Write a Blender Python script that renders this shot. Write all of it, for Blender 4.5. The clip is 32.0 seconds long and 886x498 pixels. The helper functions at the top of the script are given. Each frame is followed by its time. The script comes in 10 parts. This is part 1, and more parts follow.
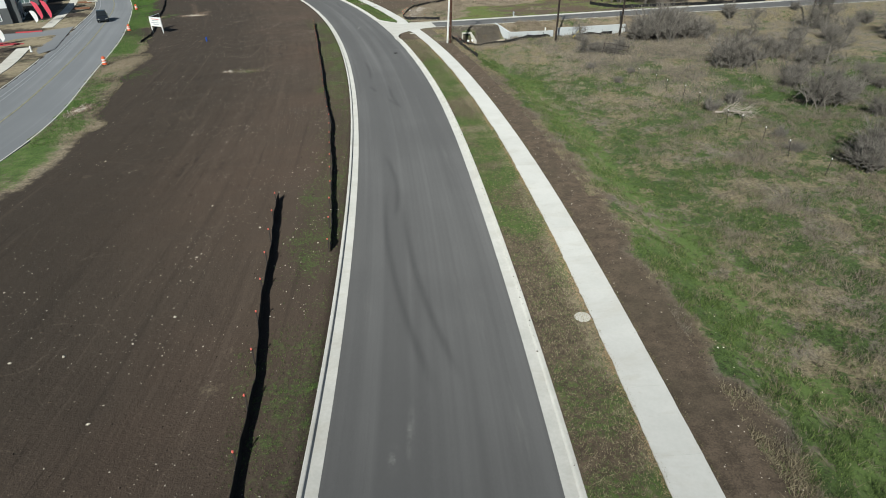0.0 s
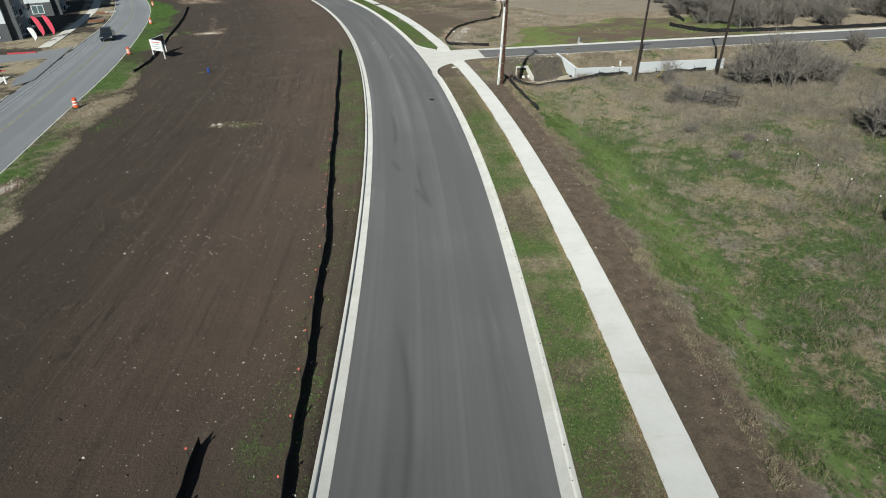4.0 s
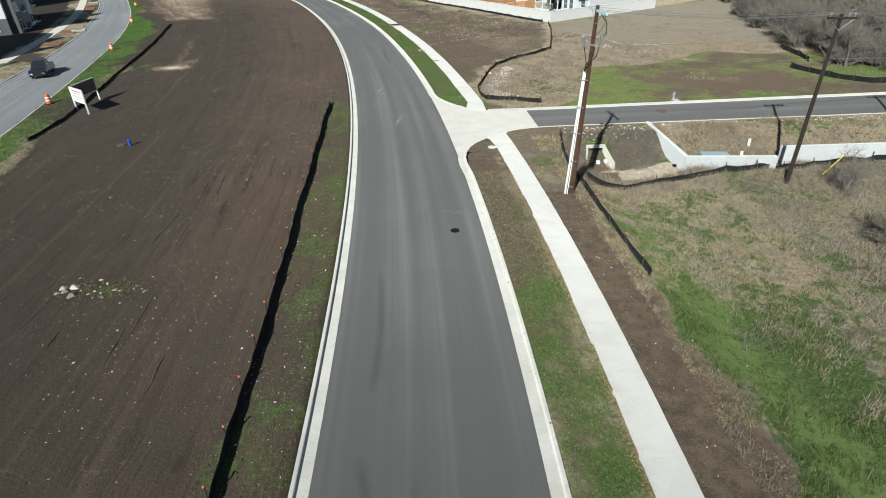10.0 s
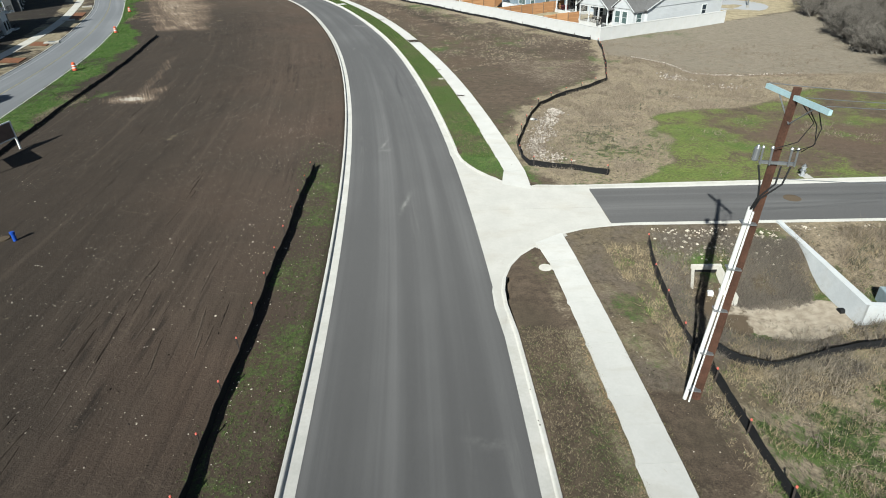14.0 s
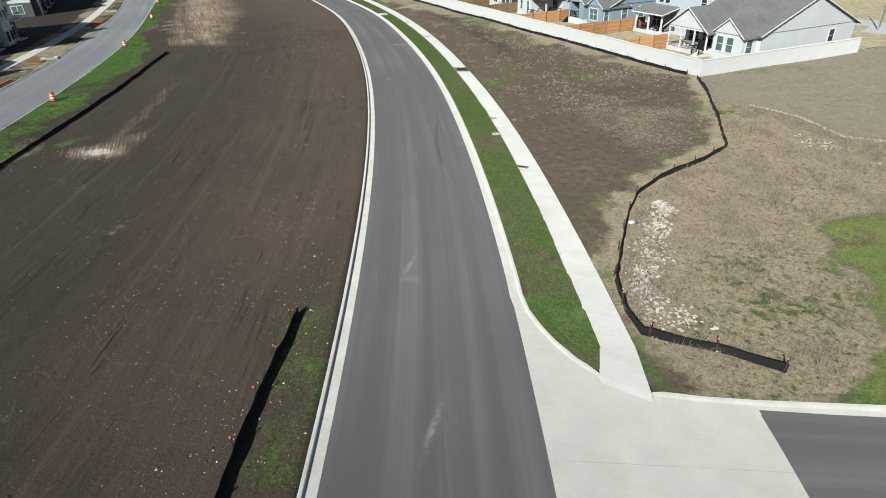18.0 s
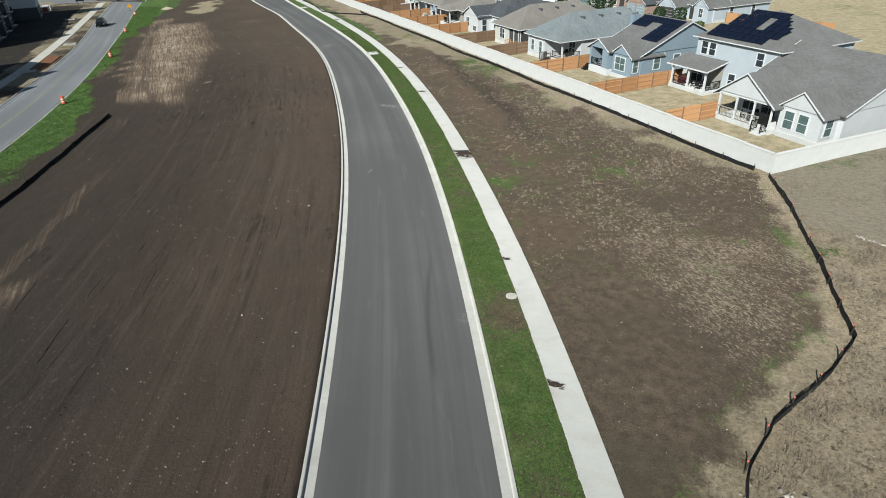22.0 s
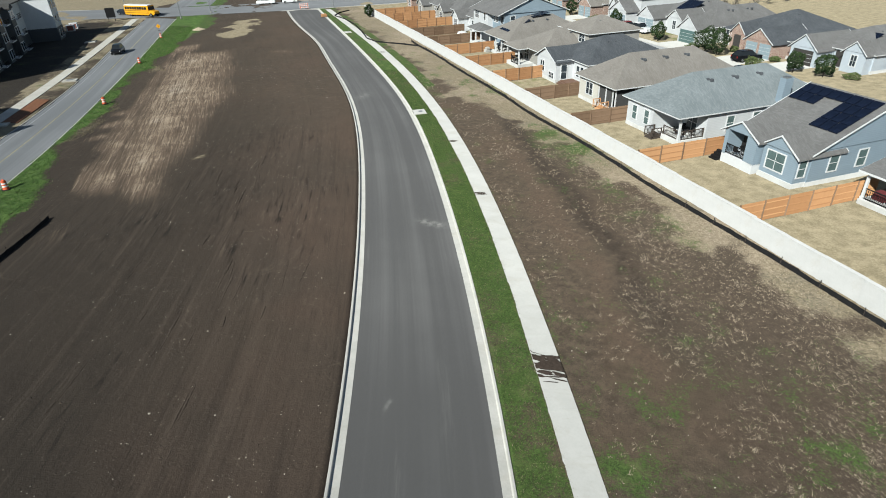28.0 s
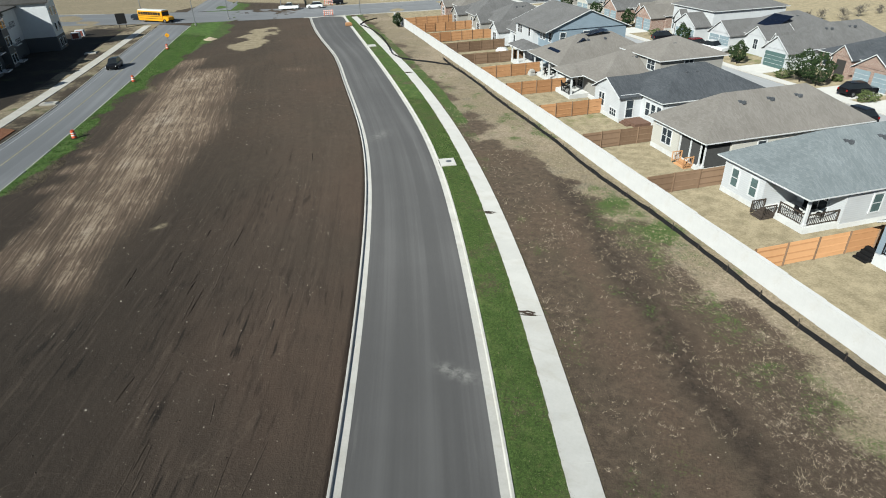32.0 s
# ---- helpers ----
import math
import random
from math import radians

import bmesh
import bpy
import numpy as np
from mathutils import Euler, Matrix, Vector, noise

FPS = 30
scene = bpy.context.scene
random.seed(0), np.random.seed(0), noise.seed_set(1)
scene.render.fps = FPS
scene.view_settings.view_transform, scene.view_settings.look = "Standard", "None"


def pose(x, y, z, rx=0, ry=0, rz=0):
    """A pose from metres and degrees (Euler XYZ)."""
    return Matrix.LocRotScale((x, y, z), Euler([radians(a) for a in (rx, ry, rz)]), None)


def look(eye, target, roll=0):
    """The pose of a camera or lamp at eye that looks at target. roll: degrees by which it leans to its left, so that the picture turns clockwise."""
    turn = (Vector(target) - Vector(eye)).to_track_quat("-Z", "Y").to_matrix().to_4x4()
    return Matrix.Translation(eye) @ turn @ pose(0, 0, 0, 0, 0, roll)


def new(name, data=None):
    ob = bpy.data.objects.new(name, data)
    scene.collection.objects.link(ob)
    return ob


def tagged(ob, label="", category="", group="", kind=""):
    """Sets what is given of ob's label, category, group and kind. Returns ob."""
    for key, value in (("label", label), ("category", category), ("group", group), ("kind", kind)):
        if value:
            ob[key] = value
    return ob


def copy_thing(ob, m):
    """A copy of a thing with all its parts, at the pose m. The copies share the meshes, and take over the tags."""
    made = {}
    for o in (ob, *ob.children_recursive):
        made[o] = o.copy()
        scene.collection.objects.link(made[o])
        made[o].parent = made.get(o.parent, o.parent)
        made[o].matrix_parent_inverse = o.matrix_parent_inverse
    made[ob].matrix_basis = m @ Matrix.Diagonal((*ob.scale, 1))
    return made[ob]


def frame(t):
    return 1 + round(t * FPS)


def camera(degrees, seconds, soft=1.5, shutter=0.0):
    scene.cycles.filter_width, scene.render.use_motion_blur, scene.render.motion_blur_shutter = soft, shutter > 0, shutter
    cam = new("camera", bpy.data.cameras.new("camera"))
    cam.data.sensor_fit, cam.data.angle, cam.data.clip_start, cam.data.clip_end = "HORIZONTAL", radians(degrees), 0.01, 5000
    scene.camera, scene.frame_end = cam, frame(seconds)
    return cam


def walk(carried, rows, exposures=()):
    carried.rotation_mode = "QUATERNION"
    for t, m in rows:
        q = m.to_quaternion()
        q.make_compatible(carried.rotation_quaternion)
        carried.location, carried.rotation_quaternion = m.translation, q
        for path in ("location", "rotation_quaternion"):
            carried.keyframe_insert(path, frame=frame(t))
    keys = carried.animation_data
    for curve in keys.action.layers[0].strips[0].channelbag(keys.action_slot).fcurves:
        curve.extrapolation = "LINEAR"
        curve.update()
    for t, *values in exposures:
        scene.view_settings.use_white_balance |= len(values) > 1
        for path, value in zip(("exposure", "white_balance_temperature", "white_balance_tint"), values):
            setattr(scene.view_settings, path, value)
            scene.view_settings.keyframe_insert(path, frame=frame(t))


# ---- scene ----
cam = camera(75.2, 32.0, 1.0)
METRES, EYE, TILT, LEAN, TURN = 146.6, 14.65, 0.0, 0.0, 0.0
ROWS = [
    (0.0, 0.0, 0.0, 0.0, -1.12, -29.89, 1.94),
    (0.5, 0.0001, 0.016, 0.0021, 0.75, -29.85, 1.93),
    (1.0, 0.0001, 0.032, 0.0043, 2.91, -29.78, 1.95),
    (1.5, -0.0002, 0.048, 0.0048, 3.16, -29.79, 1.95),
    (2.0, -0.0006, 0.0643, 0.005, 3.17, -29.82, 1.97),
    (2.5, -0.0009, 0.0805, 0.0052, 3.17, -29.85, 1.99),
    (3.0, -0.0012, 0.0965, 0.0056, 3.17, -29.88, 2.0),
    (3.5, -0.0013, 0.1129, 0.0062, 3.17, -29.91, 2.02),
    (5.5, -0.0026, 0.1768, 0.0074, 3.26, -29.91, 2.06),
    (6.0, -0.0033, 0.1925, 0.0077, 3.52, -29.88, 2.06),
    (6.5, -0.004, 0.2073, 0.0078, 4.28, -29.85, 2.08),
    (7.0, -0.0052, 0.2231, 0.008, 5.34, -29.81, 2.09),
    (7.5, -0.0065, 0.2388, 0.0081, 6.07, -29.79, 2.11),
    (8.0, -0.008, 0.2544, 0.008, 6.1, -29.79, 2.12),
    (8.5, -0.0097, 0.27, 0.0079, 6.06, -29.82, 2.08),
    (9.0, -0.011, 0.2855, 0.0075, 6.07, -29.81, 2.09),
    (9.5, -0.0125, 0.3009, 0.0072, 6.06, -29.82, 2.06),
    (10.0, -0.0138, 0.3163, 0.0069, 6.08, -29.81, 2.08),
    (10.5, -0.0151, 0.3318, 0.0067, 6.19, -29.86, 2.12),
    (11.0, -0.0169, 0.3473, 0.0064, 6.43, -29.84, 2.07),
    (11.5, -0.0187, 0.3628, 0.0061, 6.95, -29.83, 2.08),
    (12.0, -0.0206, 0.3782, 0.0059, 7.49, -29.83, 2.06),
    (12.5, -0.0224, 0.3935, 0.0057, 7.71, -29.82, 2.03),
    (13.0, -0.0245, 0.4089, 0.0057, 7.74, -29.85, 1.99),
    (13.5, -0.0267, 0.4241, 0.0057, 8.23, -29.86, 2.0),
    (15.5, -0.0364, 0.4847, 0.0054, 8.81, -29.97, 1.87),
    (16.0, -0.0392, 0.4999, 0.0053, 10.27, -29.96, 1.87),
    (16.5, -0.0427, 0.5151, 0.0052, 12.62, -29.89, 1.82),
    (17.0, -0.046, 0.5303, 0.0052, 13.19, -29.91, 1.82),
    (17.5, -0.0496, 0.5454, 0.0059, 13.19, -29.97, 1.78),
    (18.0, -0.0527, 0.5607, 0.0088, 13.21, -30.04, 1.78),
    (18.5, -0.0559, 0.576, 0.0122, 13.23, -30.07, 1.78),
    (19.0, -0.0589, 0.5913, 0.0156, 13.25, -30.12, 1.8),
    (19.5, -0.0619, 0.6067, 0.019, 13.27, -30.15, 1.81),
    (20.0, -0.065, 0.6225, 0.0221, 13.31, -30.15, 1.81),
    (20.5, -0.0681, 0.6379, 0.0256, 13.32, -30.18, 1.87),
    (21.0, -0.0712, 0.6532, 0.0287, 13.33, -30.17, 1.87),
    (21.5, -0.074, 0.6686, 0.0315, 13.37, -30.16, 1.93),
    (22.0, -0.0774, 0.6836, 0.0343, 13.36, -30.15, 1.88),
    (22.5, -0.0805, 0.6988, 0.0369, 13.39, -30.11, 1.89),
    (23.0, -0.0835, 0.7139, 0.0395, 13.42, -30.1, 1.9),
    (23.5, -0.0873, 0.7285, 0.0426, 13.83, -30.1, 1.88),
    (24.0, -0.091, 0.7434, 0.0455, 15.47, -30.08, 1.91),
    (24.5, -0.0955, 0.758, 0.0481, 17.99, -29.99, 1.88),
    (25.0, -0.0997, 0.7723, 0.0499, 18.96, -29.93, 1.91),
    (25.5, -0.1047, 0.7866, 0.0498, 18.94, -29.94, 1.91),
    (27.5, -0.1247, 0.8445, 0.0491, 18.91, -29.97, 1.86),
    (28.0, -0.1295, 0.8588, 0.049, 18.91, -30.0, 1.89),
    (28.5, -0.1342, 0.8732, 0.049, 18.92, -30.01, 1.92),
    (29.0, -0.1389, 0.8877, 0.0487, 18.94, -30.01, 1.91),
    (29.5, -0.1438, 0.9022, 0.0487, 18.94, -30.04, 1.89),
    (30.0, -0.1489, 0.9167, 0.0488, 19.33, -30.04, 1.89),
    (30.5, -0.1538, 0.9313, 0.0489, 19.95, -30.05, 1.89),
    (31.0, -0.1592, 0.9457, 0.0491, 20.55, -30.06, 1.92),
    (31.5, -0.1647, 0.9601, 0.049, 21.39, -30.03, 1.9),
    (32.0, -0.1705, 0.9742, 0.0492, 22.32, -30.02, 1.88),
]
walk(cam, [(t, pose(0, 0, EYE, TILT, LEAN, TURN) @ pose(METRES * x, METRES * y, METRES * z, 90 + pitch, roll, yaw)) for t, x, y, z, yaw, pitch, roll in ROWS], [(0.0, 0.04, 6320, 4), (5.0, 0.12, 6320, 4), (9.0, 0.29, 6320, 4), (12.0, 0.34, 6320, 4), (16.0, 0.32, 6320, 4), (19.0, 0.28, 6320, 4), (21.0, 0.16, 6320, 4), (24.0, 0.18, 6320, 4), (25.0, 0.33, 6320, 4), (28.0, 0.27, 6320, 4), (32.0, 0.26, 6320, 4)])

# ---- light ----
SUN_AZ, SUN_EL = radians(194.6), radians(32.0)
world = bpy.data.worlds.new("world")
scene.world = world
world.use_nodes = True
wn = world.node_tree.nodes
sky = wn.new("ShaderNodeTexSky")
sky.sky_type, sky.sun_disc = "NISHITA", False
sky.sun_elevation, sky.sun_rotation = SUN_EL, SUN_AZ
sky.air_density, sky.dust_density = 1.0, 0.6
wn["Background"].inputs["Strength"].default_value = 0.050
world.node_tree.links.new(sky.outputs[0], wn["Background"].inputs["Color"])
sun = new("sun", bpy.data.lights.new("sun", "SUN"))
sun.data.energy, sun.data.angle, sun.data.color = 5.0, radians(0.53), (1.0, 0.980, 0.920)
sun.matrix_world = look((-20, -80, 60), (-20 + 0.2137 * 10, -80 + 0.8208 * 10, 60 - 5.3))


# ---- materials ----
class Nodes:
    """A short hand for a material's node tree."""

    def __init__(self, name):
        self.mat = bpy.data.materials.new(name)
        self.mat.use_nodes = True
        self.t = self.mat.node_tree
        self.b = self.t.nodes["Principled BSDF"]
        self.b.inputs["Specular IOR Level"].default_value = 0.3
        self.pos = self.t.nodes.new("ShaderNodeTexCoord").outputs["Object"]

    def put(self, socket, v):
        if isinstance(v, bpy.types.NodeSocket):
            self.t.links.new(v, socket)
        elif isinstance(v, (tuple, list)) and len(v) == 3 and socket.type == "RGBA":
            socket.default_value = (*v, 1)
        else:
            socket.default_value = v

    def noise(self, scale, detail=3, rough=0.55, vec=None, distort=0.0):
        n = self.t.nodes.new("ShaderNodeTexNoise")
        n.inputs["Scale"].default_value, n.inputs["Detail"].default_value = scale, detail
        n.inputs["Roughness"].default_value, n.inputs["Distortion"].default_value = rough, distort
        self.put(n.inputs["Vector"], vec or self.pos)
        return n.outputs["Fac"]

    def voronoi(self, scale, vec=None, feature="F1"):
        n = self.t.nodes.new("ShaderNodeTexVoronoi")
        n.feature = feature
        n.inputs["Scale"].default_value = scale
        self.put(n.inputs["Vector"], vec or self.pos)
        return n.outputs["Distance"]

    def stretch(self, sx, sy, sz, vec=None):
        n = self.t.nodes.new("ShaderNodeMapping")
        n.inputs["Scale"].default_value = (sx, sy, sz)
        self.put(n.inputs["Vector"], vec or self.pos)
        return n.outputs[0]

    def turn(self, degrees, sx, sy):
        """The place turned about the upright axis, then stretched."""
        n = self.t.nodes.new("ShaderNodeMapping")
        n.inputs["Rotation"].default_value = (0, 0, radians(degrees))
        self.put(n.inputs["Vector"], self.pos)
        return self.stretch(sx, sy, 1.0, n.outputs[0])

    def attr(self, name, out="Fac"):
        n = self.t.nodes.new("ShaderNodeAttribute")
        n.attribute_name = name
        return n.outputs[out]

    def math(self, op, a, b=0.0, clamp=False):
        n = self.t.nodes.new("ShaderNodeMath")
        n.operation, n.use_clamp = op, clamp
        self.put(n.inputs[0], a)
        self.put(n.inputs[1], b)
        return n.outputs[0]

    def ramp(self, v, lo, hi, a=0.0, b=1.0):
        n = self.t.nodes.new("ShaderNodeMapRange")
        n.interpolation_type = "SMOOTHSTEP"
        for i, k in zip(("From Min", "From Max", "To Min", "To Max"), (lo, hi, a, b)):
            n.inputs[i].default_value = k
        self.put(n.inputs["Value"], v)
        return n.outputs[0]

    def mix(self, f, a, b):
        n = self.t.nodes.new("ShaderNodeMix")
        n.data_type = "RGBA"
        self.put(n.inputs[0], f)
        self.put(n.inputs[6], a)
        self.put(n.inputs[7], b)
        return n.outputs[2]

    def random(self):
        return self.t.nodes.new("ShaderNodeObjectInfo").outputs["Random"]

    def island(self):
        return self.t.nodes.new("ShaderNodeNewGeometry").outputs["Random Per Island"]

    def bump(self, h, strength=0.3, dist=0.02):
        n = self.t.nodes.new("ShaderNodeBump")
        n.inputs["Strength"].default_value, n.inputs["Distance"].default_value = strength, dist
        self.put(n.inputs["Height"], h)
        self.put(self.b.inputs["Normal"], n.outputs[0])

    def done(self, color, rough=0.8, metal=0.0):
        self.put(self.b.inputs["Base Color"], color)
        self.put(self.b.inputs["Roughness"], rough)
        self.b.inputs["Metallic"].default_value = metal
        if not metal and isinstance(rough, float) and rough > 0.74:
            self.b.inputs["Diffuse Roughness"].default_value = 1.0
        return self.mat


def plain(name, color, rough=0.6, metal=0.0, var=0.12, scale=3.0, bump=0.0):
    """A surface of one colour with soft stains and grain."""
    n = Nodes(name)
    dark = tuple(c * (1 - var) for c in color)
    light = tuple(min(1, c * (1 + var)) for c in color)
    f = n.math("ADD", n.math("MULTIPLY", n.noise(scale, 4), 0.6), n.math("MULTIPLY", n.noise(scale * 9, 2), 0.4))
    if bump:
        n.bump(n.noise(scale * 12, 3), bump, 0.01)
    return n.done(n.mix(n.ramp(f, 0.3, 0.7), dark, light), rough, metal)


def varied(name, a, b, rough=0.7, scale=2.0):
    """Pieces that differ one from the next."""
    n = Nodes(name)
    f = n.math("ADD", n.math("MULTIPLY", n.random(), 0.65), n.math("MULTIPLY", n.noise(scale, 4), 0.35))
    return n.done(n.mix(n.ramp(f, 0.1, 0.9), a, b), rough)


def islands(name, a, b, rough=0.9):
    n = Nodes(name)
    f = n.math("ADD", n.math("MULTIPLY", n.island(), 0.7), n.math("MULTIPLY", n.noise(0.25, 3), 0.3))
    return n.done(n.mix(n.ramp(f, 0.1, 0.9), a, b), rough)


def ground_material():
    n = Nodes("ground_soil_and_grass")
    along = n.t.nodes.new("ShaderNodeCombineXYZ")
    n.put(along.inputs[0], n.attr("across"))
    n.put(along.inputs[1], n.attr("along"))
    furrow = n.noise(1.0, 4, 0.6, n.stretch(1.7, 0.10, 1.0, along.outputs[0]), 0.3)
    fine = n.noise(7.0, 4, 0.65)
    crumb = n.noise(17.0, 3, 0.7)
    mid = n.noise(0.9, 4, 0.6)
    big = n.noise(0.07, 4, 0.55)
    # graded brown soil: broad tints, faint drag lines, crumbly patches and a few wheel ruts
    drag = n.noise(1.0, 3, 0.6, n.stretch(0.55, 0.016, 1.0, along.outputs[0]), 0.2)
    comb = n.noise(1.0, 4, 0.7, n.stretch(5.0, 0.14, 1.0, along.outputs[0]), 0.3)
    rut = n.noise(1.0, 2, 0.5, n.stretch(0.8, 0.030, 1.0, along.outputs[0]), 0.15)
    some = n.ramp(n.noise(0.11, 3, 0.6, n.stretch(1.0, 0.6, 1.0, along.outputs[0])), 0.52, 0.64)
    ruts = n.math("MULTIPLY", n.math("MULTIPLY", n.ramp(n.math("ABSOLUTE", n.math("SUBTRACT", rut, 0.5)), 0.020, 0.005), some), n.ramp(n.noise(1.1, 3, 0.7), 0.38, 0.58))
    soil = n.mix(n.ramp(big, 0.32, 0.68), (0.0520, 0.0395, 0.0300), (0.0694, 0.0475, 0.0348))
    soil = n.mix(n.math("MULTIPLY", n.ramp(n.noise(0.045, 4, 0.6), 0.46, 0.66), 0.65), soil, (0.0500, 0.0386, 0.0285))
    soil = n.mix(n.math("MULTIPLY", n.ramp(drag, 0.40, 0.62), 0.35), soil, (0.0714, 0.0521, 0.0393))
    soil = n.mix(n.math("MULTIPLY", n.ramp(n.noise(0.5, 4, 0.6), 0.45, 0.70), 0.22), soil, (0.0439, 0.0323, 0.0243))
    # darker away from the kerb: soil tint plus lens falloff put into colour
    soil = n.mix(n.math("MULTIPLY", n.ramp(n.math("ADD", n.attr("across"), n.math("MULTIPLY", n.noise(0.09, 3, 0.6), 8.0)), 0.0, -12.0), 0.85), soil, (0.0350, 0.0271, 0.0203))
    rough_spot = n.ramp(n.noise(0.16, 4, 0.65), 0.44, 0.62)
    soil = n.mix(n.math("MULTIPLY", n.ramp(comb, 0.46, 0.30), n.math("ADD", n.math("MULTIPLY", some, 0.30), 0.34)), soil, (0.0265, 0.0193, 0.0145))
    soil = n.mix(n.math("MULTIPLY", n.ramp(comb, 0.56, 0.74), n.math("ADD", n.math("MULTIPLY", some, 0.25), 0.22)), soil, (0.1040, 0.0772, 0.0598))
    soil = n.mix(n.math("MULTIPLY", n.ramp(fine, 0.50, 0.75), n.math("ADD", n.math("MULTIPLY", rough_spot, 0.25), 0.20)), soil, (0.0938, 0.0685, 0.0524))
    soil = n.mix(n.math("MULTIPLY", n.ramp(crumb, 0.57, 0.74), n.math("ADD", n.math("MULTIPLY", rough_spot, 0.35), 0.50)), soil, (0.1683, 0.1255, 0.0963))
    # hollows between crumbs go near black: their shade is in the colour
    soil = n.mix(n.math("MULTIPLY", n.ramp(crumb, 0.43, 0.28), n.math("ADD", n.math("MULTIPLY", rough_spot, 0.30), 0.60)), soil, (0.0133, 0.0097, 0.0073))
    tine = n.noise(1.0, 3, 0.6, n.stretch(1.5, 0.028, 1.0, along.outputs[0]), 0.2)
    soil = n.mix(n.math("MULTIPLY", n.ramp(tine, 0.45, 0.34), 0.34), soil, (0.026, 0.0195, 0.0148))
    soil = n.mix(n.math("MULTIPLY", n.ramp(tine, 0.57, 0.68), 0.28), soil, (0.092, 0.069, 0.053))
    # ruts and gouges get their inner shade as dark colour
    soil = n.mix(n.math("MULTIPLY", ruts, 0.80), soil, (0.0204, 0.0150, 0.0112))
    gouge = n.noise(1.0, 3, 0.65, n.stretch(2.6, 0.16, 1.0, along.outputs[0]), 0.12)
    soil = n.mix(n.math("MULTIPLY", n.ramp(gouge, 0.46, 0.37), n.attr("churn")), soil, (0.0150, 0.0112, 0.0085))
    soil = n.mix(n.math("MULTIPLY", n.math("MULTIPLY", n.ramp(gouge, 0.56, 0.66), n.attr("churn")), 0.5), soil, (0.105, 0.079, 0.060))
    # thin creeping roots
    vein = n.math("ABSOLUTE", n.math("SUBTRACT", n.noise(0.10, 3, 0.5, None, 0.6), 0.5))
    soil = n.mix(n.math("MULTIPLY", n.ramp(vein, 0.0022, 0.0006), n.math("MULTIPLY", n.ramp(fine, 0.42, 0.58), 0.45)), soil, (0.1173, 0.0907, 0.0692))
    # crumbly lighter soil beside the footway
    loam = n.mix(n.ramp(n.math("ADD", n.math("MULTIPLY", crumb, 0.5), n.math("MULTIPLY", n.noise(1.6, 4, 0.7), 0.5)), 0.36, 0.66), (0.048, 0.036, 0.026), (0.118, 0.088, 0.064))
    loam = n.mix(n.math("MULTIPLY", n.ramp(n.noise(0.16, 4, 0.6), 0.45, 0.7), 0.55), loam, (0.064, 0.052, 0.036))
    loam = n.mix(n.math("MULTIPLY", n.ramp(n.noise(0.09, 3, 0.6), 0.50, 0.64), 0.32), loam, (0.094, 0.064, 0.044))
    soil = n.mix(n.attr("loam"), soil, loam)
    soil = n.mix(n.math("MULTIPLY", n.attr("clay"), n.ramp(n.noise(1.3, 4, 0.7), 0.30, 0.55)), soil, n.mix(n.ramp(fine, 0.3, 0.7), (0.066, 0.046, 0.033), (0.118, 0.083, 0.060)))
    soil = n.mix(n.math("MULTIPLY", n.attr("dark_strip"), n.ramp(n.noise(1.1, 4, 0.7), 0.34, 0.58)), soil, n.mix(n.ramp(fine, 0.3, 0.7), (0.020, 0.0155, 0.012), (0.050, 0.038, 0.029)))
    pebble = n.ramp(n.voronoi(4.2), 0.075, 0.035)
    soil = n.mix(n.math("MULTIPLY", pebble, n.ramp(n.noise(0.45, 4, 0.65), 0.50, 0.64)), soil, (0.30, 0.265, 0.225))
    # pale dry earth dragged out in streaks
    streak = n.noise(1.0, 4, 0.65, n.turn(-36, 2.6, 0.085), 0.25)
    hair = n.noise(1.0, 4, 0.7, n.turn(-36, 7.5, 0.22), 0.35)
    f = n.math("ADD", n.attr("pale"), n.math("ADD", n.math("MULTIPLY", n.math("SUBTRACT", streak, 0.5), 1.9), n.math("MULTIPLY", n.math("SUBTRACT", hair, 0.5), 2.9)))
    f = n.math("ADD", f, n.math("MULTIPLY", n.math("SUBTRACT", n.noise(1.0, 3, 0.7, n.turn(-36, 15.0, 1.1), 0.3), 0.5), 1.4))
    f = n.math("ADD", f, n.math("MULTIPLY", n.math("SUBTRACT", n.noise(0.4, 4, 0.65), 0.5), 1.7))
    f = n.math("ADD", f, n.math("MULTIPLY", n.math("SUBTRACT", n.noise(4.5, 5, 0.75), 0.5), 2.2))
    soil = n.mix(n.math("MULTIPLY", n.ramp(n.math("ADD", n.attr("pale"), n.math("MULTIPLY", n.math("SUBTRACT", streak, 0.5), 0.8)), 0.15, 0.75), 0.85), soil, n.mix(n.ramp(n.math("ADD", n.math("MULTIPLY", hair, 0.6), n.math("MULTIPLY", fine, 0.4)), 0.36, 0.64), (0.080, 0.056, 0.040), (0.196, 0.141, 0.101)))
    score = n.math("ABSOLUTE", n.math("SUBTRACT", n.noise(1.0, 3, 0.5, n.turn(-36, 1.6, 0.035), 0.15), 0.5))
    soil = n.mix(n.math("MULTIPLY", n.math("MULTIPLY", n.ramp(score, 0.030, 0.008), n.ramp(n.attr("pale"), 0.2, 0.6)), n.math("MULTIPLY", n.ramp(mid, 0.35, 0.55), 0.6)), soil, (0.052, 0.038, 0.028))
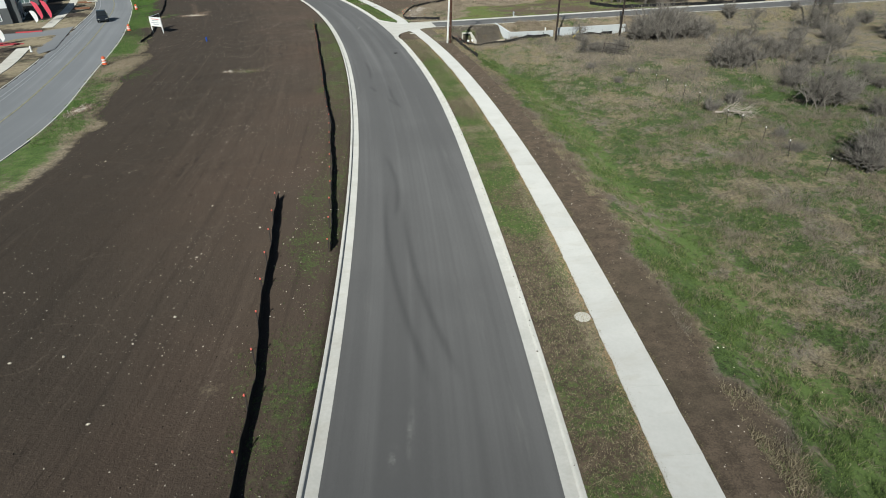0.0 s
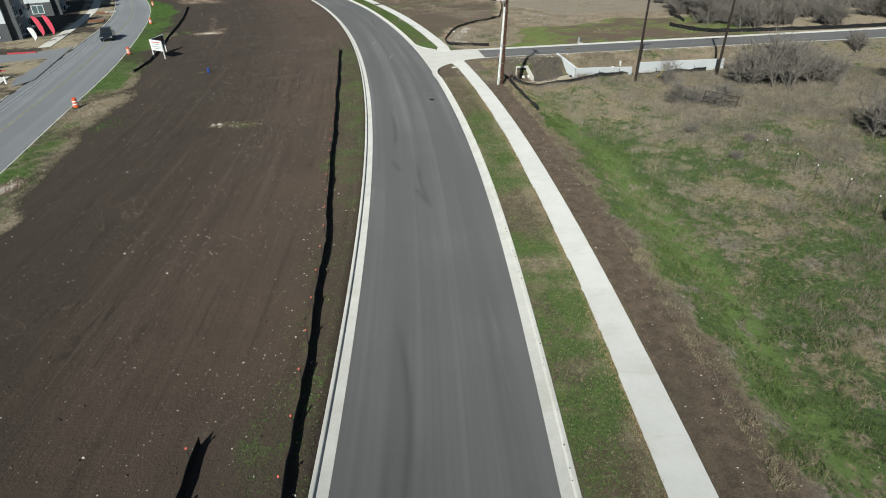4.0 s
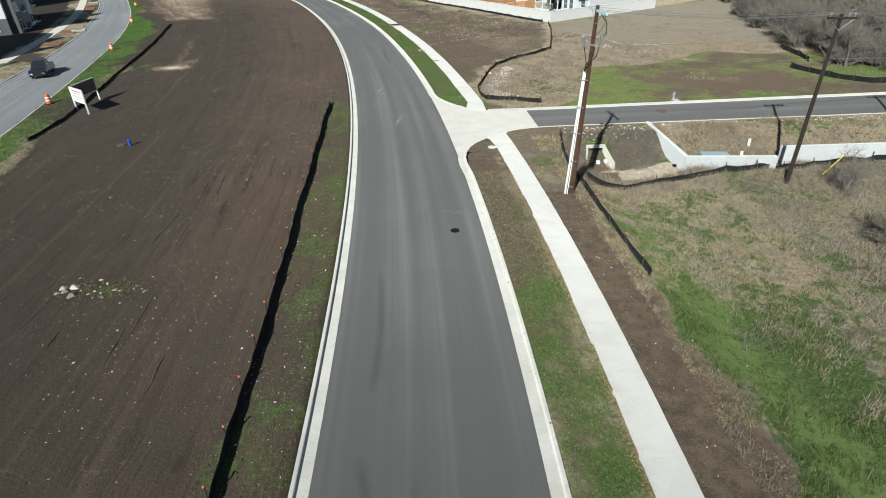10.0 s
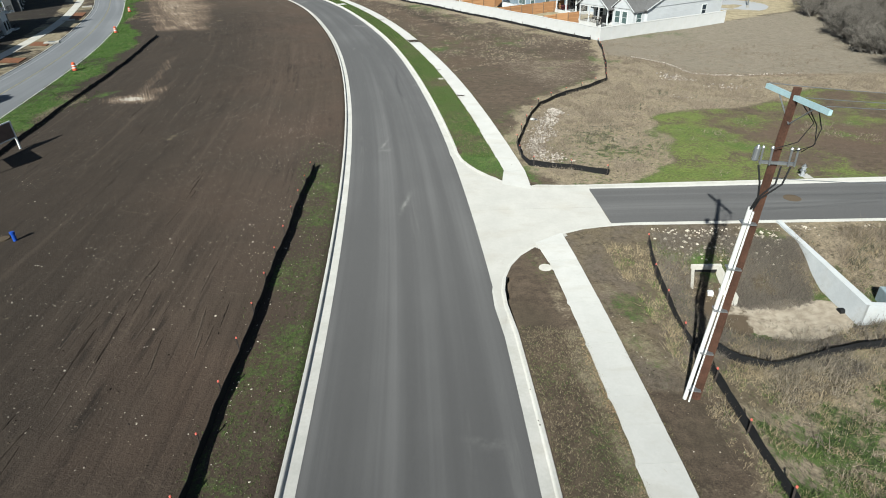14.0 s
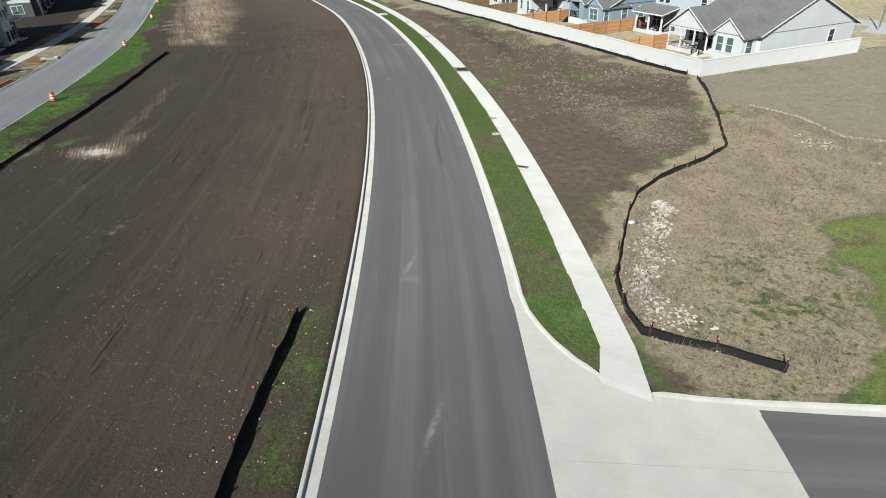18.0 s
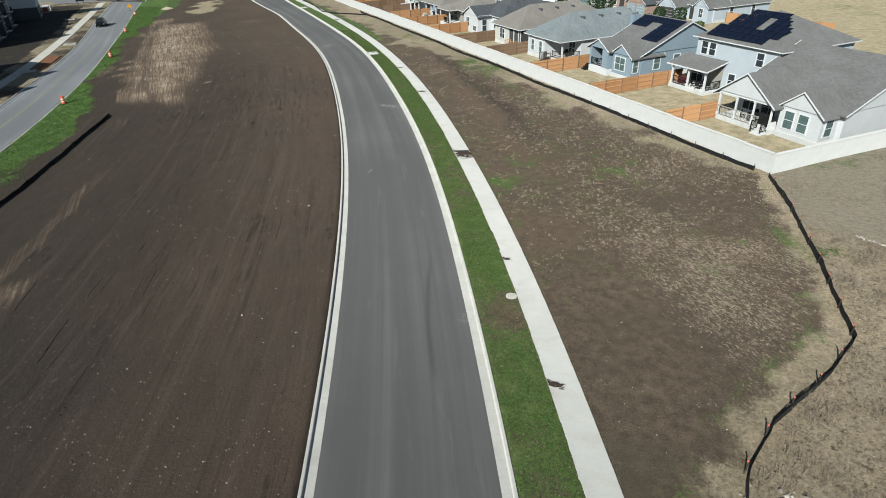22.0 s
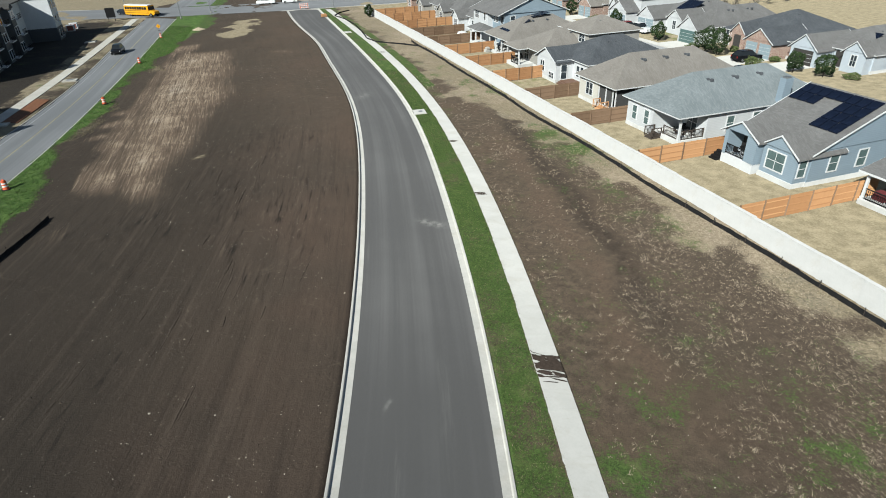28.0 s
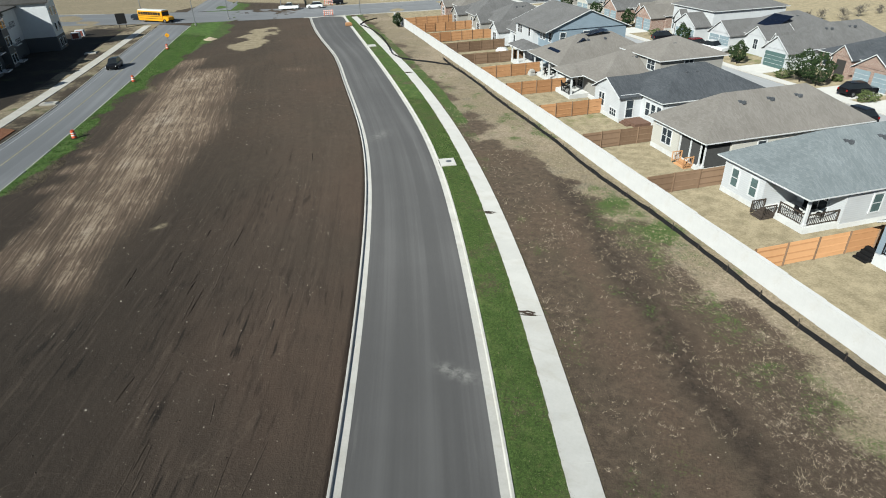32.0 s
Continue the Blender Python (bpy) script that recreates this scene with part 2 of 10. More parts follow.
    soil = n.mix(n.math("MULTIPLY", n.math("MULTIPLY", n.ramp(f, 0.62, 1.60), n.ramp(n.attr("pale"), 0.06, 0.40)), 0.92), soil, n.mix(n.ramp(n.attr("pale"), 0.95, 1.30), n.mix(n.ramp(crumb, 0.3, 0.7), (0.235, 0.181, 0.130), (0.440, 0.352, 0.262)), (0.540, 0.490, 0.415)))
    # straw in small wisps that follow the drill rows
    wisp = n.math("ADD", n.math("MULTIPLY", n.noise(5.5, 5, 0.75, n.turn(52.4, 0.8, 1.35), 0.4), 0.80), n.math("MULTIPLY", n.noise(0.45, 4, 0.65), 0.20))
    f = n.math("ADD", n.attr("mulch"), n.math("MULTIPLY", n.math("SUBTRACT", wisp, 0.5), 5.2))
    soil = n.mix(n.math("MULTIPLY", n.ramp(n.attr("mulch"), 0.2, 0.6), 0.22), soil, n.mix(n.ramp(fine, 0.3, 0.7), (0.030, 0.022, 0.0165), (0.078, 0.057, 0.043)))
    soil = n.mix(n.math("MULTIPLY", n.ramp(f, 0.72, 1.40), 0.70), soil, n.mix(n.ramp(fine, 0.3, 0.7), (0.165, 0.131, 0.096), (0.385, 0.316, 0.240)))
    # dry grass
    blade = n.noise(5.0, 5, 0.78, None, 0.8)
    dry = n.mix(n.ramp(blade, 0.32, 0.68), (0.115, 0.093, 0.062), (0.275, 0.228, 0.158))
    dry = n.mix(n.math("MULTIPLY", n.ramp(n.noise(0.35, 4, 0.65), 0.45, 0.7), 0.6), dry, n.mix(n.ramp(blade, 0.35, 0.65), (0.100, 0.087, 0.067), (0.215, 0.187, 0.148)))
    dry = n.mix(n.math("MULTIPLY", n.ramp(n.noise(0.11, 4, 0.65), 0.48, 0.62), 0.7), dry, n.mix(n.ramp(blade, 0.34, 0.66), (0.165, 0.130, 0.094), (0.345, 0.282, 0.208)))
    dry = n.mix(n.attr("grey"), dry, n.mix(n.ramp(n.noise(1.5, 5, 0.7, n.stretch(1.0, 2.2, 1.0)), 0.35, 0.65), (0.135, 0.116, 0.090), (0.255, 0.221, 0.174)))
    dry = n.mix(n.attr("lawn"), dry, n.mix(n.ramp(n.math("ADD", n.math("MULTIPLY", mid, 0.55), n.math("MULTIPLY", fine, 0.45)), 0.3, 0.7), (0.165, 0.138, 0.088), (0.345, 0.290, 0.195)))
    f = n.math("ADD", n.attr("dry"), n.math("ADD", n.math("MULTIPLY", n.math("SUBTRACT", mid, 0.5), 0.9), n.math("MULTIPLY", n.math("SUBTRACT", fine, 0.5), 0.7)))
    col = n.mix(n.ramp(f, 0.32, 0.74), soil, dry)
    # green grass
    rank1, rank2 = n.noise(1.9, 5, 0.75, None, 0.6), n.noise(5.5, 5, 0.8, None, 1.0)
    rank = n.mix(n.ramp(n.math("ADD", n.noise(0.30, 4, 0.65), n.math("MULTIPLY", n.attr("grey"), 0.3)), 0.42, 0.60), n.mix(n.ramp(rank2, 0.34, 0.66), (0.076, 0.063, 0.039), (0.232, 0.192, 0.124)), n.mix(n.ramp(rank2, 0.34, 0.66), (0.070, 0.059, 0.047), (0.205, 0.175, 0.140)))
    rank = n.mix(n.attr("russet"), rank, n.mix(n.ramp(rank2, 0.32, 0.66), (0.100, 0.079, 0.055), (0.315, 0.255, 0.182)))
    f = n.math("ADD", n.attr("green"), n.math("ADD", n.math("MULTIPLY", n.math("SUBTRACT", rank1, 0.5), 1.9), n.math("MULTIPLY", n.math("SUBTRACT", rank2, 0.5), 0.9)))
    rank = n.mix(n.ramp(f, 0.40, 0.66), rank, n.mix(n.ramp(n.math("ADD", n.math("MULTIPLY", rank2, 0.5), n.math("MULTIPLY", n.attr("fresh"), 0.12)), 0.17, 0.36), (0.020, 0.034, 0.012), (0.080, 0.118, 0.034)))
    rank = n.mix(n.math("MULTIPLY", n.ramp(n.noise(3.3, 4, 0.7), 0.46, 0.33), 0.75), rank, (0.021, 0.020, 0.012))
    green = n.mix(n.ramp(n.math("ADD", n.math("MULTIPLY", fine, 0.5), n.math("MULTIPLY", crumb, 0.5)), 0.34, 0.66), (0.019, 0.037, 0.010), (0.084, 0.130, 0.034))
    green = n.mix(n.math("MULTIPLY", n.ramp(mid, 0.48, 0.72), 0.6), green, (0.112, 0.122, 0.052))
    green = n.mix(n.math("MULTIPLY", n.ramp(n.noise(3.2, 4, 0.75), 0.56, 0.70), 0.6), green, (0.105, 0.082, 0.045))
    green = n.mix(n.attr("yellow"), green, n.mix(n.ramp(fine, 0.3, 0.7), (0.108, 0.125, 0.032), (0.195, 0.212, 0.064)))
    green = n.mix(n.attr("fresh"), green, n.mix(n.ramp(n.math("ADD", n.math("MULTIPLY", fine, 0.5), n.math("MULTIPLY", mid, 0.5)), 0.36, 0.64), (0.022, 0.060, 0.009), (0.105, 0.195, 0.042)))
    m2 = n.noise(0.55, 5, 0.7)
    f = n.math("ADD", n.attr("green"), n.math("ADD", n.math("MULTIPLY", n.math("SUBTRACT", m2, 0.5), 1.2), n.math("MULTIPLY", n.math("SUBTRACT", fine, 0.5), 1.0)))
    col = n.mix(n.ramp(f, 0.36, 0.76), col, green)
    col = n.mix(n.attr("rank"), col, rank)
    # near-black mulch, its colour also carrying the shadow of the apartment blocks
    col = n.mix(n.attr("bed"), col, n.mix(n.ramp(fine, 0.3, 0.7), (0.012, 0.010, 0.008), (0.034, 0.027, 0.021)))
    n.bump(n.math("ADD", n.math("MULTIPLY", fine, 0.6), n.math("ADD", n.math("MULTIPLY", crumb, 0.45), n.math("ADD", n.math("MULTIPLY", furrow, 0.5), mid))), 0.7, 0.09)
    return n.done(col, 0.95)


def asphalt_material(name, lo, hi, patch):
    n = Nodes(name)
    along = n.t.nodes.new("ShaderNodeCombineXYZ")
    n.put(along.inputs[0], n.attr("across"))
    n.put(along.inputs[1], n.attr("along"))
    lane = n.noise(1.0, 3, 0.55, n.stretch(0.75, 0.010, 1.0, along.outputs[0]), 0.1)
    thin = n.noise(1.0, 3, 0.6, n.stretch(5.0, 0.025, 1.0, along.outputs[0]))
    big = n.noise(0.05, 4, 0.6)
    f = n.math("ADD", n.math("MULTIPLY", lane, 0.5), n.math("ADD", n.math("MULTIPLY", thin, 0.13), n.math("MULTIPLY", big, 0.35)))
    col = n.mix(n.ramp(f, 0.42, 0.68), lo, hi)
    dust = n.noise(1.0, 5, 0.7, n.stretch(0.9, 0.07, 1.0, along.outputs[0]), 0.4)
    col = n.mix(n.math("MULTIPLY", n.ramp(dust, 0.58, 0.78), patch), col, (0.175, 0.170, 0.163))
    col = n.mix(n.math("MULTIPLY", n.attr("skid"), 0.55), col, tuple(c * 0.45 for c in lo))
    chalk = n.math("MULTIPLY", n.attr("stain"), n.ramp(n.noise(2.2, 4, 0.7), 0.35, 0.65))
    col = n.mix(n.math("MULTIPLY", chalk, 0.75), col, (0.27, 0.265, 0.25))
    grain = n.noise(55, 2)
    col = n.mix(n.math("MULTIPLY", n.ramp(grain, 0.35, 0.7), 0.18), col, (0.2, 0.2, 0.2))
    n.bump(grain, 0.25, 0.01)
    return n.done(col, 0.78)


def concrete_material(name, lo, hi, piece=False):
    n = Nodes(name)
    f = n.math("ADD", n.math("MULTIPLY", n.noise(0.7, 5, 0.65), 0.7), n.math("MULTIPLY", n.noise(9, 3), 0.3))
    if piece:
        f = n.math("ADD", n.math("MULTIPLY", f, 0.88), n.math("MULTIPLY", n.random(), 0.12))
    col = n.mix(n.ramp(f, 0.3, 0.72), lo, hi)
    col = n.mix(n.math("MULTIPLY", n.ramp(n.noise(1.8, 6, 0.75, None, 0.8), 0.60, 0.76), 0.45), col, (0.30, 0.25, 0.20))
    col = n.mix(n.math("MULTIPLY", n.ramp(n.noise(0.33, 5, 0.7, n.stretch(1.0, 2.2, 1.0), 0.5), 0.50, 0.66), 0.22), col, (0.33, 0.29, 0.235))
    n.bump(n.noise(40, 2), 0.15, 0.006)
    return n.done(col, 0.85)


def shingle_material(name, a, b):
    n = Nodes(name)
    brick = n.t.nodes.new("ShaderNodeTexBrick")
    brick.inputs["Scale"].default_value = 1.0
    brick.inputs["Brick Width"].default_value, brick.inputs["Row Height"].default_value = 0.33, 0.14
    brick.inputs["Mortar Size"].default_value = 0.008
    brick.inputs["Color1"].default_value, brick.inputs["Color2"].default_value = (0.1, 0.1, 0.1, 1), (0.9, 0.9, 0.9, 1)
    brick.inputs["Mortar"].default_value = (0, 0, 0, 1)
    n.put(brick.inputs["Vector"], n.stretch(1, 1, 0.0))
    f = n.math("ADD", n.math("MULTIPLY", brick.outputs["Color"], 0.22), n.math("ADD", n.math("MULTIPLY", n.noise(0.35, 4, 0.6), 0.42), n.math("MULTIPLY", n.noise(9.0, 3, 0.7), 0.30)))
    return n.done(n.mix(n.ramp(f, 0.2, 0.8), a, b), 0.9)


def siding_material(name, color):
    n = Nodes(name)
    w = n.t.nodes.new("ShaderNodeTexWave")
    w.bands_direction, w.wave_profile = "Z", "SAW"
    w.inputs["Scale"].default_value = 1.75
    n.put(w.inputs["Vector"], n.pos)
    n.bump(w.outputs["Fac"], 0.5, 0.015)
    f = n.math("ADD", n.math("MULTIPLY", n.noise(0.6, 4), 0.7), n.math("MULTIPLY", w.outputs["Fac"], 0.3))
    return n.done(n.mix(n.ramp(f, 0.2, 0.8), tuple(c * 0.86 for c in color), color), 0.6)


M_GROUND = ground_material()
M_ROAD = asphalt_material("new_asphalt", (0.078, 0.0755, 0.0758), (0.126, 0.1225, 0.1225), 0.4)
M_OLD = asphalt_material("worn_asphalt", (0.150, 0.155, 0.165), (0.215, 0.22, 0.23), 0.15)
M_KERB = concrete_material("kerb_concrete", (0.40, 0.39, 0.365), (0.50, 0.485, 0.46))
M_PANEL = concrete_material("sidewalk_concrete", (0.425, 0.417, 0.400), (0.485, 0.476, 0.458), True)
M_APRON = concrete_material("apron_concrete", (0.385, 0.372, 0.350), (0.445, 0.431, 0.405))
M_WALL = concrete_material("precast_wall", (0.43, 0.427, 0.423), (0.48, 0.477, 0.473))
M_GREYCON = concrete_material("grey_concrete", (0.30, 0.29, 0.27), (0.42, 0.41, 0.38))
M_BLACK = plain("black_geotextile", (0.010, 0.010, 0.011), 0.75, 0, 0.3, 2.0, 0.4)
M_STEEL = plain("steel_post", (0.06, 0.05, 0.045), 0.6, 0.3)
M_ORANGE = plain("orange_plastic", (0.62, 0.115, 0.045), 0.5)
M_CORAL = plain("coral_plastic", (0.72, 0.16, 0.12), 0.5)
M_WHITE = plain("white_paint", (0.74, 0.74, 0.73), 0.5, 0, 0.05)
M_POLE = plain("weathered_pole_wood", (0.066, 0.032, 0.021), 0.9, 0, 0.35, 2.0, 0.4)
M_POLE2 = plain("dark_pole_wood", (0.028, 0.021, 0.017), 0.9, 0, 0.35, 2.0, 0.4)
M_PVC = plain("white_conduit", (0.72, 0.72, 0.70), 0.4)
M_ARM = plain("pale_blue_crossarm", (0.42, 0.58, 0.62), 0.5)
M_GREYM = plain("grey_metal", (0.30, 0.31, 0.32), 0.4, 0.6)
M_RUBBER = plain("black_rubber", (0.015, 0.015, 0.016), 0.7)
M_GLASS = plain("window_glass", (0.035, 0.045, 0.055), 0.06, 0.0, 0.2, 0.8)
M_GLASSG = plain("green_window_glass", (0.10, 0.145, 0.145), 0.08, 0.0, 0.2, 0.8)
M_SOLAR = plain("solar_panel", (0.008, 0.012, 0.026), 0.2, 0, 0.3, 1.0)
M_CEDAR = varied("cedar_boards", (0.33, 0.170, 0.080), (0.48, 0.265, 0.130), 0.8)
M_OLDWOOD = varied("weathered_boards", (0.15, 0.095, 0.060), (0.25, 0.165, 0.108), 0.85)
M_DECK = plain("grey_deck_boards", (0.27, 0.25, 0.23), 0.8)
# near-black stand-in for the shade inside porch, entrances and open garage
M_INNER_SHADE = plain("inner_shade", (0.045, 0.042, 0.04), 0.8)
M_RUBBLE = islands("dusty_rubble", (0.21, 0.182, 0.156), (0.51, 0.458, 0.405))
M_CLOD = islands("soil_clods", (0.026, 0.019, 0.0145), (0.105, 0.078, 0.058))
M_STONE = islands("white_limestone", (0.30, 0.255, 0.205), (0.68, 0.62, 0.53))
M_TUFT_DRY = islands("dry_grass_blades", (0.120, 0.101, 0.064), (0.305, 0.257, 0.172))
M_TUFT_GREY = islands("grey_dead_grass", (0.105, 0.088, 0.066), (0.255, 0.215, 0.165))
M_TUFT_STRAW = islands("straw_wisps", (0.20, 0.162, 0.118), (0.46, 0.385, 0.29))
M_TUFT_GREEN = islands("green_grass_blades", (0.020, 0.040, 0.010), (0.138, 0.192, 0.054))
M_TWIG = islands("grey_twigs", (0.088, 0.078, 0.068), (0.21, 0.19, 0.168))
M_LEAF = islands("evergreen_leaves", (0.012, 0.026, 0.010), (0.045, 0.075, 0.025))
M_TUFT_LUSH = islands("lush_grass_blades", (0.030, 0.074, 0.012), (0.105, 0.186, 0.038))
M_HEDGE = islands("hedge_leaves", (0.06, 0.085, 0.03), (0.13, 0.16, 0.06))


# ---- building blocks ----
class Geo:
    """Vertices and faces of one mesh."""

    def __init__(self):
        self.v, self.f = [], []

    def box(self, c, s, rz=0.0, tilt=None):
        k = len(self.v)
        m = tilt or Matrix.Rotation(rz, 3, "Z")
        for dz in (-0.5, 0.5):
            for dx, dy in ((-0.5, -0.5), (0.5, -0.5), (0.5, 0.5), (-0.5, 0.5)):
                p = m @ Vector((dx * s[0], dy * s[1], dz * s[2]))
                self.v.append((c[0] + p.x, c[1] + p.y, c[2] + p.z))
        self.f += [(k + 3, k + 2, k + 1, k), (k + 4, k + 5, k + 6, k + 7), (k, k + 1, k + 5, k + 4), (k + 1, k + 2, k + 6, k + 5),
                   (k + 2, k + 3, k + 7, k + 6), (k + 3, k, k + 4, k + 7)]
        return self

    def block(self, lo, hi):
        return self.box([(a + b) / 2 for a, b in zip(lo, hi)], [b - a for a, b in zip(lo, hi)])

    def bevelled(self, lo, hi, e):
        """A box with its upper edges rounded off."""
        x0, y0, z0 = lo
        x1, y1, z1 = hi
        rings = [(0, z0), (0, z1 - e), (e, z1)]
        k = len(self.v)
        for d, z in rings:
            self.v += [(x0 + d, y0 + d, z), (x1 - d, y0 + d, z), (x1 - d, y1 - d, z), (x0 + d, y1 - d, z)]
        for r in range(2):
            for i in range(4):
                j = (i + 1) % 4
                self.f.append((k + 4 * r + i, k + 4 * r + j, k + 4 * r + 4 + j, k + 4 * r + 4 + i))
        self.f += [(k + 8, k + 9, k + 10, k + 11), (k + 3, k + 2, k + 1, k)]
        return self

    def cyl(self, a, b, r0, r1=None, n=10, caps=True):
        r1 = r0 if r1 is None else r1
        a, b = Vector(a), Vector(b)
        w = (b - a).normalized()
        u = w.orthogonal().normalized()
        q = w.cross(u)
        k = len(self.v)
        for p, r in ((a, r0), (b, r1)):
            for i in range(n):
                t = 2 * math.pi * i / n
                self.v.append(tuple(p + u * (r * math.cos(t)) + q * (r * math.sin(t))))
        for i in range(n):
            j = (i + 1) % n
            self.f.append((k + i, k + j, k + n + j, k + n + i))
        if caps:
            self.f += [tuple(range(k + n - 1, k - 1, -1)), tuple(range(k + n, k + 2 * n))]
        return self

    def lathe(self, c, prof, n=14):
        """A turned shape: prof is (radius, height) from the bottom up."""
        k = len(self.v)
        for r, z in prof:
            for i in range(n):
                t = 2 * math.pi * i / n
                self.v.append((c[0] + r * math.cos(t), c[1] + r * math.sin(t), c[2] + z))
        for j in range(len(prof) - 1):
            for i in range(n):
                m = (i + 1) % n
                self.f.append((k + j * n + i, k + j * n + m, k + (j + 1) * n + m, k + (j + 1) * n + i))
        self.f += [tuple(range(k + n - 1, k - 1, -1)), tuple(range(k + (len(prof) - 1) * n, k + len(prof) * n))]
        return self

    def tube(self, pts, r, n=5):
        """One bent round bar through the points."""
        k = len(self.v)
        for i, p in enumerate(pts):
            w = (Vector(pts[min(i + 1, len(pts) - 1)]) - Vector(pts[max(i - 1, 0)])).normalized()
            u = w.orthogonal().normalized()
            q = w.cross(u)
            for j in range(n):
                t = 2 * math.pi * j / n
                self.v.append(tuple(Vector(p) + u * (r * math.cos(t)) + q * (r * math.sin(t))))
        for i in range(len(pts) - 1):
            for j in range(n):
                m = (j + 1) % n
                self.f.append((k + i * n + j, k + i * n + m, k + (i + 1) * n + m, k + (i + 1) * n + j))
        return self

    def prism(self, outline, z0, z1):
        """An upright prism on a flat outline, which runs anticlockwise."""
        k, n = len(self.v), len(outline)
        self.v += [(x, y, z0) for x, y in outline] + [(x, y, z1) for x, y in outline]
        self.f += [tuple(range(k + n - 1, k - 1, -1)), tuple(range(k + n, k + 2 * n))]
        self.f += [(k + i, k + (i + 1) % n, k + n + (i + 1) % n, k + n + i) for i in range(n)]
        return self

    def hull(self, pts, faces):
        k = len(self.v)
        self.v += [tuple(p) for p in pts]
        self.f += [tuple(k + i for i in f) for f in faces]
        return self

    def mesh(self, name, mat, smooth=False):
        me = bpy.data.meshes.new(name)
        me.from_pydata(self.v, [], self.f)
        me.materials.append(mat)
        if smooth:
            me.shade_smooth()
        me.update()
        return me


def part(name, geo, mat, parent=None, label="", smooth=False):
    """Links a mesh as one object, under its thing if one is given."""
    ob = new(name, geo if isinstance(geo, bpy.types.Mesh) else geo.mesh(name, mat, smooth))
    ob.parent = parent
    return tagged(ob, label)


def thing(name, m, label, category, group="", kind=""):
    ob = new(name)
    ob.empty_display_size = 0.3
    ob.matrix_basis = m
    return tagged(ob, label, category, group, kind)


def spline(knots):
    """A natural cubic through (y, x) knots, straight beyond them."""
    ys, xs = np.array([k[0] for k in knots], float), np.array([k[1] for k in knots], float)
    n, h = len(ys), np.diff(ys)
    A, r = np.eye(n), np.zeros(n)
    for i in range(1, n - 1):
        A[i, i - 1:i + 2] = h[i - 1], 2 * (h[i - 1] + h[i]), h[i]
        r[i] = 6 * ((xs[i + 1] - xs[i]) / h[i] - (xs[i] - xs[i - 1]) / h[i - 1])
    m = np.linalg.solve(A, r)

    def f(y):
        y = np.asarray(y, float)
        i = np.clip(np.searchsorted(ys, y) - 1, 0, n - 2)
        a, b, yc = ys[i], ys[i + 1], np.clip(y, ys[0], ys[-1])
        hh = b - a
        v = (m[i] * (b - yc) ** 3 + m[i + 1] * (yc - a) ** 3) / (6 * hh) + (xs[i] / hh - m[i] * hh / 6) * (b - yc) + (xs[i + 1] / hh - m[i + 1] * hh / 6) * (yc - a)
        s0 = (xs[1] - xs[0]) / h[0] - h[0] * (2 * m[0] + m[1]) / 6
        s1 = (xs[-1] - xs[-2]) / h[-1] + h[-1] * (2 * m[-1] + m[-2]) / 6
        return v + np.minimum(y - ys[0], 0) * s0 + np.maximum(y - ys[-1], 0) * s1

    return f


# ---- plan: lines of the road, in metres; x as a function of y ----
KL = spline([(-60, -4.2), (0, -4.45), (13, -4.62), (30, -5.58), (50, -7.64), (70, -10.71), (90, -14.83), (110, -20.04), (130, -26.43), (150, -34.1), (171, -43.7),
             (197, -58.0), (222, -75.5), (237, -86.4), (249, -96.5), (264, -108.7), (280, -120.6)])
KR = spline([(-60, 4.4), (0, 4.0), (13, 3.8), (30, 2.9), (50, 1.17), (70, -1.72), (90, -5.79), (110, -11.03), (130, -17.46), (150, -25.1), (174, -36.3), (198, -49.6),
             (216, -61.8), (239, -78.6), (273, -104.0), (286, -113.6)])
SL = spline([(-60, 6.8), (0, 6.4), (13, 6.2), (30, 5.5), (50, 3.68), (70, 0.86), (90, -3.16), (110, -8.42), (130, -14.8), (150, -22.6), (174, -33.6), (200, -48.2),
             (227, -66.6), (244, -79.4), (267, -97.2), (282, -109.0)])
AR = spline([(20, -32.2), (41, -32.8), (52.5, -35.0), (65, -39.0), (77, -42.9), (95, -48.9), (114, -56.3), (135, -65.1), (154.5, -74.5), (174, -85.5), (194, -98.3),
             (219, -114.9), (239, -128.7), (262, -144.0)])
AL = spline([(20, -41.6), (41, -42.6), (65, -48.0), (87, -55.4), (115, -65.7), (133, -72.6), (147, -79.0), (168, -90.4), (190, -103.6), (208, -116.0), (225, -128.4),
             (240, -139.0), (262, -154.5)])


def slope(f, y):
    return float(f(y + 0.5) - f(y - 0.5))


def side_n(x):
    return 99.95 + 0.137 * (x + 0.4)


def side_s(x):
    return 94.25 + 0.121 * (x - 0.4)


# the estate's frame: its origin at the garden wall's corner, x towards the open field, y away from the road
EST = Matrix.Translation((4.3, 150.0, 0.0)) @ Matrix.Rotation(math.atan2(-0.792, 0.61), 4, "Z")
EST_R = np.array(EST.to_3x3())[:2, :2]


def est(x, y, z=0.0):
    return EST @ Vector((x, y, z))


def smooth(v, lo, hi):
    t = np.clip((np.asarray(v, float) - lo) / (hi - lo), 0, 1)
    return t * t * (3 - 2 * t)


LATTICE = np.random.RandomState(77).uniform(-1, 1, (256, 256))


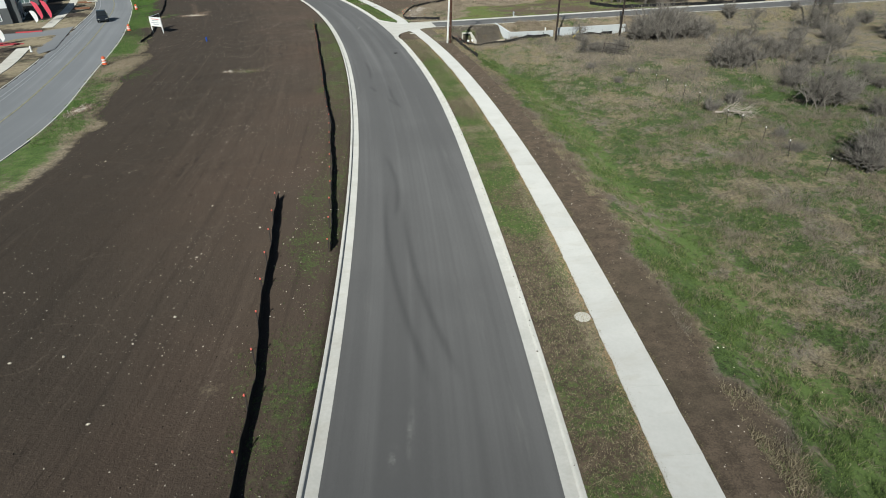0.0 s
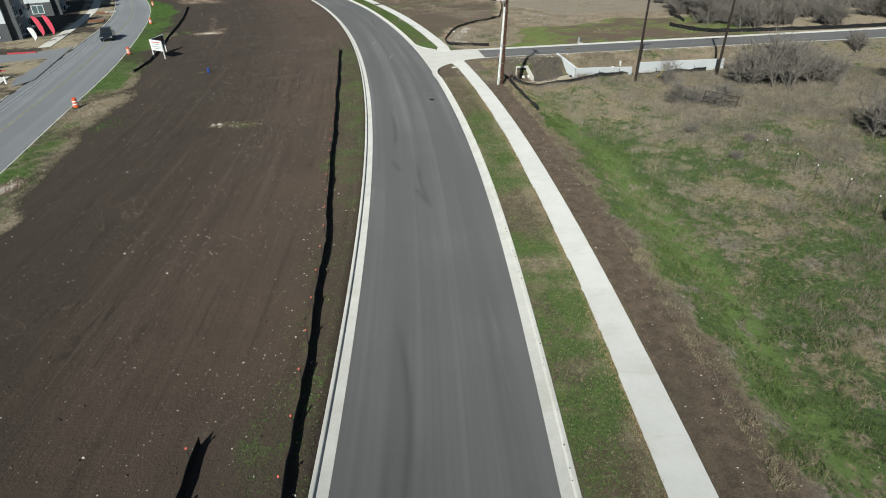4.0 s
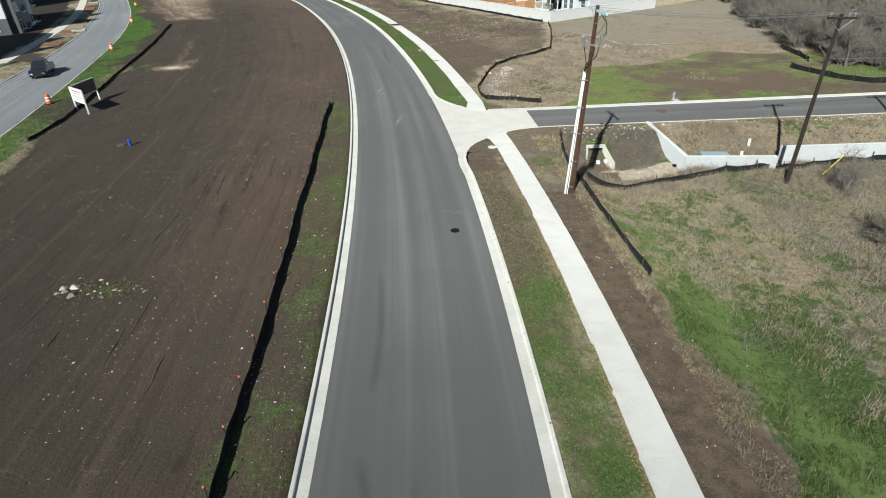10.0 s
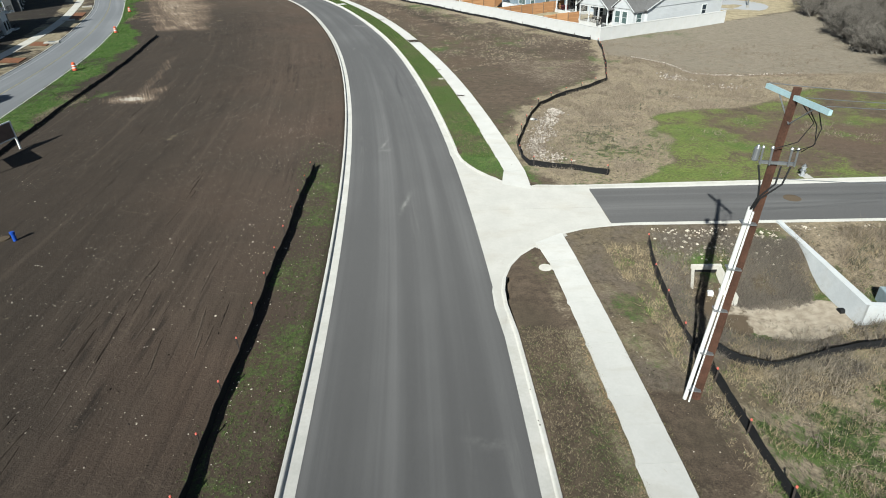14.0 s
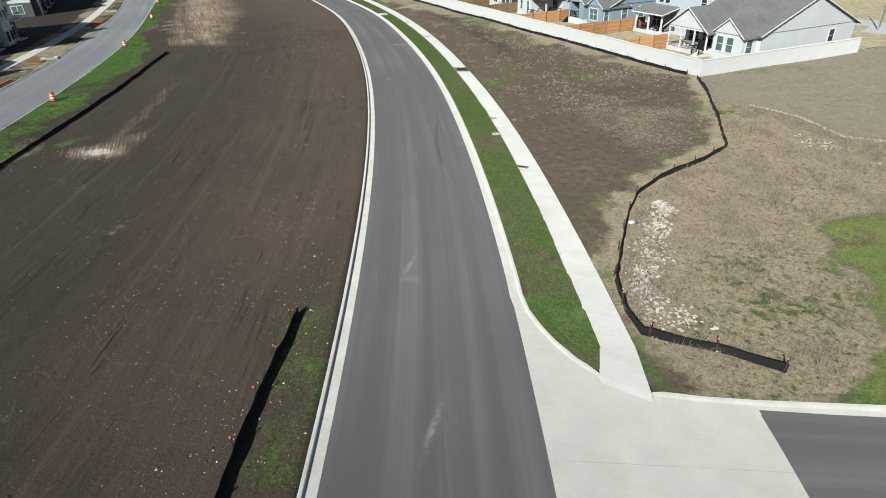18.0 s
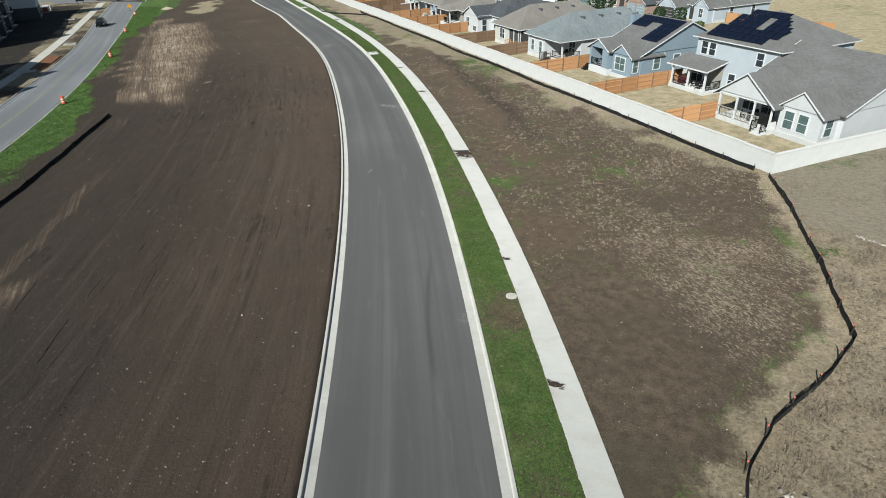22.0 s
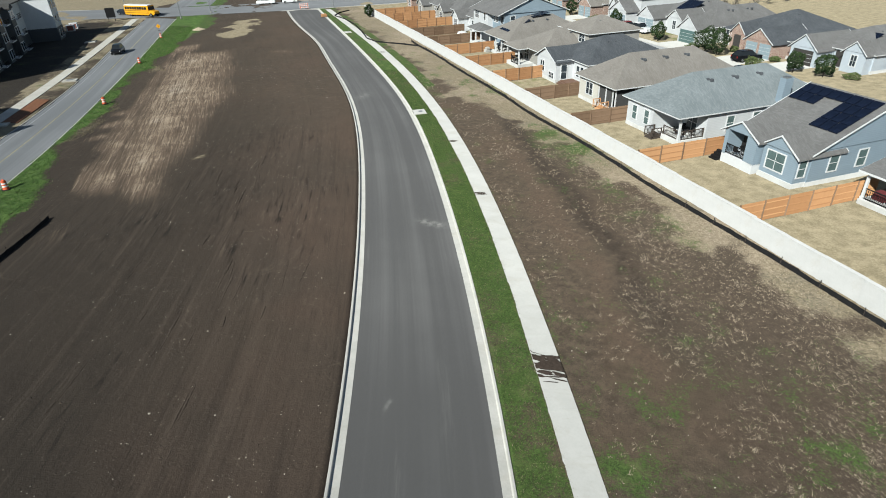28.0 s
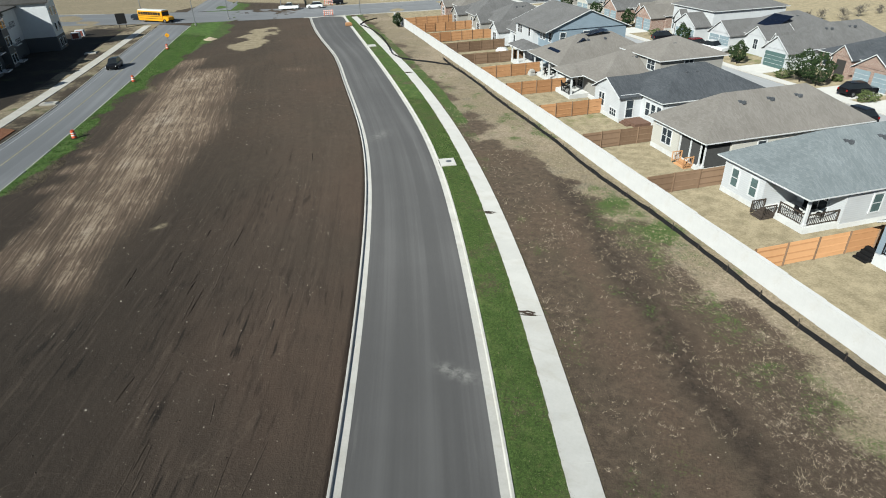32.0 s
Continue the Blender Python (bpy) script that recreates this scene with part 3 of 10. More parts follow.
def soft_noise(x, y, scale, seed=0):
    """Smooth value noise for arrays in two octaves, about -1 to 1."""
    v = 0.0
    for o, amp in ((0, 1.0), (1, 0.5)):
        s = 1.9 ** o / scale
        c, d = math.cos(seed * 1.7 + o), math.sin(seed * 1.7 + o)
        u, w = (x * c - y * d) * s + seed * 17.3 + 900, (x * d + y * c) * s + seed * 31.1 + 900
        i, j = np.floor(u).astype(int), np.floor(w).astype(int)
        fu, fw = u - i, w - j
        fu, fw = fu * fu * (3 - 2 * fu), fw * fw * (3 - 2 * fw)
        q = lambda a, b: LATTICE[(i + a) % 256, (j + b) % 256]
        v = v + amp * ((q(0, 0) * (1 - fu) + q(1, 0) * fu) * (1 - fw) + (q(0, 1) * (1 - fu) + q(1, 1) * fu) * fw)
    return v * 1.15


MOUTH = [(-5.6, 84.0), (-4.95, 86.0), (-5.05, 88.3), (-4.85, 89.4), (-4.4, 90.55), (-3.5, 91.75), (-2.75, 92.6), (-2.0, 93.05), (-1.15, 93.5), (-0.2, 93.85), (0.6, 94.1), (0.6, 100.15), (-0.6, 100.05), (-2.4, 99.9),
         (-4.2, 99.85), (-5.05, 100.0), (-5.8, 100.35), (-6.85, 101.1), (-7.75, 102.05), (-8.45, 103.0), (-9.1, 104.1), (-9.6, 105.3), (-10.0, 106.6), (-12.0, 106.6)]



def lie(x, y):
    """The height of the land."""
    x, y = np.asarray(x, float), np.asarray(y, float)
    s = x - KR(y)
    z = np.full(np.broadcast(x, y).shape, 0.10)
    z = z + 0.05 * soft_noise(x, y, 9.0, 3)
    near = np.where(x > KR(y), smooth(s, 5.2, 7.5), smooth(np.abs(x - KL(y)), 0.2, 2.5))
    near = near * np.where(x > -6, smooth(np.maximum(y - side_n(x), side_s(x) - y), 0.3, 3.0), 1) * smooth(np.maximum(x - AR(y), AL(y) - x), 0.3, 3.0)
    z = 0.10 + (z - 0.10) * near
    z = z + 0.035 * soft_noise(x, y, 1.6, 9) * smooth(KL(y) - x, 0.8, 2.5) * smooth(x - AR(y), 5, 8)
    # the low field on the south-east
    low = smooth(s, 6.4, 10.5) * smooth(93.0 - (y - 0.12 * x), 0.5, 4.0)
    z = z - 1.35 * low + 0.12 * low * soft_noise(x, y, 5.0, 5)
    z = z + low * (0.07 * soft_noise(x, y, 1.3, 51) + 0.085 * np.maximum(soft_noise(x, y, 0.62, 52), -0.2))
    # the hollow before the culvert
    z = z - 0.55 * smooth(2.6 - np.hypot((x - 6.5) / 1.5, (y - 88.5) / 1.25), 0.0, 1.6)
    z = z + 0.45 * np.exp(-((y - 86.9 - 0.02 * (x - 11)) / 0.9) ** 2) * smooth(x, 10.0, 11.5) * smooth(26 - x, 0, 4)
    # soft fall of the north field
    z = z - 0.5 * smooth(s, 8, 22) * smooth(y, 104, 112) * smooth(x - 2, 4, 14) * smooth(150 + 0.7 * x - y, 0, 15)
    # beneath the roadways
    z = np.where((x > KL(y) - 0.02) & (x < KR(y) + 0.02), -0.30, z)
    z = np.where(inside(MOUTH, x, y), -0.30, z)
    sd = np.minimum(side_n(x) - y, y - side_s(x))
    z = np.where((sd > -0.05) & (x > 0.3), -0.30, z)
    ra = np.minimum(AR(y) - x, x - AL(y))
    z = np.where((ra > 0.25) & (y < 262), -0.20, np.where(ra > -1.5, np.minimum(z, 0.06), z))
    return z


def inside(poly, x, y):
    """Which places lie within a flat outline."""
    hit = np.zeros(np.broadcast(x, y).shape, bool)
    for (x0, y0), (x1, y1) in zip(poly, poly[1:] + poly[:1]):
        if y0 != y1:
            hit ^= ((y0 > y) != (y1 > y)) & (x < (x1 - x0) * (y - y0) / (y1 - y0) + x0)
    return hit


def zat(x, y):
    return float(lie(x, y))


# ---- ground: one sheet to the horizon ----
def build_ground():
    ys = np.concatenate([[-3000, -1200, -500, -220, -120], np.arange(-60, 6, 3.0), np.arange(6, 110, 0.25), np.arange(110, 216, 0.5), np.arange(216, 300, 1.0), np.arange(300, 400, 6.0), [430, 500, 700, 1200, 2400, 4200]])
    sl = np.concatenate([np.arange(0.0, 14, 0.4), np.arange(14, 62, 0.6), np.arange(62, 140, 2.0), [150, 180, 240, 400, 900, 2500, 4500]])
    sr = np.concatenate([np.arange(0.0, 22, 0.3), np.arange(22, 60, 0.55), np.arange(60, 140, 2.0), [150, 180, 240, 400, 900, 2500, 4500]])
    yy = ys[:, None]
    kl, kr = KL(np.clip(ys, -200, 420))[:, None], KR(np.clip(ys, -200, 420))[:, None]
    x = np.concatenate([kl - sl[::-1][None, :] - 0.03, (kl + 0.12), (kr - 0.12), kr + sr[None, :] + 0.03], axis=1)
    y = np.broadcast_to(yy, x.shape)
    z = lie(x, y)
    nr, nc = x.shape
    co = np.stack([x, y, z], -1).reshape(-1, 3)
    i = np.arange(nr - 1)[:, None] * nc + np.arange(nc - 1)[None, :]
    quads = np.stack([i, i + 1, i + nc + 1, i + nc], -1).reshape(-1, 4)
    me = bpy.data.meshes.new("ground")
    me.vertices.add(len(co))
    me.vertices.foreach_set("co", co.astype(np.float32).ravel())
    me.loops.add(quads.size)
    me.loops.foreach_set("vertex_index", quads.astype(np.int32).ravel())
    me.polygons.add(len(quads))
    me.polygons.foreach_set("loop_start", np.arange(0, quads.size, 4, dtype=np.int32))
    me.update(calc_edges=True)
    me.shade_smooth()
    x, y = co[:, 0], co[:, 1]
    for k, v in cover(x, y).items():
        me.attributes.new(k, "FLOAT", "POINT").data.foreach_set("value", v.astype(np.float32))
    me.materials.append(M_GROUND)
    tagged(new("ground", me), "dark tilled soil, green verges and dry grass round the new road", "ground", kind="structure")


def gauss(x, y, cx, cy, rx, ry):
    return np.exp(-((x - cx) / rx) ** 2 - ((y - cy) / ry) ** 2)


def cover(x, y):
    """What grows where: shares of green grass, dry grass, straw mulch and pale earth."""
    kl, kr, sl = KL(y), KR(y), SL(y)
    left, right = kl - x, x - kr
    k = np.sqrt(1 + (KR(y + 0.5) - KR(y - 0.5)) ** 2)
    w1, w2, w3 = soft_noise(x, y, 6.0, 1), soft_noise(x, y, 2.5, 2), soft_noise(x, y, 22.0, 4)
    green, dry, mulch, pale = (np.zeros_like(x) for _ in range(4))
    is_l, is_r = left > 0, right > 0
    # left: weeds between the silt fence and the kerb
    weed = smooth(3.6 + 0.7 * w2 - left / k, 0, 1.8) * smooth(112 - y, 0, 14)
    green = np.where(is_l, weed * (0.36 + 0.06 * w1 + 0.10 * w2 + 0.08 * smooth(y, 40, 70)), green)
    # left: verge of the old road
    gap = x - AR(y)
    verge = smooth(4.6 + 1.6 * smooth(y, 118, 135) + 0.5 * smooth(y, 105, 120) + 0.8 * smooth(y, 180, 225) + 7.0 * smooth(y, 222, 255) - 1.8 * gauss(0, y, 0, 174, 1, 6) - 2.6 * smooth(y, 158, 172) * smooth(228 - y, 0, 22) + 0.7 * w2 + 0.8 * w1 - gap, 0, 2.6) * (gap > -0.5)
    green = np.maximum(green, np.where(is_l, verge * (0.66 + 0.25 * w1 + 0.25 * smooth(y, 120, 170) - 0.7 * gauss(x, y, -39.5, 75, 3.0, 6)), 0))
    green = np.maximum(green, np.where(is_l, 0.55 * gauss(x, y, -50.5, 120.5, 1.6, 3.5) + 0.45 * gauss(x, y, -35.0, 68.6, 1.5, 2.5), 0))
    dry = np.where(is_l, 0.85 * smooth(5.5 + 0.9 * smooth(y, 105, 120) + 1.2 * w1 - gap, 0, 2.0) * (gap > -0.5) * (0.30 + 0.35 * w1 + 0.45 * smooth(110 - y, 0, 30)), dry)
    dry = np.where(is_l, np.maximum(dry, 1.0 * gauss(x, y, -39.3, 75, 2.4, 6)), dry)
    e_l = np.interp(y, [161, 163, 167.4, 170, 177, 187, 192, 209, 221, 230], [-63.5, -65.4, -70.4, -72.7, -77.7, -86.1, -89, -101, -108.4, -113])
    e_r = np.interp(y, [161, 164, 166.7, 172, 177, 185, 197, 212, 228], [-59.5, -60.4, -62.9, -65.6, -67.4, -72, -77.1, -87.5, -100.8])
    ends = smooth(y + 0.6 * w1, 159.0, 165.5) * smooth(229 + 3 * w1 - y, 0, 8)
    patch = smooth(x - e_l, -2.0, 4.0) * smooth(e_r - x, -3.0, 4.0) * ends
    dusty = patch
    rim = smooth(x - e_l + 6.5 + 1.5 * w1, 0, 3.0) * smooth(e_l + 1.0 - x, 0, 2.0) * ends * smooth(gap, 5, 8)
    share = np.clip((x - e_l) / (e_r - e_l), 0, 1)
    pale = np.where(is_l, patch * (0.92 - 0.30 * smooth(share, 0.3, 0.9) + 0.16 * w1 + 0.12 * smooth(y, 205, 220) + 0.10 * smooth(172 - y, 0, 8)) + rim * (0.62 + 0.16 * w1), pale)
    pale = np.maximum(pale, np.where(is_l, 0.5 * gauss(x, y, -87.5, 226.0, 3.6, 1.6), 0))
    sere = np.where(is_l & (gap > 5), smooth(gauss((x + 114.5) * 0.83 + (y - 250) * 0.55, -(x + 114.5) * 0.55 + (y - 250) * 0.83, 0, 0, 5.0, 18.0) + 0.25 * w1 + 0.25 * w2, 0.3, 0.9), 0.0)
    dry = np.maximum(dry, 1.15 * sere)
    green = green - 0.5 * sere * smooth(0.6 - w2, 0, 0.5)
    tq, tp = -(x + 46) * 0.36 + (y - 120) * 0.93, (x + 46) * 0.93 + (y - 120) * 0.36
    pale = np.maximum(pale, np.where(is_l, 0.42 * np.exp(-((tp + 0.4 * w2) / 0.8) ** 2) * smooth(tq, -6, 2) * smooth(27 - tq, 0, 9), 0))
    chalk = 1.5 * gauss(x, y, -46.2, 119.2, 2.4, 1.3) + 1.4 * gauss(x, y, -33.9, 54.6, 0.9, 1.9) + 0.25 * gauss(x, y, -63.5, 155, 2.5, 3) + 0.6 * gauss(x, y, -45.5, 122.5, 1.4, 2.0) + 0.85 * gauss(x, y, -86.2, 184.8, 1.2, 1.6) + 0.85 * gauss(x, y, -83.4, 180.3, 1.3, 2.0) + 0.65 * gauss(x, y, -80.8, 175.6, 1.2, 1.8)
    pale = np.maximum(pale, np.where(is_l, chalk, 0))
    green, dry = np.where(is_l, green - 0.8 * chalk, green), np.where(is_l, dry - 0.8 * chalk, dry)
    green = np.maximum(green, np.where(is_l, 0.5 * gauss(x, y, -22, 68.5, 2.6, 1.5), 0))
    yellow = np.where(is_l & (gap < 9), 0.10, 0.0)
    # land west of the old road
    west = x < AL(y)
    dry = np.where(west, 0.55 + 0.35 * w1, dry)
    green = np.where(west, 0.15 + 0.25 * w2, green)
    # bed before the apartments: dark mulch with the blocks' cast shadow painted in
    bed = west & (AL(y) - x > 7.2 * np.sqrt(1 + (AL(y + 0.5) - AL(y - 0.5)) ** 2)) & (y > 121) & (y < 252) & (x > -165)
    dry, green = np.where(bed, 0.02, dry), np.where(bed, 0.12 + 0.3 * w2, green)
    pale, mulch = np.where(west, 0.0, pale), np.where(west, 0.0, mulch)
    # right: verge between kerb and pavement
    strip = is_r & (x < sl + 0.2)
    lush = smooth(y, 96, 104)
    g = (0.68 - 0.16 * smooth(y, 44, 58) + 0.18 * w1 + 0.22 * w2) * (1 - lush) + (0.74 + 0.16 * w2 + 0.12 * w1) * lush
    bare = gauss(0, y, 0, 18, 1, 5) * 0.8 + gauss(0, y, 0, 43, 1, 4) * 0.5 + gauss(0, y, 0, 52, 1, 3) * 0.4 + gauss(0, y, 0, 84, 1, 12) + gauss(0, y, 0, 128, 1, 2.0) * 0.4
    green = np.where(strip, g - 0.45 * bare, green)
    dry = np.where(strip, (1 - lush) * (0.34 + 0.22 * w1 + 0.30 * smooth(right - 1.4, 0, 0.9) - 0.25 * smooth(y, 64, 74)), dry)
    # right: soil beside the pavement, then the field
    out = x - (sl + 1.55 * k)
    fld = is_r & (out > 0) & (y < side_s(x) + 0.5)
    edge = smooth(out + 0.42 * w2 + 0.18 * w1 + 0.25 * soft_noise(x, y, 0.7, 9), 2.1, 3.2)
    lane = smooth(3.4 - np.abs(out - 5.2 - 0.02 * (y - 30) + 1.2 * w1), 0, 3.0)
    patch = smooth(w1 + 0.5 * w3, 0.15, 0.9)
    w4 = soft_noise(x, y, 1.3, 8)
    w5 = soft_noise(x, y, 0.55, 19)
    green = np.where(fld, edge * (0.44 + 0.15 * lane + 0.06 * patch + 0.14 * w4 + 0.12 * w5 + 0.18 * w2 - 0.12 * smooth(y, 60, 80) * smooth(out, 2, 8) - 0.06 * smooth(out, 13, 22)) - 0.1 * (1 - edge), green)
    dry = np.where(fld, edge * (0.44 + 0.14 * w1 + 0.28 * w4), dry)
    green = np.where(fld, green + 0.5 * gauss(x, y, 36.5, 54.5, 8, 7), green)
    dry = np.where(fld, dry + 0.25 * smooth(y, 66, 78), dry)
    green = np.where(fld, green - (0.04 + 0.16 * smooth(11 - x, 0, 4)) * smooth(y, 62, 72), green)
    yellow = np.where(fld, 0.30 * smooth(out, 6, 12), yellow)
    green = np.where(fld, green + 0.06 * smooth(out, 7, 10), green)
    green = np.where(fld, green + 0.30 * gauss(x, y, 10.0, 81.5, 3.5, 3.0) + edge * (0.10 * smooth(y, 52, 62) * smooth(79 - y, 0, 5) * smooth(10.5 - out, 0, 4) + 0.04 * smooth(y, 28, 40)), green)
    # culvert corner
    cul = fld & (y > 81 + 0.5 * np.maximum(0, x - 4))
    green = np.where(fld, green + 0.16 * smooth(y, 52, 60) * smooth(74 - y, 0, 6) * smooth(out, 3, 6), green)
    green = np.where(fld, green + edge * (0.14 * smooth(6.5 - out, 0, 2.5) * smooth(y, 36, 46) - 0.12 * smooth(out, 7.5, 12.5) * smooth(y, 44, 62)) + 0.03, green)
    green = np.where(cul, 0.26 + 0.25 * w2 + 0.12 * w4 + 0.30 * gauss(x, y, 2.2, 91.8, 1.6, 1.6) + 0.14 * smooth(w2 + w4, 0.2, 1.0), green)
    dry = np.where(cul, 0.34 + 0.3 * w1 + 0.2 * w4 - 0.30 * gauss(x, y, 2.5, 90.5, 2.2, 4), dry)
    pale = np.where(cul, 0.15 + 0.7 * gauss(x, y, 7.4, 87.0, 2.4, 1.2), pale)
    green = np.where(fld, green + 0.5 * gauss(x, y, 1.9, 80.2, 1.0, 0.8), green)
    # north field: mulched soil by the wall, dry grass beyond the silt fence
    nor = is_r & (out > 0) & (y >= side_s(x) + 0.5)
    e = np.stack([x - 4.3, y - 150.0])
    ey = EST_R[0, 1] * e[0] + EST_R[1, 1] * e[1]
    ex = EST_R[0, 0] * e[0] + EST_R[1, 0] * e[1]
    line = np.interp(y, [100, 104, 108, 114, 118, 121, 125, 128, 136, 150], [-2.0, -4.8, -5.4, -4.6, -3.7, -2.0, 1.2, 3.2, 3.8, 4.3])
    beyond = nor & (x > line) & (y < 150.5 + 0.72 * (x - 4.3))
    inner = nor & ~beyond & (ey < 0.4)
    ok = out / k
    brown = smooth(ok + 1.3 * w1 + 0.5 * w2, 3.6 + 2.2 * smooth(y, 158, 168), 7.5 + 2.5 * smooth(y, 158, 168))
    band = smooth(3.0 - np.abs(ok - 10.0 + 1.2 * w1), 0, 2.6) * smooth(y, 140, 150)
    mulch = np.where(inner, 0.18 + 0.36 * brown + 0.16 * smooth(ey + 8, 0, 7) + 0.18 * w1 + 0.10 * w2 + 0.24 * smooth(150 - y, 0, 20) * smooth(ok, 2.5, 5.0), mulch)
    green = np.where(inner, 0.16 + 0.09 * band + 0.10 * w4 + 0.17 * w2 + 0.18 * w3 + 0.14 * gauss(0, ey, 0, -4.0, 1, 3.0) * smooth(y, 158, 170) + 0.16 * gauss(x, y, -3.0, 132.0, 2.5, 2.5) + 0.14 * gauss(x, y, 0.5, 131.0, 2.5, 2.0) + 0.20 * gauss(x, y, 2.6, 138, 1.2, 6) + 0.30 * smooth(1.6 - np.abs(x - line + 2.0), 0, 1.6) * (y < 132) + 0.5 * gauss(x, y, -24.8, 185.5, 2.6, 2.2) + 0.5 * gauss(x, y, -29.2, 189.2, 2.2, 1.6)
                     + 0.35 * gauss(x, y, -19.0, 162.3, 0.9, 1.2) + 0.2 * gauss(x, y, -16.3, 170, 2.5, 4) + 0.14 * gauss(x, y, -17.5, 145.5, 2.0, 3.5), green)
    green = np.where(inner & (ok < 1.6), green + 0.10 + 0.5 * smooth(y, 192, 215), green)
    dry = np.where(inner, 0.90 * smooth(ey + 4.2 + 4.5 * smooth(y, 184, 205) + 1.8 * w2 + 1.5 * w1, -1.0, 4.5) + 0.06 + 0.16 * smooth(142 - y, 0, 16) + 0.62 * smooth(x - line + 0.9 * w2 + 0.7 * w4, -2.2, 0.3) * (y < 150), dry)
    # beyond the fence: russet tufts, an olive lawn with a brown middle, a mown grey field behind a stony track
    dry = np.where(beyond, 0.90 + 0.12 * w1, dry)
    mown = smooth(y - np.interp(x, [2, 7.5, 10.3, 12.4, 15, 40], [140.5, 138.8, 136.7, 132.7, 131.9, 133]), -0.5, 1.5)
    turf = smooth(x + 0.8 * w2 - np.interp(y, [100, 107, 112, 118, 122, 128], [2.4, 5.6, 4.8, 8.0, 11, 22]), -0.5, 1.0) * smooth(np.interp(x, [5, 14, 24, 34, 50], [116, 121, 127.5, 126, 124]) + w1 - y, 0, 1.5) * smooth(45 - x, 0, 8)
    core = np.clip(gauss(x, y, 17, 112.8, 5.5, 3.4) + gauss(x, y, 23.5, 110, 6, 4.5), 0, 1)
    yellow = np.where(beyond, turf * (0.50 - 0.35 * smooth(w1 + 0.5 * w2, 0.1, 0.8)), yellow)
    green = np.where(beyond, (0.06 + 0.12 * w3 + 0.12 * w2) * (1 - turf) + turf * (0.58 + 0.26 * w1 + 0.16 * w2 - 0.36 * core) + 0.14 * gauss(x, y, 1.1, 108.8, 1.6, 2.4) + 0.15 * gauss(x, y, 5.5, 108, 1.5, 1.2) + 0.08 * w3 + 0.4 * gauss(x, y, 5, 137, 1.6, 1.0), green)
    dry = np.where(beyond, dry - turf * 0.72, dry)
    mulch = np.where(beyond, 0.30 * turf, mulch)
    clay_lawn = np.where(beyond, 0.9 * turf * core, 0.0)
    spoil = gauss(x, y, -2.4, 115, 0.8, 1.6) + gauss(x, y, -3.3, 111, 0.7, 2.6) + gauss(x, y, -3.7, 107, 0.7, 1.6) + 0.8 * gauss(x, y, 10.6, 129.3, 1.6, 1.2) + 0.8 * gauss(x, y, 15.6, 127, 2.5, 1.2) + gauss(x, y, 19.6, 122.3, 1.8, 0.9) + gauss(x, y, 50, 98, 6, 2)
    spoil = spoil + gauss(0, y, 0, np.interp(x, [2, 7.5, 10.3, 12.4, 15, 40], [141.5, 138.8, 136.7, 132.7, 131.9, 133]), 1, 0.5) * smooth(x, 6.5, 8) * smooth(34 - x, 0, 10)
    pale = np.where(beyond, np.clip(1.1 * spoil, 0, 1.1), pale)
    dry = np.where(beyond, dry - 0.75 * np.clip(spoil, 0, 1), dry)
    grey = np.where(beyond, mown * 0.8, 0.0)
    rank = np.where(fld & ~cul, edge, np.where(fld, 0.45 + 0.4 * smooth(x - 10, 0, 1), np.where(beyond, (1 - turf) * (1 - 0.55 * mown) * np.clip(1 - spoil, 0, 1), 0.0)))
    # gardens of the estate
    gar = nor & (ey >= 0.4) & (ex < 0.3)
    dry = np.where(gar, 0.95, dry)
    green = np.where(gar, 0.02 + 0.14 * w2 + 0.12 * w1 + 0.34 * smooth(w3, 0.15, 0.9), green)
    yellow = np.where(gar, 0.35, yellow)
    far = (np.abs(y) > 300) | (np.abs(x) > 170)
    dry = np.where(far, 0.95, dry)
    green = np.where(far, -0.2 + 0.15 * w3, green)
    mulch = np.where(far, 0, mulch)
    lawn = np.where(gar, 1.0, np.where(far, 0.55, np.where(west, 0.6, 0.7 * smooth(sere, 0.1, 0.5))))
    pale = np.where(fld & (out < 2.5), 0.06, pale)
    loam = np.where(is_r & ~far, 1.0, 0.0)
    loam = np.where(inner, 1.0 - 0.35 * brown - 0.5 * smooth(1.6 - np.abs(ok - 7.0 + 1.0 * w1), 0, 1.6) * smooth(y, 152, 164), loam)
    loam = np.where(is_l, np.maximum(0.6 * dusty, 0.40 * smooth(y, 168, 205) + 0.10 * w1 * smooth(y, 168, 205)), loam)
    fresh = np.where(fld, smooth(2.4 - np.abs(out - 5.0 + w1), 0, 2.4), 0.0) + np.where(is_l, smooth(10 - gap, 0, 2) * (0.28 + 0.32 * smooth(y, 100, 130)), np.where(strip, 0.18 * smooth(y, 100, 106), 0.0))
    # where torn soil shows gouges, drawn with dark painted shade
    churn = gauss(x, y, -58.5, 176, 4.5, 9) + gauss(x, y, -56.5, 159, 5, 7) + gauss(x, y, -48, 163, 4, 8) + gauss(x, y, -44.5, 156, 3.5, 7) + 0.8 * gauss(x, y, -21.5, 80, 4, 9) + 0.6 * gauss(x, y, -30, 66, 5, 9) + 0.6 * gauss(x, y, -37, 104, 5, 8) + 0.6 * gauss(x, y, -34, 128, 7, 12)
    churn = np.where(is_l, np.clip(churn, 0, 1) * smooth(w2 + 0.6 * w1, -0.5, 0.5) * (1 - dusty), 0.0)
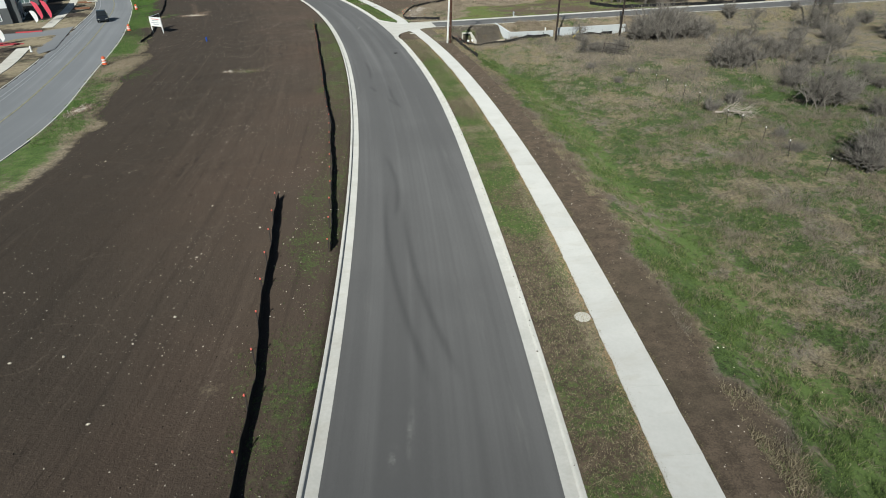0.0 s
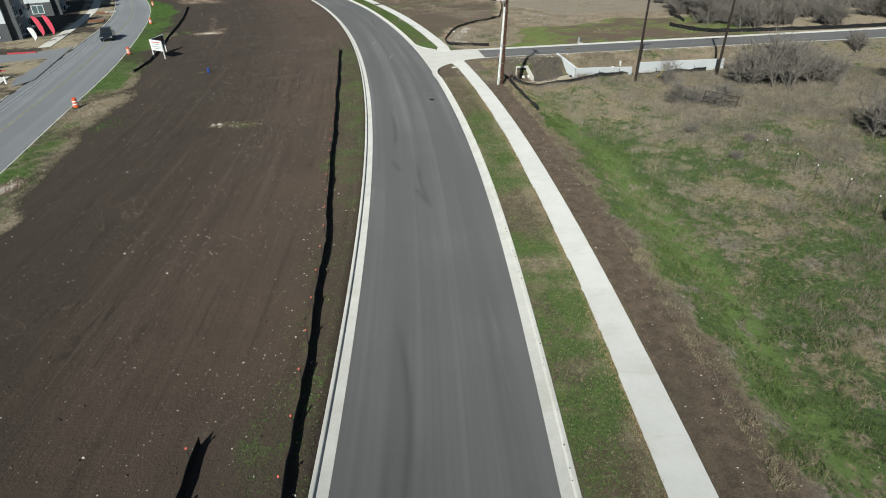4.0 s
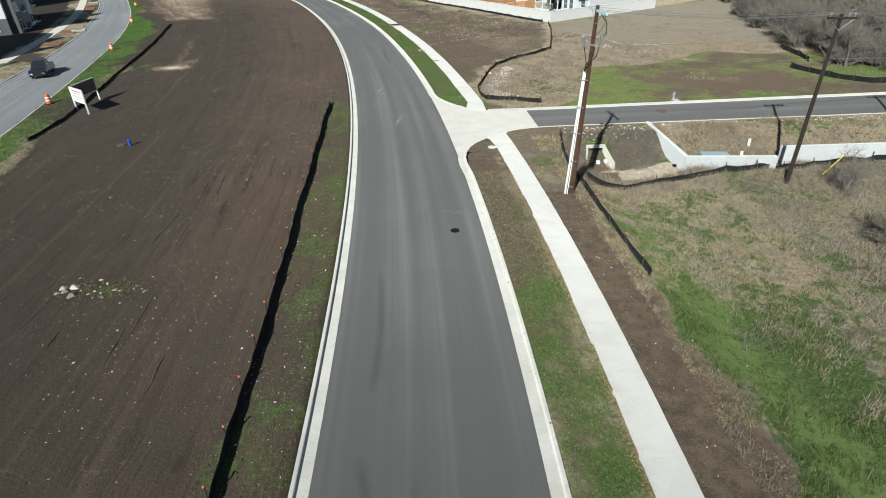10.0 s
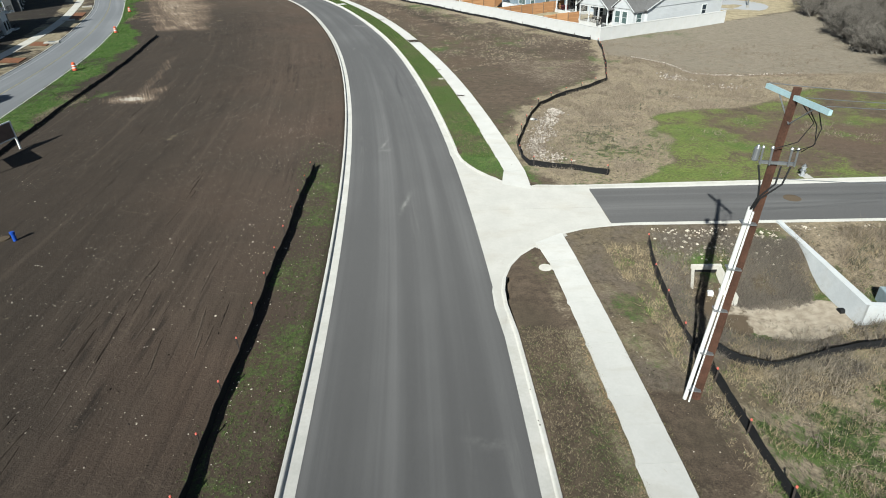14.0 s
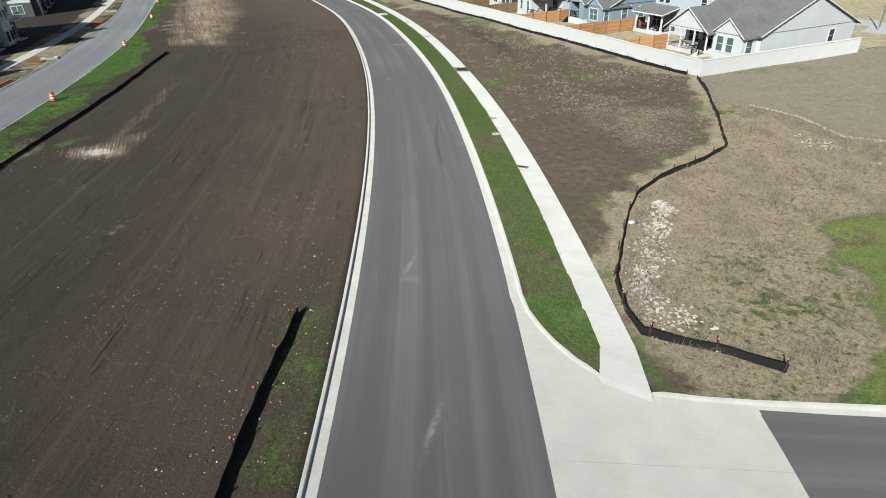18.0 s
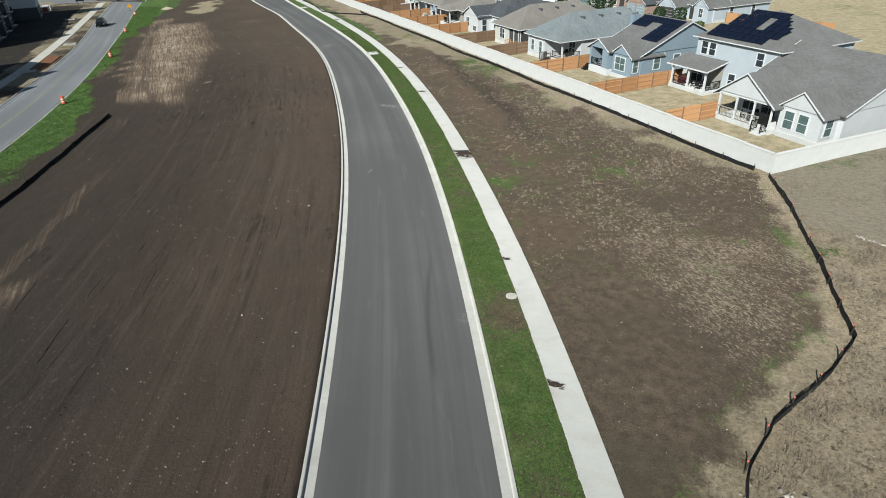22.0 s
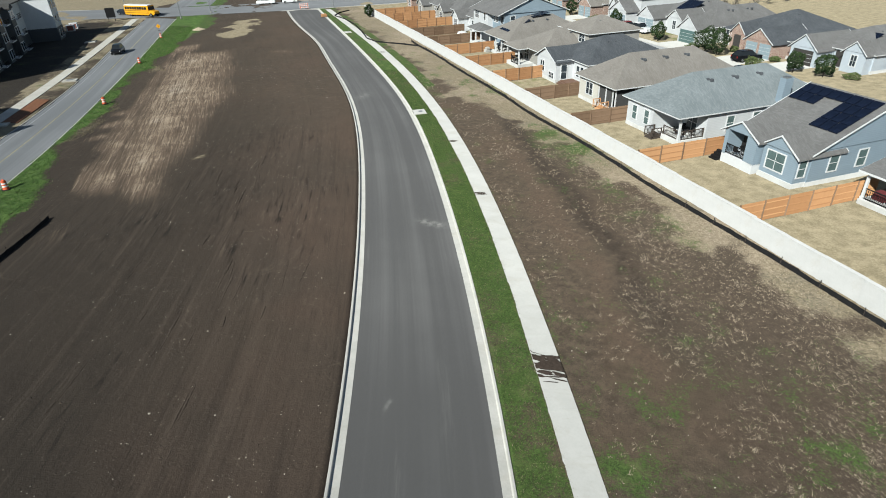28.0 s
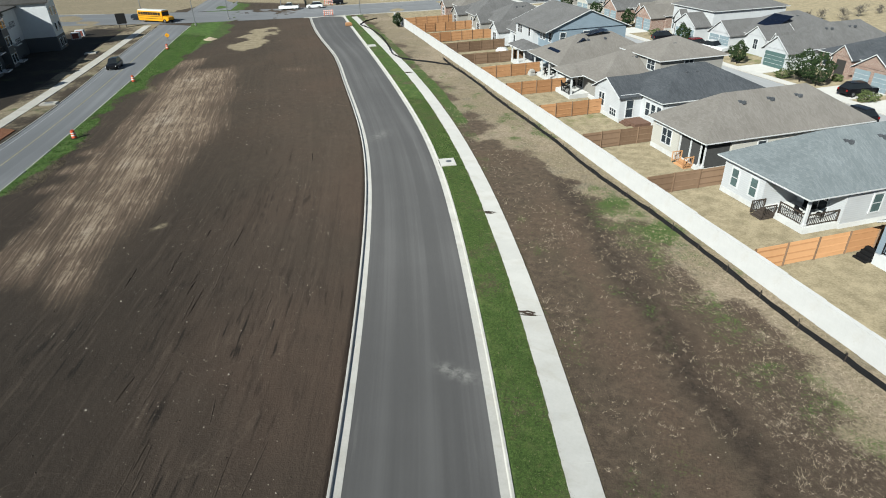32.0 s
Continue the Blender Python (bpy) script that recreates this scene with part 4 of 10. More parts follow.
    russet = np.where(beyond, 0.75 * (1 - mown), np.where(fld, np.where(cul, 0.8 * smooth(x - 10, 0, 1), 0.75 * smooth(y + 3 * w1, 66, 77) * smooth(17 - x, 0, 8)), 0.0))
    # a strip of darker colour running along the north footway
    dark_strip = np.where(inner, 0.85 * smooth(1.7 - np.abs(ok - 6.7 + 0.6 * w1 + 0.5 * w2), 0, 1.5) * smooth(y, 153, 161) * smooth(200 - y, 0, 12), 0.0)
    clay = np.where(inner, 0.8 * smooth(1.6 - np.abs(ok - 4.2 + 0.6 * w1 + 0.5 * w2), 0, 1.5) * smooth(y, 146, 154) * smooth(194 - y, 0, 12), 0.0)
    return {"russet": russet, "dark_strip": dark_strip, "clay": np.maximum(clay, clay_lawn), "churn": churn, "bed": np.where(bed, 0.9 - 0.5 * smooth(w2, 0.5, 1.0), 0.0), "rank": rank, "fresh": fresh, "lawn": lawn, "loam": loam, "yellow": yellow, "grey": grey, "green": green, "dry": dry, "mulch": mulch, "pale": pale, "across": np.where(left > 0, -left / k, right / k), "along": y * k}


build_ground()


# ---- roads ----
def sheet(name, lines, mat, label, category, z=lambda u: 0.0):
    """A roadway from rows of points across it; carries its across and along measures."""
    rows, n = len(lines), len(lines[0])
    v, across, along, run = [], [], [], 0.0
    for r, row in enumerate(lines):
        if r:
            run += math.dist(row[0][:2], lines[r - 1][0][:2])
        for j, p in enumerate(row):
            u = j / (n - 1)
            v.append((p[0], p[1], z(u)))
            across.append(math.dist(row[0][:2], p[:2]))
            along.append(run)
    f = [(r * n + j, r * n + j + 1, (r + 1) * n + j + 1, (r + 1) * n + j) for r in range(rows - 1) for j in range(n - 1)]
    me = bpy.data.meshes.new(name)
    me.from_pydata(v, [], f)
    me.attributes.new("across", "FLOAT", "POINT").data.foreach_set("value", across)
    me.attributes.new("along", "FLOAT", "POINT").data.foreach_set("value", along)
    vx, vy = np.array([p[0] for p in v]), np.array([p[1] for p in v])
    stain = sum(a * gauss(vx, vy, cx, cy, rx, ry) for cx, cy, rx, ry, a in STAINS)
    me.attributes.new("stain", "FLOAT", "POINT").data.foreach_set("value", np.clip(stain, 0, 1).astype(np.float32))
    me.attributes.new("skid", "FLOAT", "POINT").data.foreach_set("value", skid_at(vx, vy).astype(np.float32))
    me.materials.append(mat)
    me.shade_smooth()
    return tagged(new(name, me), label, category, kind="structure")


# chalky smears on the asphalt: place, reach and strength
STAINS = [(-33.7, 165.0, 0.8, 0.45, 1.0), (-34.8, 165.2, 0.6, 0.4, 0.8), (-11.9, 96.2, 0.12, 1.2, 0.9), (-15.8, 107.0, 0.12, 1.4, 0.8), (-15.3, 105.6, 0.3, 0.25, 0.7), (-5.25, 77.9, 0.7, 0.10, 0.9),
          (-1.8, 12.3, 0.10, 0.4, 0.8), (-1.3, 13.4, 0.06, 0.8, 0.8), (-16.8, 125.7, 0.3, 0.35, 0.7), (-29.4, 145.3, 0.12, 0.4, 0.8), (-57.0, 199.5, 0.9, 1.6, 0.5)]
# tyre marks: two ends and the bend between them
SKIDS = [((-6.93, 59.35), (-5.93, 56.85), 0.05), ((-4.61, 54.4), (-3.3, 51.4), -0.15), ((-4.86, 59.4), (-3.16, 50.6), -0.25), ((-3.4, 34.0), (-0.4, 15.0), -0.7), ((-2.2, 33.0), (0.6, 15.5), -0.7), ((-4.2, 40.0), (-2.6, 29.0), 0.5),
         ((-8.8, 72.0), (-7.0, 62.0), 0.3), ((-20.5, 133.0), (-17.0, 120.0), -0.4)]


def skid_at(x, y):
    """How dark the tyre marks are at each place."""
    v = np.zeros_like(x)
    for a, b, bend in SKIDS:
        dx, dy = b[0] - a[0], b[1] - a[1]
        l = math.hypot(dx, dy)
        u = ((x - a[0]) * dx + (y - a[1]) * dy) / l ** 2
        w = ((x - a[0]) * -dy + (y - a[1]) * dx) / l - bend * 4 * u * (1 - u)
        v = np.maximum(v, np.exp(-(w / 0.15) ** 2) * smooth(u, -0.02, 0.35) * smooth(1 - u, -0.02, 0.15))
    return v


def across_row(fl, fr, y, dl, dr, n):
    kl, kr = math.hypot(1, slope(fl, y)), math.hypot(1, slope(fr, y))
    x0, x1 = float(fl(y)) + dl * kl, float(fr(y)) - dr * kr
    return [(x0 + (x1 - x0) * j / (n - 1), y) for j in range(n)]


YS = [-60 + 3.0 * i for i in range(20)] + [0.25 * i for i in range(860)] + [215 + 3.0 * i for i in range(23)]
sheet("road", [across_row(KL, KR, y, 0.55, 0.55, 65) for y in YS], M_ROAD, "freshly paved dark asphalt road curving between concrete kerbs", "road", lambda u: 0.02 + 0.10 * (1 - (2 * u - 1) ** 2))
sheet("road_old", [across_row(AL, AR, y, 0.0, 0.0, 9) for y in [-60 + 3.0 * i for i in range(108)]], M_OLD, "worn pale grey asphalt street", "road", lambda u: 0.03 + 0.08 * (1 - (2 * u - 1) ** 2))
SX = [0.0 + 2.0 * i for i in range(90)]
side = [[(-0.52 + 0.97 * (1 - j / 4) if i == 0 else x - 0.25 * (1 - j / 4), side_s(x) + 0.5 + (side_n(x) - side_s(x) - 1.0) * j / 4) for j in range(5)] for i, x in enumerate(SX)]
sheet("road_side", side, M_ROAD, "new dark asphalt side street running to the woods", "road", lambda u: 0.03 + 0.04 * (1 - (2 * u - 1) ** 2))


DROPS = [(-3.05, 92.25, 1.35), (-5.2, 99.9, 1.45)]


def finer(pts, step=0.35):
    """The same line with points no further apart than a step, where it bends."""
    out = []
    for a, b in zip(pts, pts[1:]):
        n = max(1, int(math.dist(a, b) / step)) if -11 < a[0] < 4 and 84 < a[1] < 107 else 1
        out += [(a[0] + (b[0] - a[0]) * i / n, a[1] + (b[1] - a[1]) * i / n) for i in range(n)]
    return out + [pts[-1]]


def verge_edge(pts, flip):
    """A strip of turf or soil laid against the back of a bending kerb."""
    v = []
    for i, p in enumerate(pts):
        a, b = pts[max(i - 1, 0)], pts[min(i + 1, len(pts) - 1)]
        d = Vector((b[0] - a[0], b[1] - a[1])).normalized()
        r = Vector((d.y, -d.x)) * (-1 if flip else 1)
        v += [(p[0] - r.x * u, p[1] - r.y * u, h) for u, h in ((0.0, 0.125), (0.35, 0.125), (0.75, 0.07))]
    f = [(3 * i + j, 3 * i + j + 1, 3 * i + j + 4, 3 * i + j + 3) for i in range(len(pts) - 1) for j in range(2)]
    me = bpy.data.meshes.new("verge_edge")
    me.from_pydata(v, [], f if flip else [q[::-1] for q in f])
    for k, w in cover(np.array([q[0] for q in v]), np.array([q[1] for q in v])).items():
        me.attributes.new(k, "FLOAT", "POINT").data.foreach_set("value", w.astype(np.float32))
    me.materials.append(M_GROUND)
    tagged(new("verge_edge", me), "trimmed edge of the verge behind the bending kerb", "ground", kind="structure")


def kerb(name, pts, flip, label, z=0.0):
    """Kerb and gutter pan along a line of its back edge; the road lies to the right of the line, or to its left if flip."""
    prof = [(0.0, -0.25), (0.0, 0.135), (0.015, 0.15), (0.12, 0.15), (0.15, 0.13), (0.19, 0.015), (0.61, 0.03), (0.61, -0.25)]
    v, f, n = [], [], len(prof)
    pts = finer(pts)
    for i, p in enumerate(pts):
        low = min(smooth(math.dist(p, d[:2]), d[2] * 0.7, d[2]) for d in DROPS)
        a, b = pts[max(i - 1, 0)], pts[min(i + 1, len(pts) - 1)]
        d = Vector((b[0] - a[0], b[1] - a[1])).normalized()
        r = Vector((d.y, -d.x)) * (-1 if flip else 1)
        v += [(p[0] + r.x * u, p[1] + r.y * u, z + (h if h < 0.1 else 0.045 + (h - 0.045) * low)) for u, h in prof]
    for i in range(len(pts) - 1):
        for j in range(n - 1):
            q = (i * n + j, i * n + j + 1, (i + 1) * n + j + 1, (i + 1) * n + j)
            f.append(q if flip else q[::-1])
    g = Geo()
    g.v, g.f = v, f
    return tagged(part(name, g, M_KERB), label, "kerb", kind="structure")


kerb("kerb_west", [(float(KL(y)), y) for y in np.arange(-60, 279, 1.0)], False, "pale concrete kerb and gutter along the soil")
kerb("kerb_east", [(float(KR(y)), y) for y in np.arange(-60, 84.1, 1.0)] + [(-5.0, 86.0), (-5.2, 87.2), (-5.2, 88.3), (-5.0, 89.4), (-4.55, 90.45), (-3.7, 91.6), (-2.9, 92.5), (-2.1, 93.15),
     (-1.2, 93.65), (-0.2, 94.0), (1.0, 94.32)] + [(x, side_s(x)) for x in np.arange(3, 178, 3.0)], True, "pale concrete kerb turning into the side street")
kerb("kerb_north", [(x, side_n(x)) for x in np.arange(178, 1, -3.0)] + [(-0.6, 99.9), (-2.4, 99.72), (-4.2, 99.68), (-5.1, 99.85), (-5.9, 100.2), (-7.0, 101.0), (-7.9, 101.95), (-8.6, 102.9), (-9.25, 104.0), (-9.7, 105.2)]
     + [(float(KR(y)), y) for y in np.arange(106.6, 284, 1.0)], True, "pale concrete kerb along the green verge")
verge_edge(finer([(-5.2, 88.3), (-5.0, 89.4), (-4.55, 90.45), (-3.85, 91.4)]), True)
verge_edge(finer([(-2.2, 93.05), (-1.2, 93.65), (-0.2, 94.0), (1.0, 94.32), (3.0, side_s(3.0))]), True)
verge_edge([(3.0 + 3.0 * i, side_s(3.0 + 3.0 * i)) for i in range(40)], True)
verge_edge([(124.0 - 3.0 * i, side_n(124.0 - 3.0 * i)) for i in range(41)], True)
verge_edge(finer([(4.0, side_n(4.0)), (1.0, side_n(1.0)), (-0.6, 99.9), (-2.4, 99.72), (-4.1, 99.68)]), True)
verge_edge(finer([(-6.2, 100.4), (-7.0, 101.0), (-7.9, 101.95), (-8.6, 102.9), (-9.25, 104.0), (-9.7, 105.2), (float(KR(106.6)), 106.6)]), True)
kerb("kerb_old_east", [(float(AR(y)) + 0.1, y) for y in np.arange(261, -60, -3.0)], False, "low concrete kerb of the old street", -0.08)
kerb("kerb_old_west", [(float(AL(y)) - 0.1, y) for y in np.arange(-60, 82, 3.0)], False, "low concrete kerb of the old street", -0.05)
kerb("kerb_old_west", [(float(AL(y)) - 0.1, y) for y in np.arange(108, 258, 3.0)], False, "low concrete kerb of the old street", -0.05)

# concrete apron of the junction: two pours with a joint
apron_w = [(float(KR(y)) - 0.55 * math.hypot(1, slope(KR, y)), y) for y in np.arange(106, 83.9, -1.0)]
g = Geo()
poly = [(-5.0, 85.4), (-5.25, 88.3), (-4.6, 90.5), (-3.7, 91.55), (-2.9, 92.45), (-2.1, 93.1), (-1.2, 93.6), (-0.2, 94.0), (0.5, 94.3), (-0.55, 99.9), (-2.4, 99.7), (-4.2, 99.66), (-5.1, 99.83),
        (-5.9, 100.18), (-7.0, 100.98), (-7.9, 101.93), (-8.6, 102.88), (-9.3, 104.2)] + [(p[0] - 0.02, p[1]) for p in apron_w]
bm = bmesh.new()
face = bm.faces.new([bm.verts.new((x, y, 0.036)) for x, y in poly])
if face.normal.z < 0:
    face.normal_flip()
ext = bmesh.ops.extrude_face_region(bm, geom=[face])
for v in ext["geom"]:
    if isinstance(v, bmesh.types.BMVert):
        v.co.z -= 0.2
bmesh.ops.triangulate(bm, faces=bm.faces[:])
bmesh.ops.recalc_face_normals(bm, faces=bm.faces[:])
me = bpy.data.meshes.new("apron")
bm.to_mesh(me)
bm.free()
me.materials.append(M_APRON)
apron = tagged(new("pavement_apron", me), "buff concrete junction apron with a cast joint", "pavement", kind="structure")
g = Geo().box((-3.6, 96.3, 0.0385), (7.6, 0.025, 0.005), 0.14)
part("joint", g, M_GREYCON, apron)


# the pavement in panels
def panels(name, y0, y1, label):
    walkway = thing(name, Matrix(), label, "pavement", kind="structure")
    rng = random.Random(int(y0) + 3)
    y = y0
    while y < y1:
        k = math.hypot(1, slope(SL, y))
        y2 = min(y + 3.0 / k, y1)
        g = Geo()
        d = 0.004 / k
        q = []
        for yy, s in ((y + d, 1), (y2 - d, -1)):
            kk = math.hypot(1, slope(SL, yy))
            nx, ny = 1 / kk, -slope(SL, yy) / kk
            x = float(SL(yy))
            q.append(((x, yy), (x + 1.5 * nx, yy + 1.5 * ny)))
        over = abs(rng.gauss(0, 0.045))
        rag = [(over + abs(rng.gauss(0, 0.012)), -abs(rng.gauss(0, 0.005))) for _ in range(7)]
        o = [q[0][0]]
        for i in range(7):
            t = (i + 0.5) / 7
            o.append((q[0][0][0] + (q[1][0][0] - q[0][0][0]) * t + rag[i][0], q[0][0][1] + (q[1][0][1] - q[0][0][1]) * t))
        o += [q[1][0], q[1][1]]
        for i in range(7):
            t = 1 - (i + 0.5) / 7
            o.append((q[0][1][0] + (q[1][1][0] - q[0][1][0]) * t + rag[i][1], q[0][1][1] + (q[1][1][1] - q[0][1][1]) * t))
        o = (o + [q[0][1]])[::-1]
        g.prism(o, -0.05, 0.148)
        part("panel", g, M_PANEL, walkway)
        y = y2


def ramp(y, ends, label):
    """The last slab of the footway, falling to the apron."""
    k = math.hypot(1, slope(SL, y))
    nx, ny = 1 / k, -slope(SL, y) / k
    x = float(SL(y))
    a, b = Vector(ends[0]), Vector(ends[1])
    c = Vector((x + 0.75 * nx, y + 0.75 * ny))
    d = ((a + b) / 2 - c).normalized() * 0.3
    top = [(x, y, 0.15), (x + 1.5 * nx, y + 1.5 * ny, 0.15), (*b, 0.135), (*a, 0.135), (*(b + d), 0.042), (*(a + d), 0.042)]
    low = [(q[0], q[1], -0.1) for q in top]
    f = [(0, 1, 2, 3), (3, 2, 4, 5), (6, 0, 3, 9), (9, 3, 5, 11), (1, 7, 8, 2), (2, 8, 10, 4), (5, 4, 10, 11), (0, 6, 7, 1)]
    g = Geo().hull(top + low, f)
    tagged(part("pavement_ramp", g, M_PANEL), label, "pavement", kind="structure")


ramp(90.0, [(-3.75, 91.75), (-2.35, 93.0)], "pale concrete footway slab falling to the junction")
ramp(101.7, [(-6.1, 100.15), (-4.2, 99.45)], "pale concrete footway slab falling to the junction")
build_late = []
build_late.append(lambda: panels("pavement_south", 0.0, 89.98, "pale concrete footway in cast panels"))
build_late.append(lambda: panels("pavement_north", 101.72, 281.0, "pale concrete footway in cast panels, soiled in places"))


# ---- far streets ----
M_ESTATE = asphalt_material("pale_street", (0.27, 0.275, 0.285), (0.36, 0.365, 0.375), 0.15)
def strip_quad(name, a, b, w, mat, label, z=0.12):
    """A straight street between two points."""
    a, b = Vector(a), Vector(b)
    d = (b - a).normalized()
    r = Vector((d.y, -d.x))
    n = max(2, int((b - a).length / 6))
    rows = [[tuple(a + (b - a) * (i / n) - r * w / 2 + r * w * j / 4) for j in range(5)] for i in range(n + 1)]
    ob = sheet(name, [row[::-1] for row in rows], mat, label, "road", lambda u: z)
    for p in ob.data.polygons:
        if p.normal.z < 0:
            ob.data.flip_normals()
            break
    return ob


CROSS = [(-420, 203), (-330, 225), (-240, 247), (-184.5, 262.8), (-149.6, 274.3), (-125.7, 286.5), (-100, 303), (-40, 345), (40, 398)]
rows = []
for i, p in enumerate(CROSS):
    d = (Vector(CROSS[min(i + 1, 8)]) - Vector(CROSS[max(i - 1, 0)])).normalized()
    rows.append([(p[0] + d.y * w, p[1] - d.x * w) for w in (10.5, 5.0, 0.0, -5.0, -10.5)])
sheet("road_cross", [r[::-1] for r in rows], M_OLD, "worn grey asphalt cross street at the far junction", "road", lambda u: 0.135)
for side, nm in ((10.7, "kerb_cross_near"), (-10.7, "kerb_cross_far")):
    for lo, hi in ((0, 4), (5, 9)):
        pts = []
        for i in range(lo, hi):
            d = (Vector(CROSS[min(i + 1, 8)]) - Vector(CROSS[max(i - 1, 0)])).normalized()
            pts.append((CROSS[i][0] + d.y * side, CROSS[i][1] - d.x * side))
        kerb(nm, pts, side < 0, "pale concrete kerb of the cross street", 0.06)
strip_quad("road_beyond", (-158, 284), (-240, 420), 12.5, M_OLD, "grey asphalt street running on past the junction", 0.12)
strip_quad("road_estate", tuple(est(-14, 35.8).xy), tuple(est(-190, 35.8).xy), 5.8, M_ESTATE, "pale asphalt estate street between rows of houses", 0.13)
g = Geo()
g.lathe((*est(-12, 38).xy, 0.0), [(9.0, 0.0), (9.0, 0.13), (0.01, 0.135)], 28)
tagged(part("road_turning_circle", g, M_ESTATE), "pale asphalt turning circle at the street's end", "road", kind="structure")
for yy, nm in ((39.6, "pavement_estate_far"), (32.0, "pavement_estate_near")):
    g = Geo()
    for i in range(58):
        g.bevelled((-190 + 3 * i + 0.01, yy - 0.7, 0.0), (-187 + 3 * i, yy + 0.7, 0.19), 0.01)
    ob = part(nm, g, M_PANEL)
    ob.matrix_basis = EST
    tagged(ob, "pale concrete footway of the estate street", "pavement", kind="structure")

# left entrance street and the old street's footway
bm = bmesh.new()
pts = [(-55.5, 84.5), (-55.2, 88.0), (-64.5, 110.5), (-66.8, 107.0), (-69.0, 105.2), (-99.0, 101.0), (-99.0, 89.0), (-72.0, 91.5), (-62.0, 91.6), (-58.6, 89.6), (-57.3, 87.0)]
f = bm.faces.new([bm.verts.new((x, y, 0.115)) for x, y in pts])
bmesh.ops.triangulate(bm, faces=[f])
bmesh.ops.recalc_face_normals(bm, faces=bm.faces[:])
if sum(q.normal.z for q in bm.faces) < 0:
    bmesh.ops.reverse_faces(bm, faces=bm.faces[:])
me = bpy.data.meshes.new("road_entrance")
bm.to_mesh(me)
bm.free()
me.materials.append(M_OLD)
tagged(new("road_entrance", me), "grey asphalt entrance to the apartments", "road", kind="structure")
FW = spline([(40, -52.5), (72, -54.6), (88, -61.0), (110, -70.0), (150, -87.0), (163, -93.5), (190, -109.5), (225, -133.0), (258, -156.0)])


def old_footway(name, y0, y1):
    walkway = thing(name, Matrix(), "grey concrete footway before the apartments", "pavement", kind="structure")
    for y in np.arange(y0, y1, 2.6):
        k = math.hypot(1, slope(FW, y))
        o = []
        for yy in (y + 0.01, y + 2.59):
            x = float(FW(yy))
            o.append(((x, yy), (x + 1.8 * 1 / k, yy - 1.8 * slope(FW, y) / k)))
        part("panel", Geo().prism([o[0][0], o[0][1], o[1][1], o[1][0]], -0.05, 0.155), M_GREYCON2, walkway)


M_GREYCON2 = concrete_material("old_footway_concrete", (0.40, 0.38, 0.34), (0.52, 0.50, 0.46), True)
build_late.append(lambda: old_footway("pavement_old_south", 40.0, 88.0))
build_late.append(lambda: old_footway("pavement_old_north", 110.0, 256.0))
M_MULCH = plain("red_brown_mulch", (0.17, 0.075, 0.04), 0.95, 0, 0.35, 4.0, 0.5)
for y0, y1 in ((177.5, 187.5), (149.0, 152.5), (137.0, 140.0)):
    o = [(float(FW(y)) + 2.3, y) for y in (y0, (y0 + y1) / 2, y1)]
    o2 = [(float(AL(y)) - 1.0, y) for y in (y1, (y0 + y1) / 2, y0)]
    tagged(part("mulch_bed", Geo().prism([*reversed(o), *reversed(o2)][::-1], -0.1, 0.16), M_MULCH), "bed of red-brown bark mulch beside the street", "mulch bed")

# painted lines of the old street
M_LINE_W = plain("worn_white_line", (0.33, 0.34, 0.35), 0.7, 0, 0.3, 1.2)
M_LINE_Y = plain("worn_yellow_line", (0.31, 0.285, 0.185), 0.7, 0, 0.3, 1.2)


def line_on_old(name, share, w, mat, y0, y1, label):
    g = Geo()
    pts = []
    for y in np.arange(y0, y1, 3.0):
        a, b = float(AL(y)), float(AR(y))
        u = share
        pts.append((a + (b - a) * u, y, 0.03 + 0.08 * (1 - (2 * u - 1) ** 2) + 0.006))
    for i, p in enumerate(pts):
        g.v += [(p[0] - w / 2, p[1], p[2]), (p[0] + w / 2, p[1], p[2])]
        if i:
            k = 2 * i
            g.f.append((k - 2, k - 1, k + 1, k))
    tagged(part(name, g, mat), label, "road marking", kind="structure")


line_on_old("road_line_white", 0.14, 0.16, M_LINE_W, 30, 250, "worn white edge line")
line_on_old("road_line_white", 0.21, 0.14, M_LINE_W, 30, 120, "worn white edge line")
line_on_old("road_line_yellow", 0.52, 0.20, M_LINE_Y, 30, 250, "faded yellow centre line")


# ---- garden wall of the estate ----
def garden_wall():
    wall = thing("wall_estate", EST, "off-white precast concrete garden wall with a flat coping", "wall", kind="structure")
    g = Geo().bevelled((0, 0, -0.3), (2.99, 0.24, 1.72), 0.02)
    me = g.mesh("wall_panel", M_WALL)
    cap = Geo().bevelled((0, -0.04, 1.72), (2.99, 0.28, 1.80), 0.02).mesh("coping", M_WALL)
    for i in range(54):
        ob = part("wall_panel", me, M_WALL, wall)
        ob.location = (-3.0 * (i + 1), 0.6 * math.sin(i / 54 * math.pi), 0.03 * math.sin(i * 1.7))
        c = part("coping", cap, M_WALL, wall)
        c.location = ob.location
    for i in range(9):
        ob = part("wall_panel", me, M_WALL, wall)
        ob.matrix_basis = pose(0.15 + 0.09 * i, 0.0 + 2.72 * i, 0, 0, 0, 88.1) @ Matrix.Diagonal((0.91, 1, 1, 1))
        c = part("coping", cap, M_WALL, wall)
        c.matrix_basis = ob.matrix_basis


build_late.append(garden_wall)


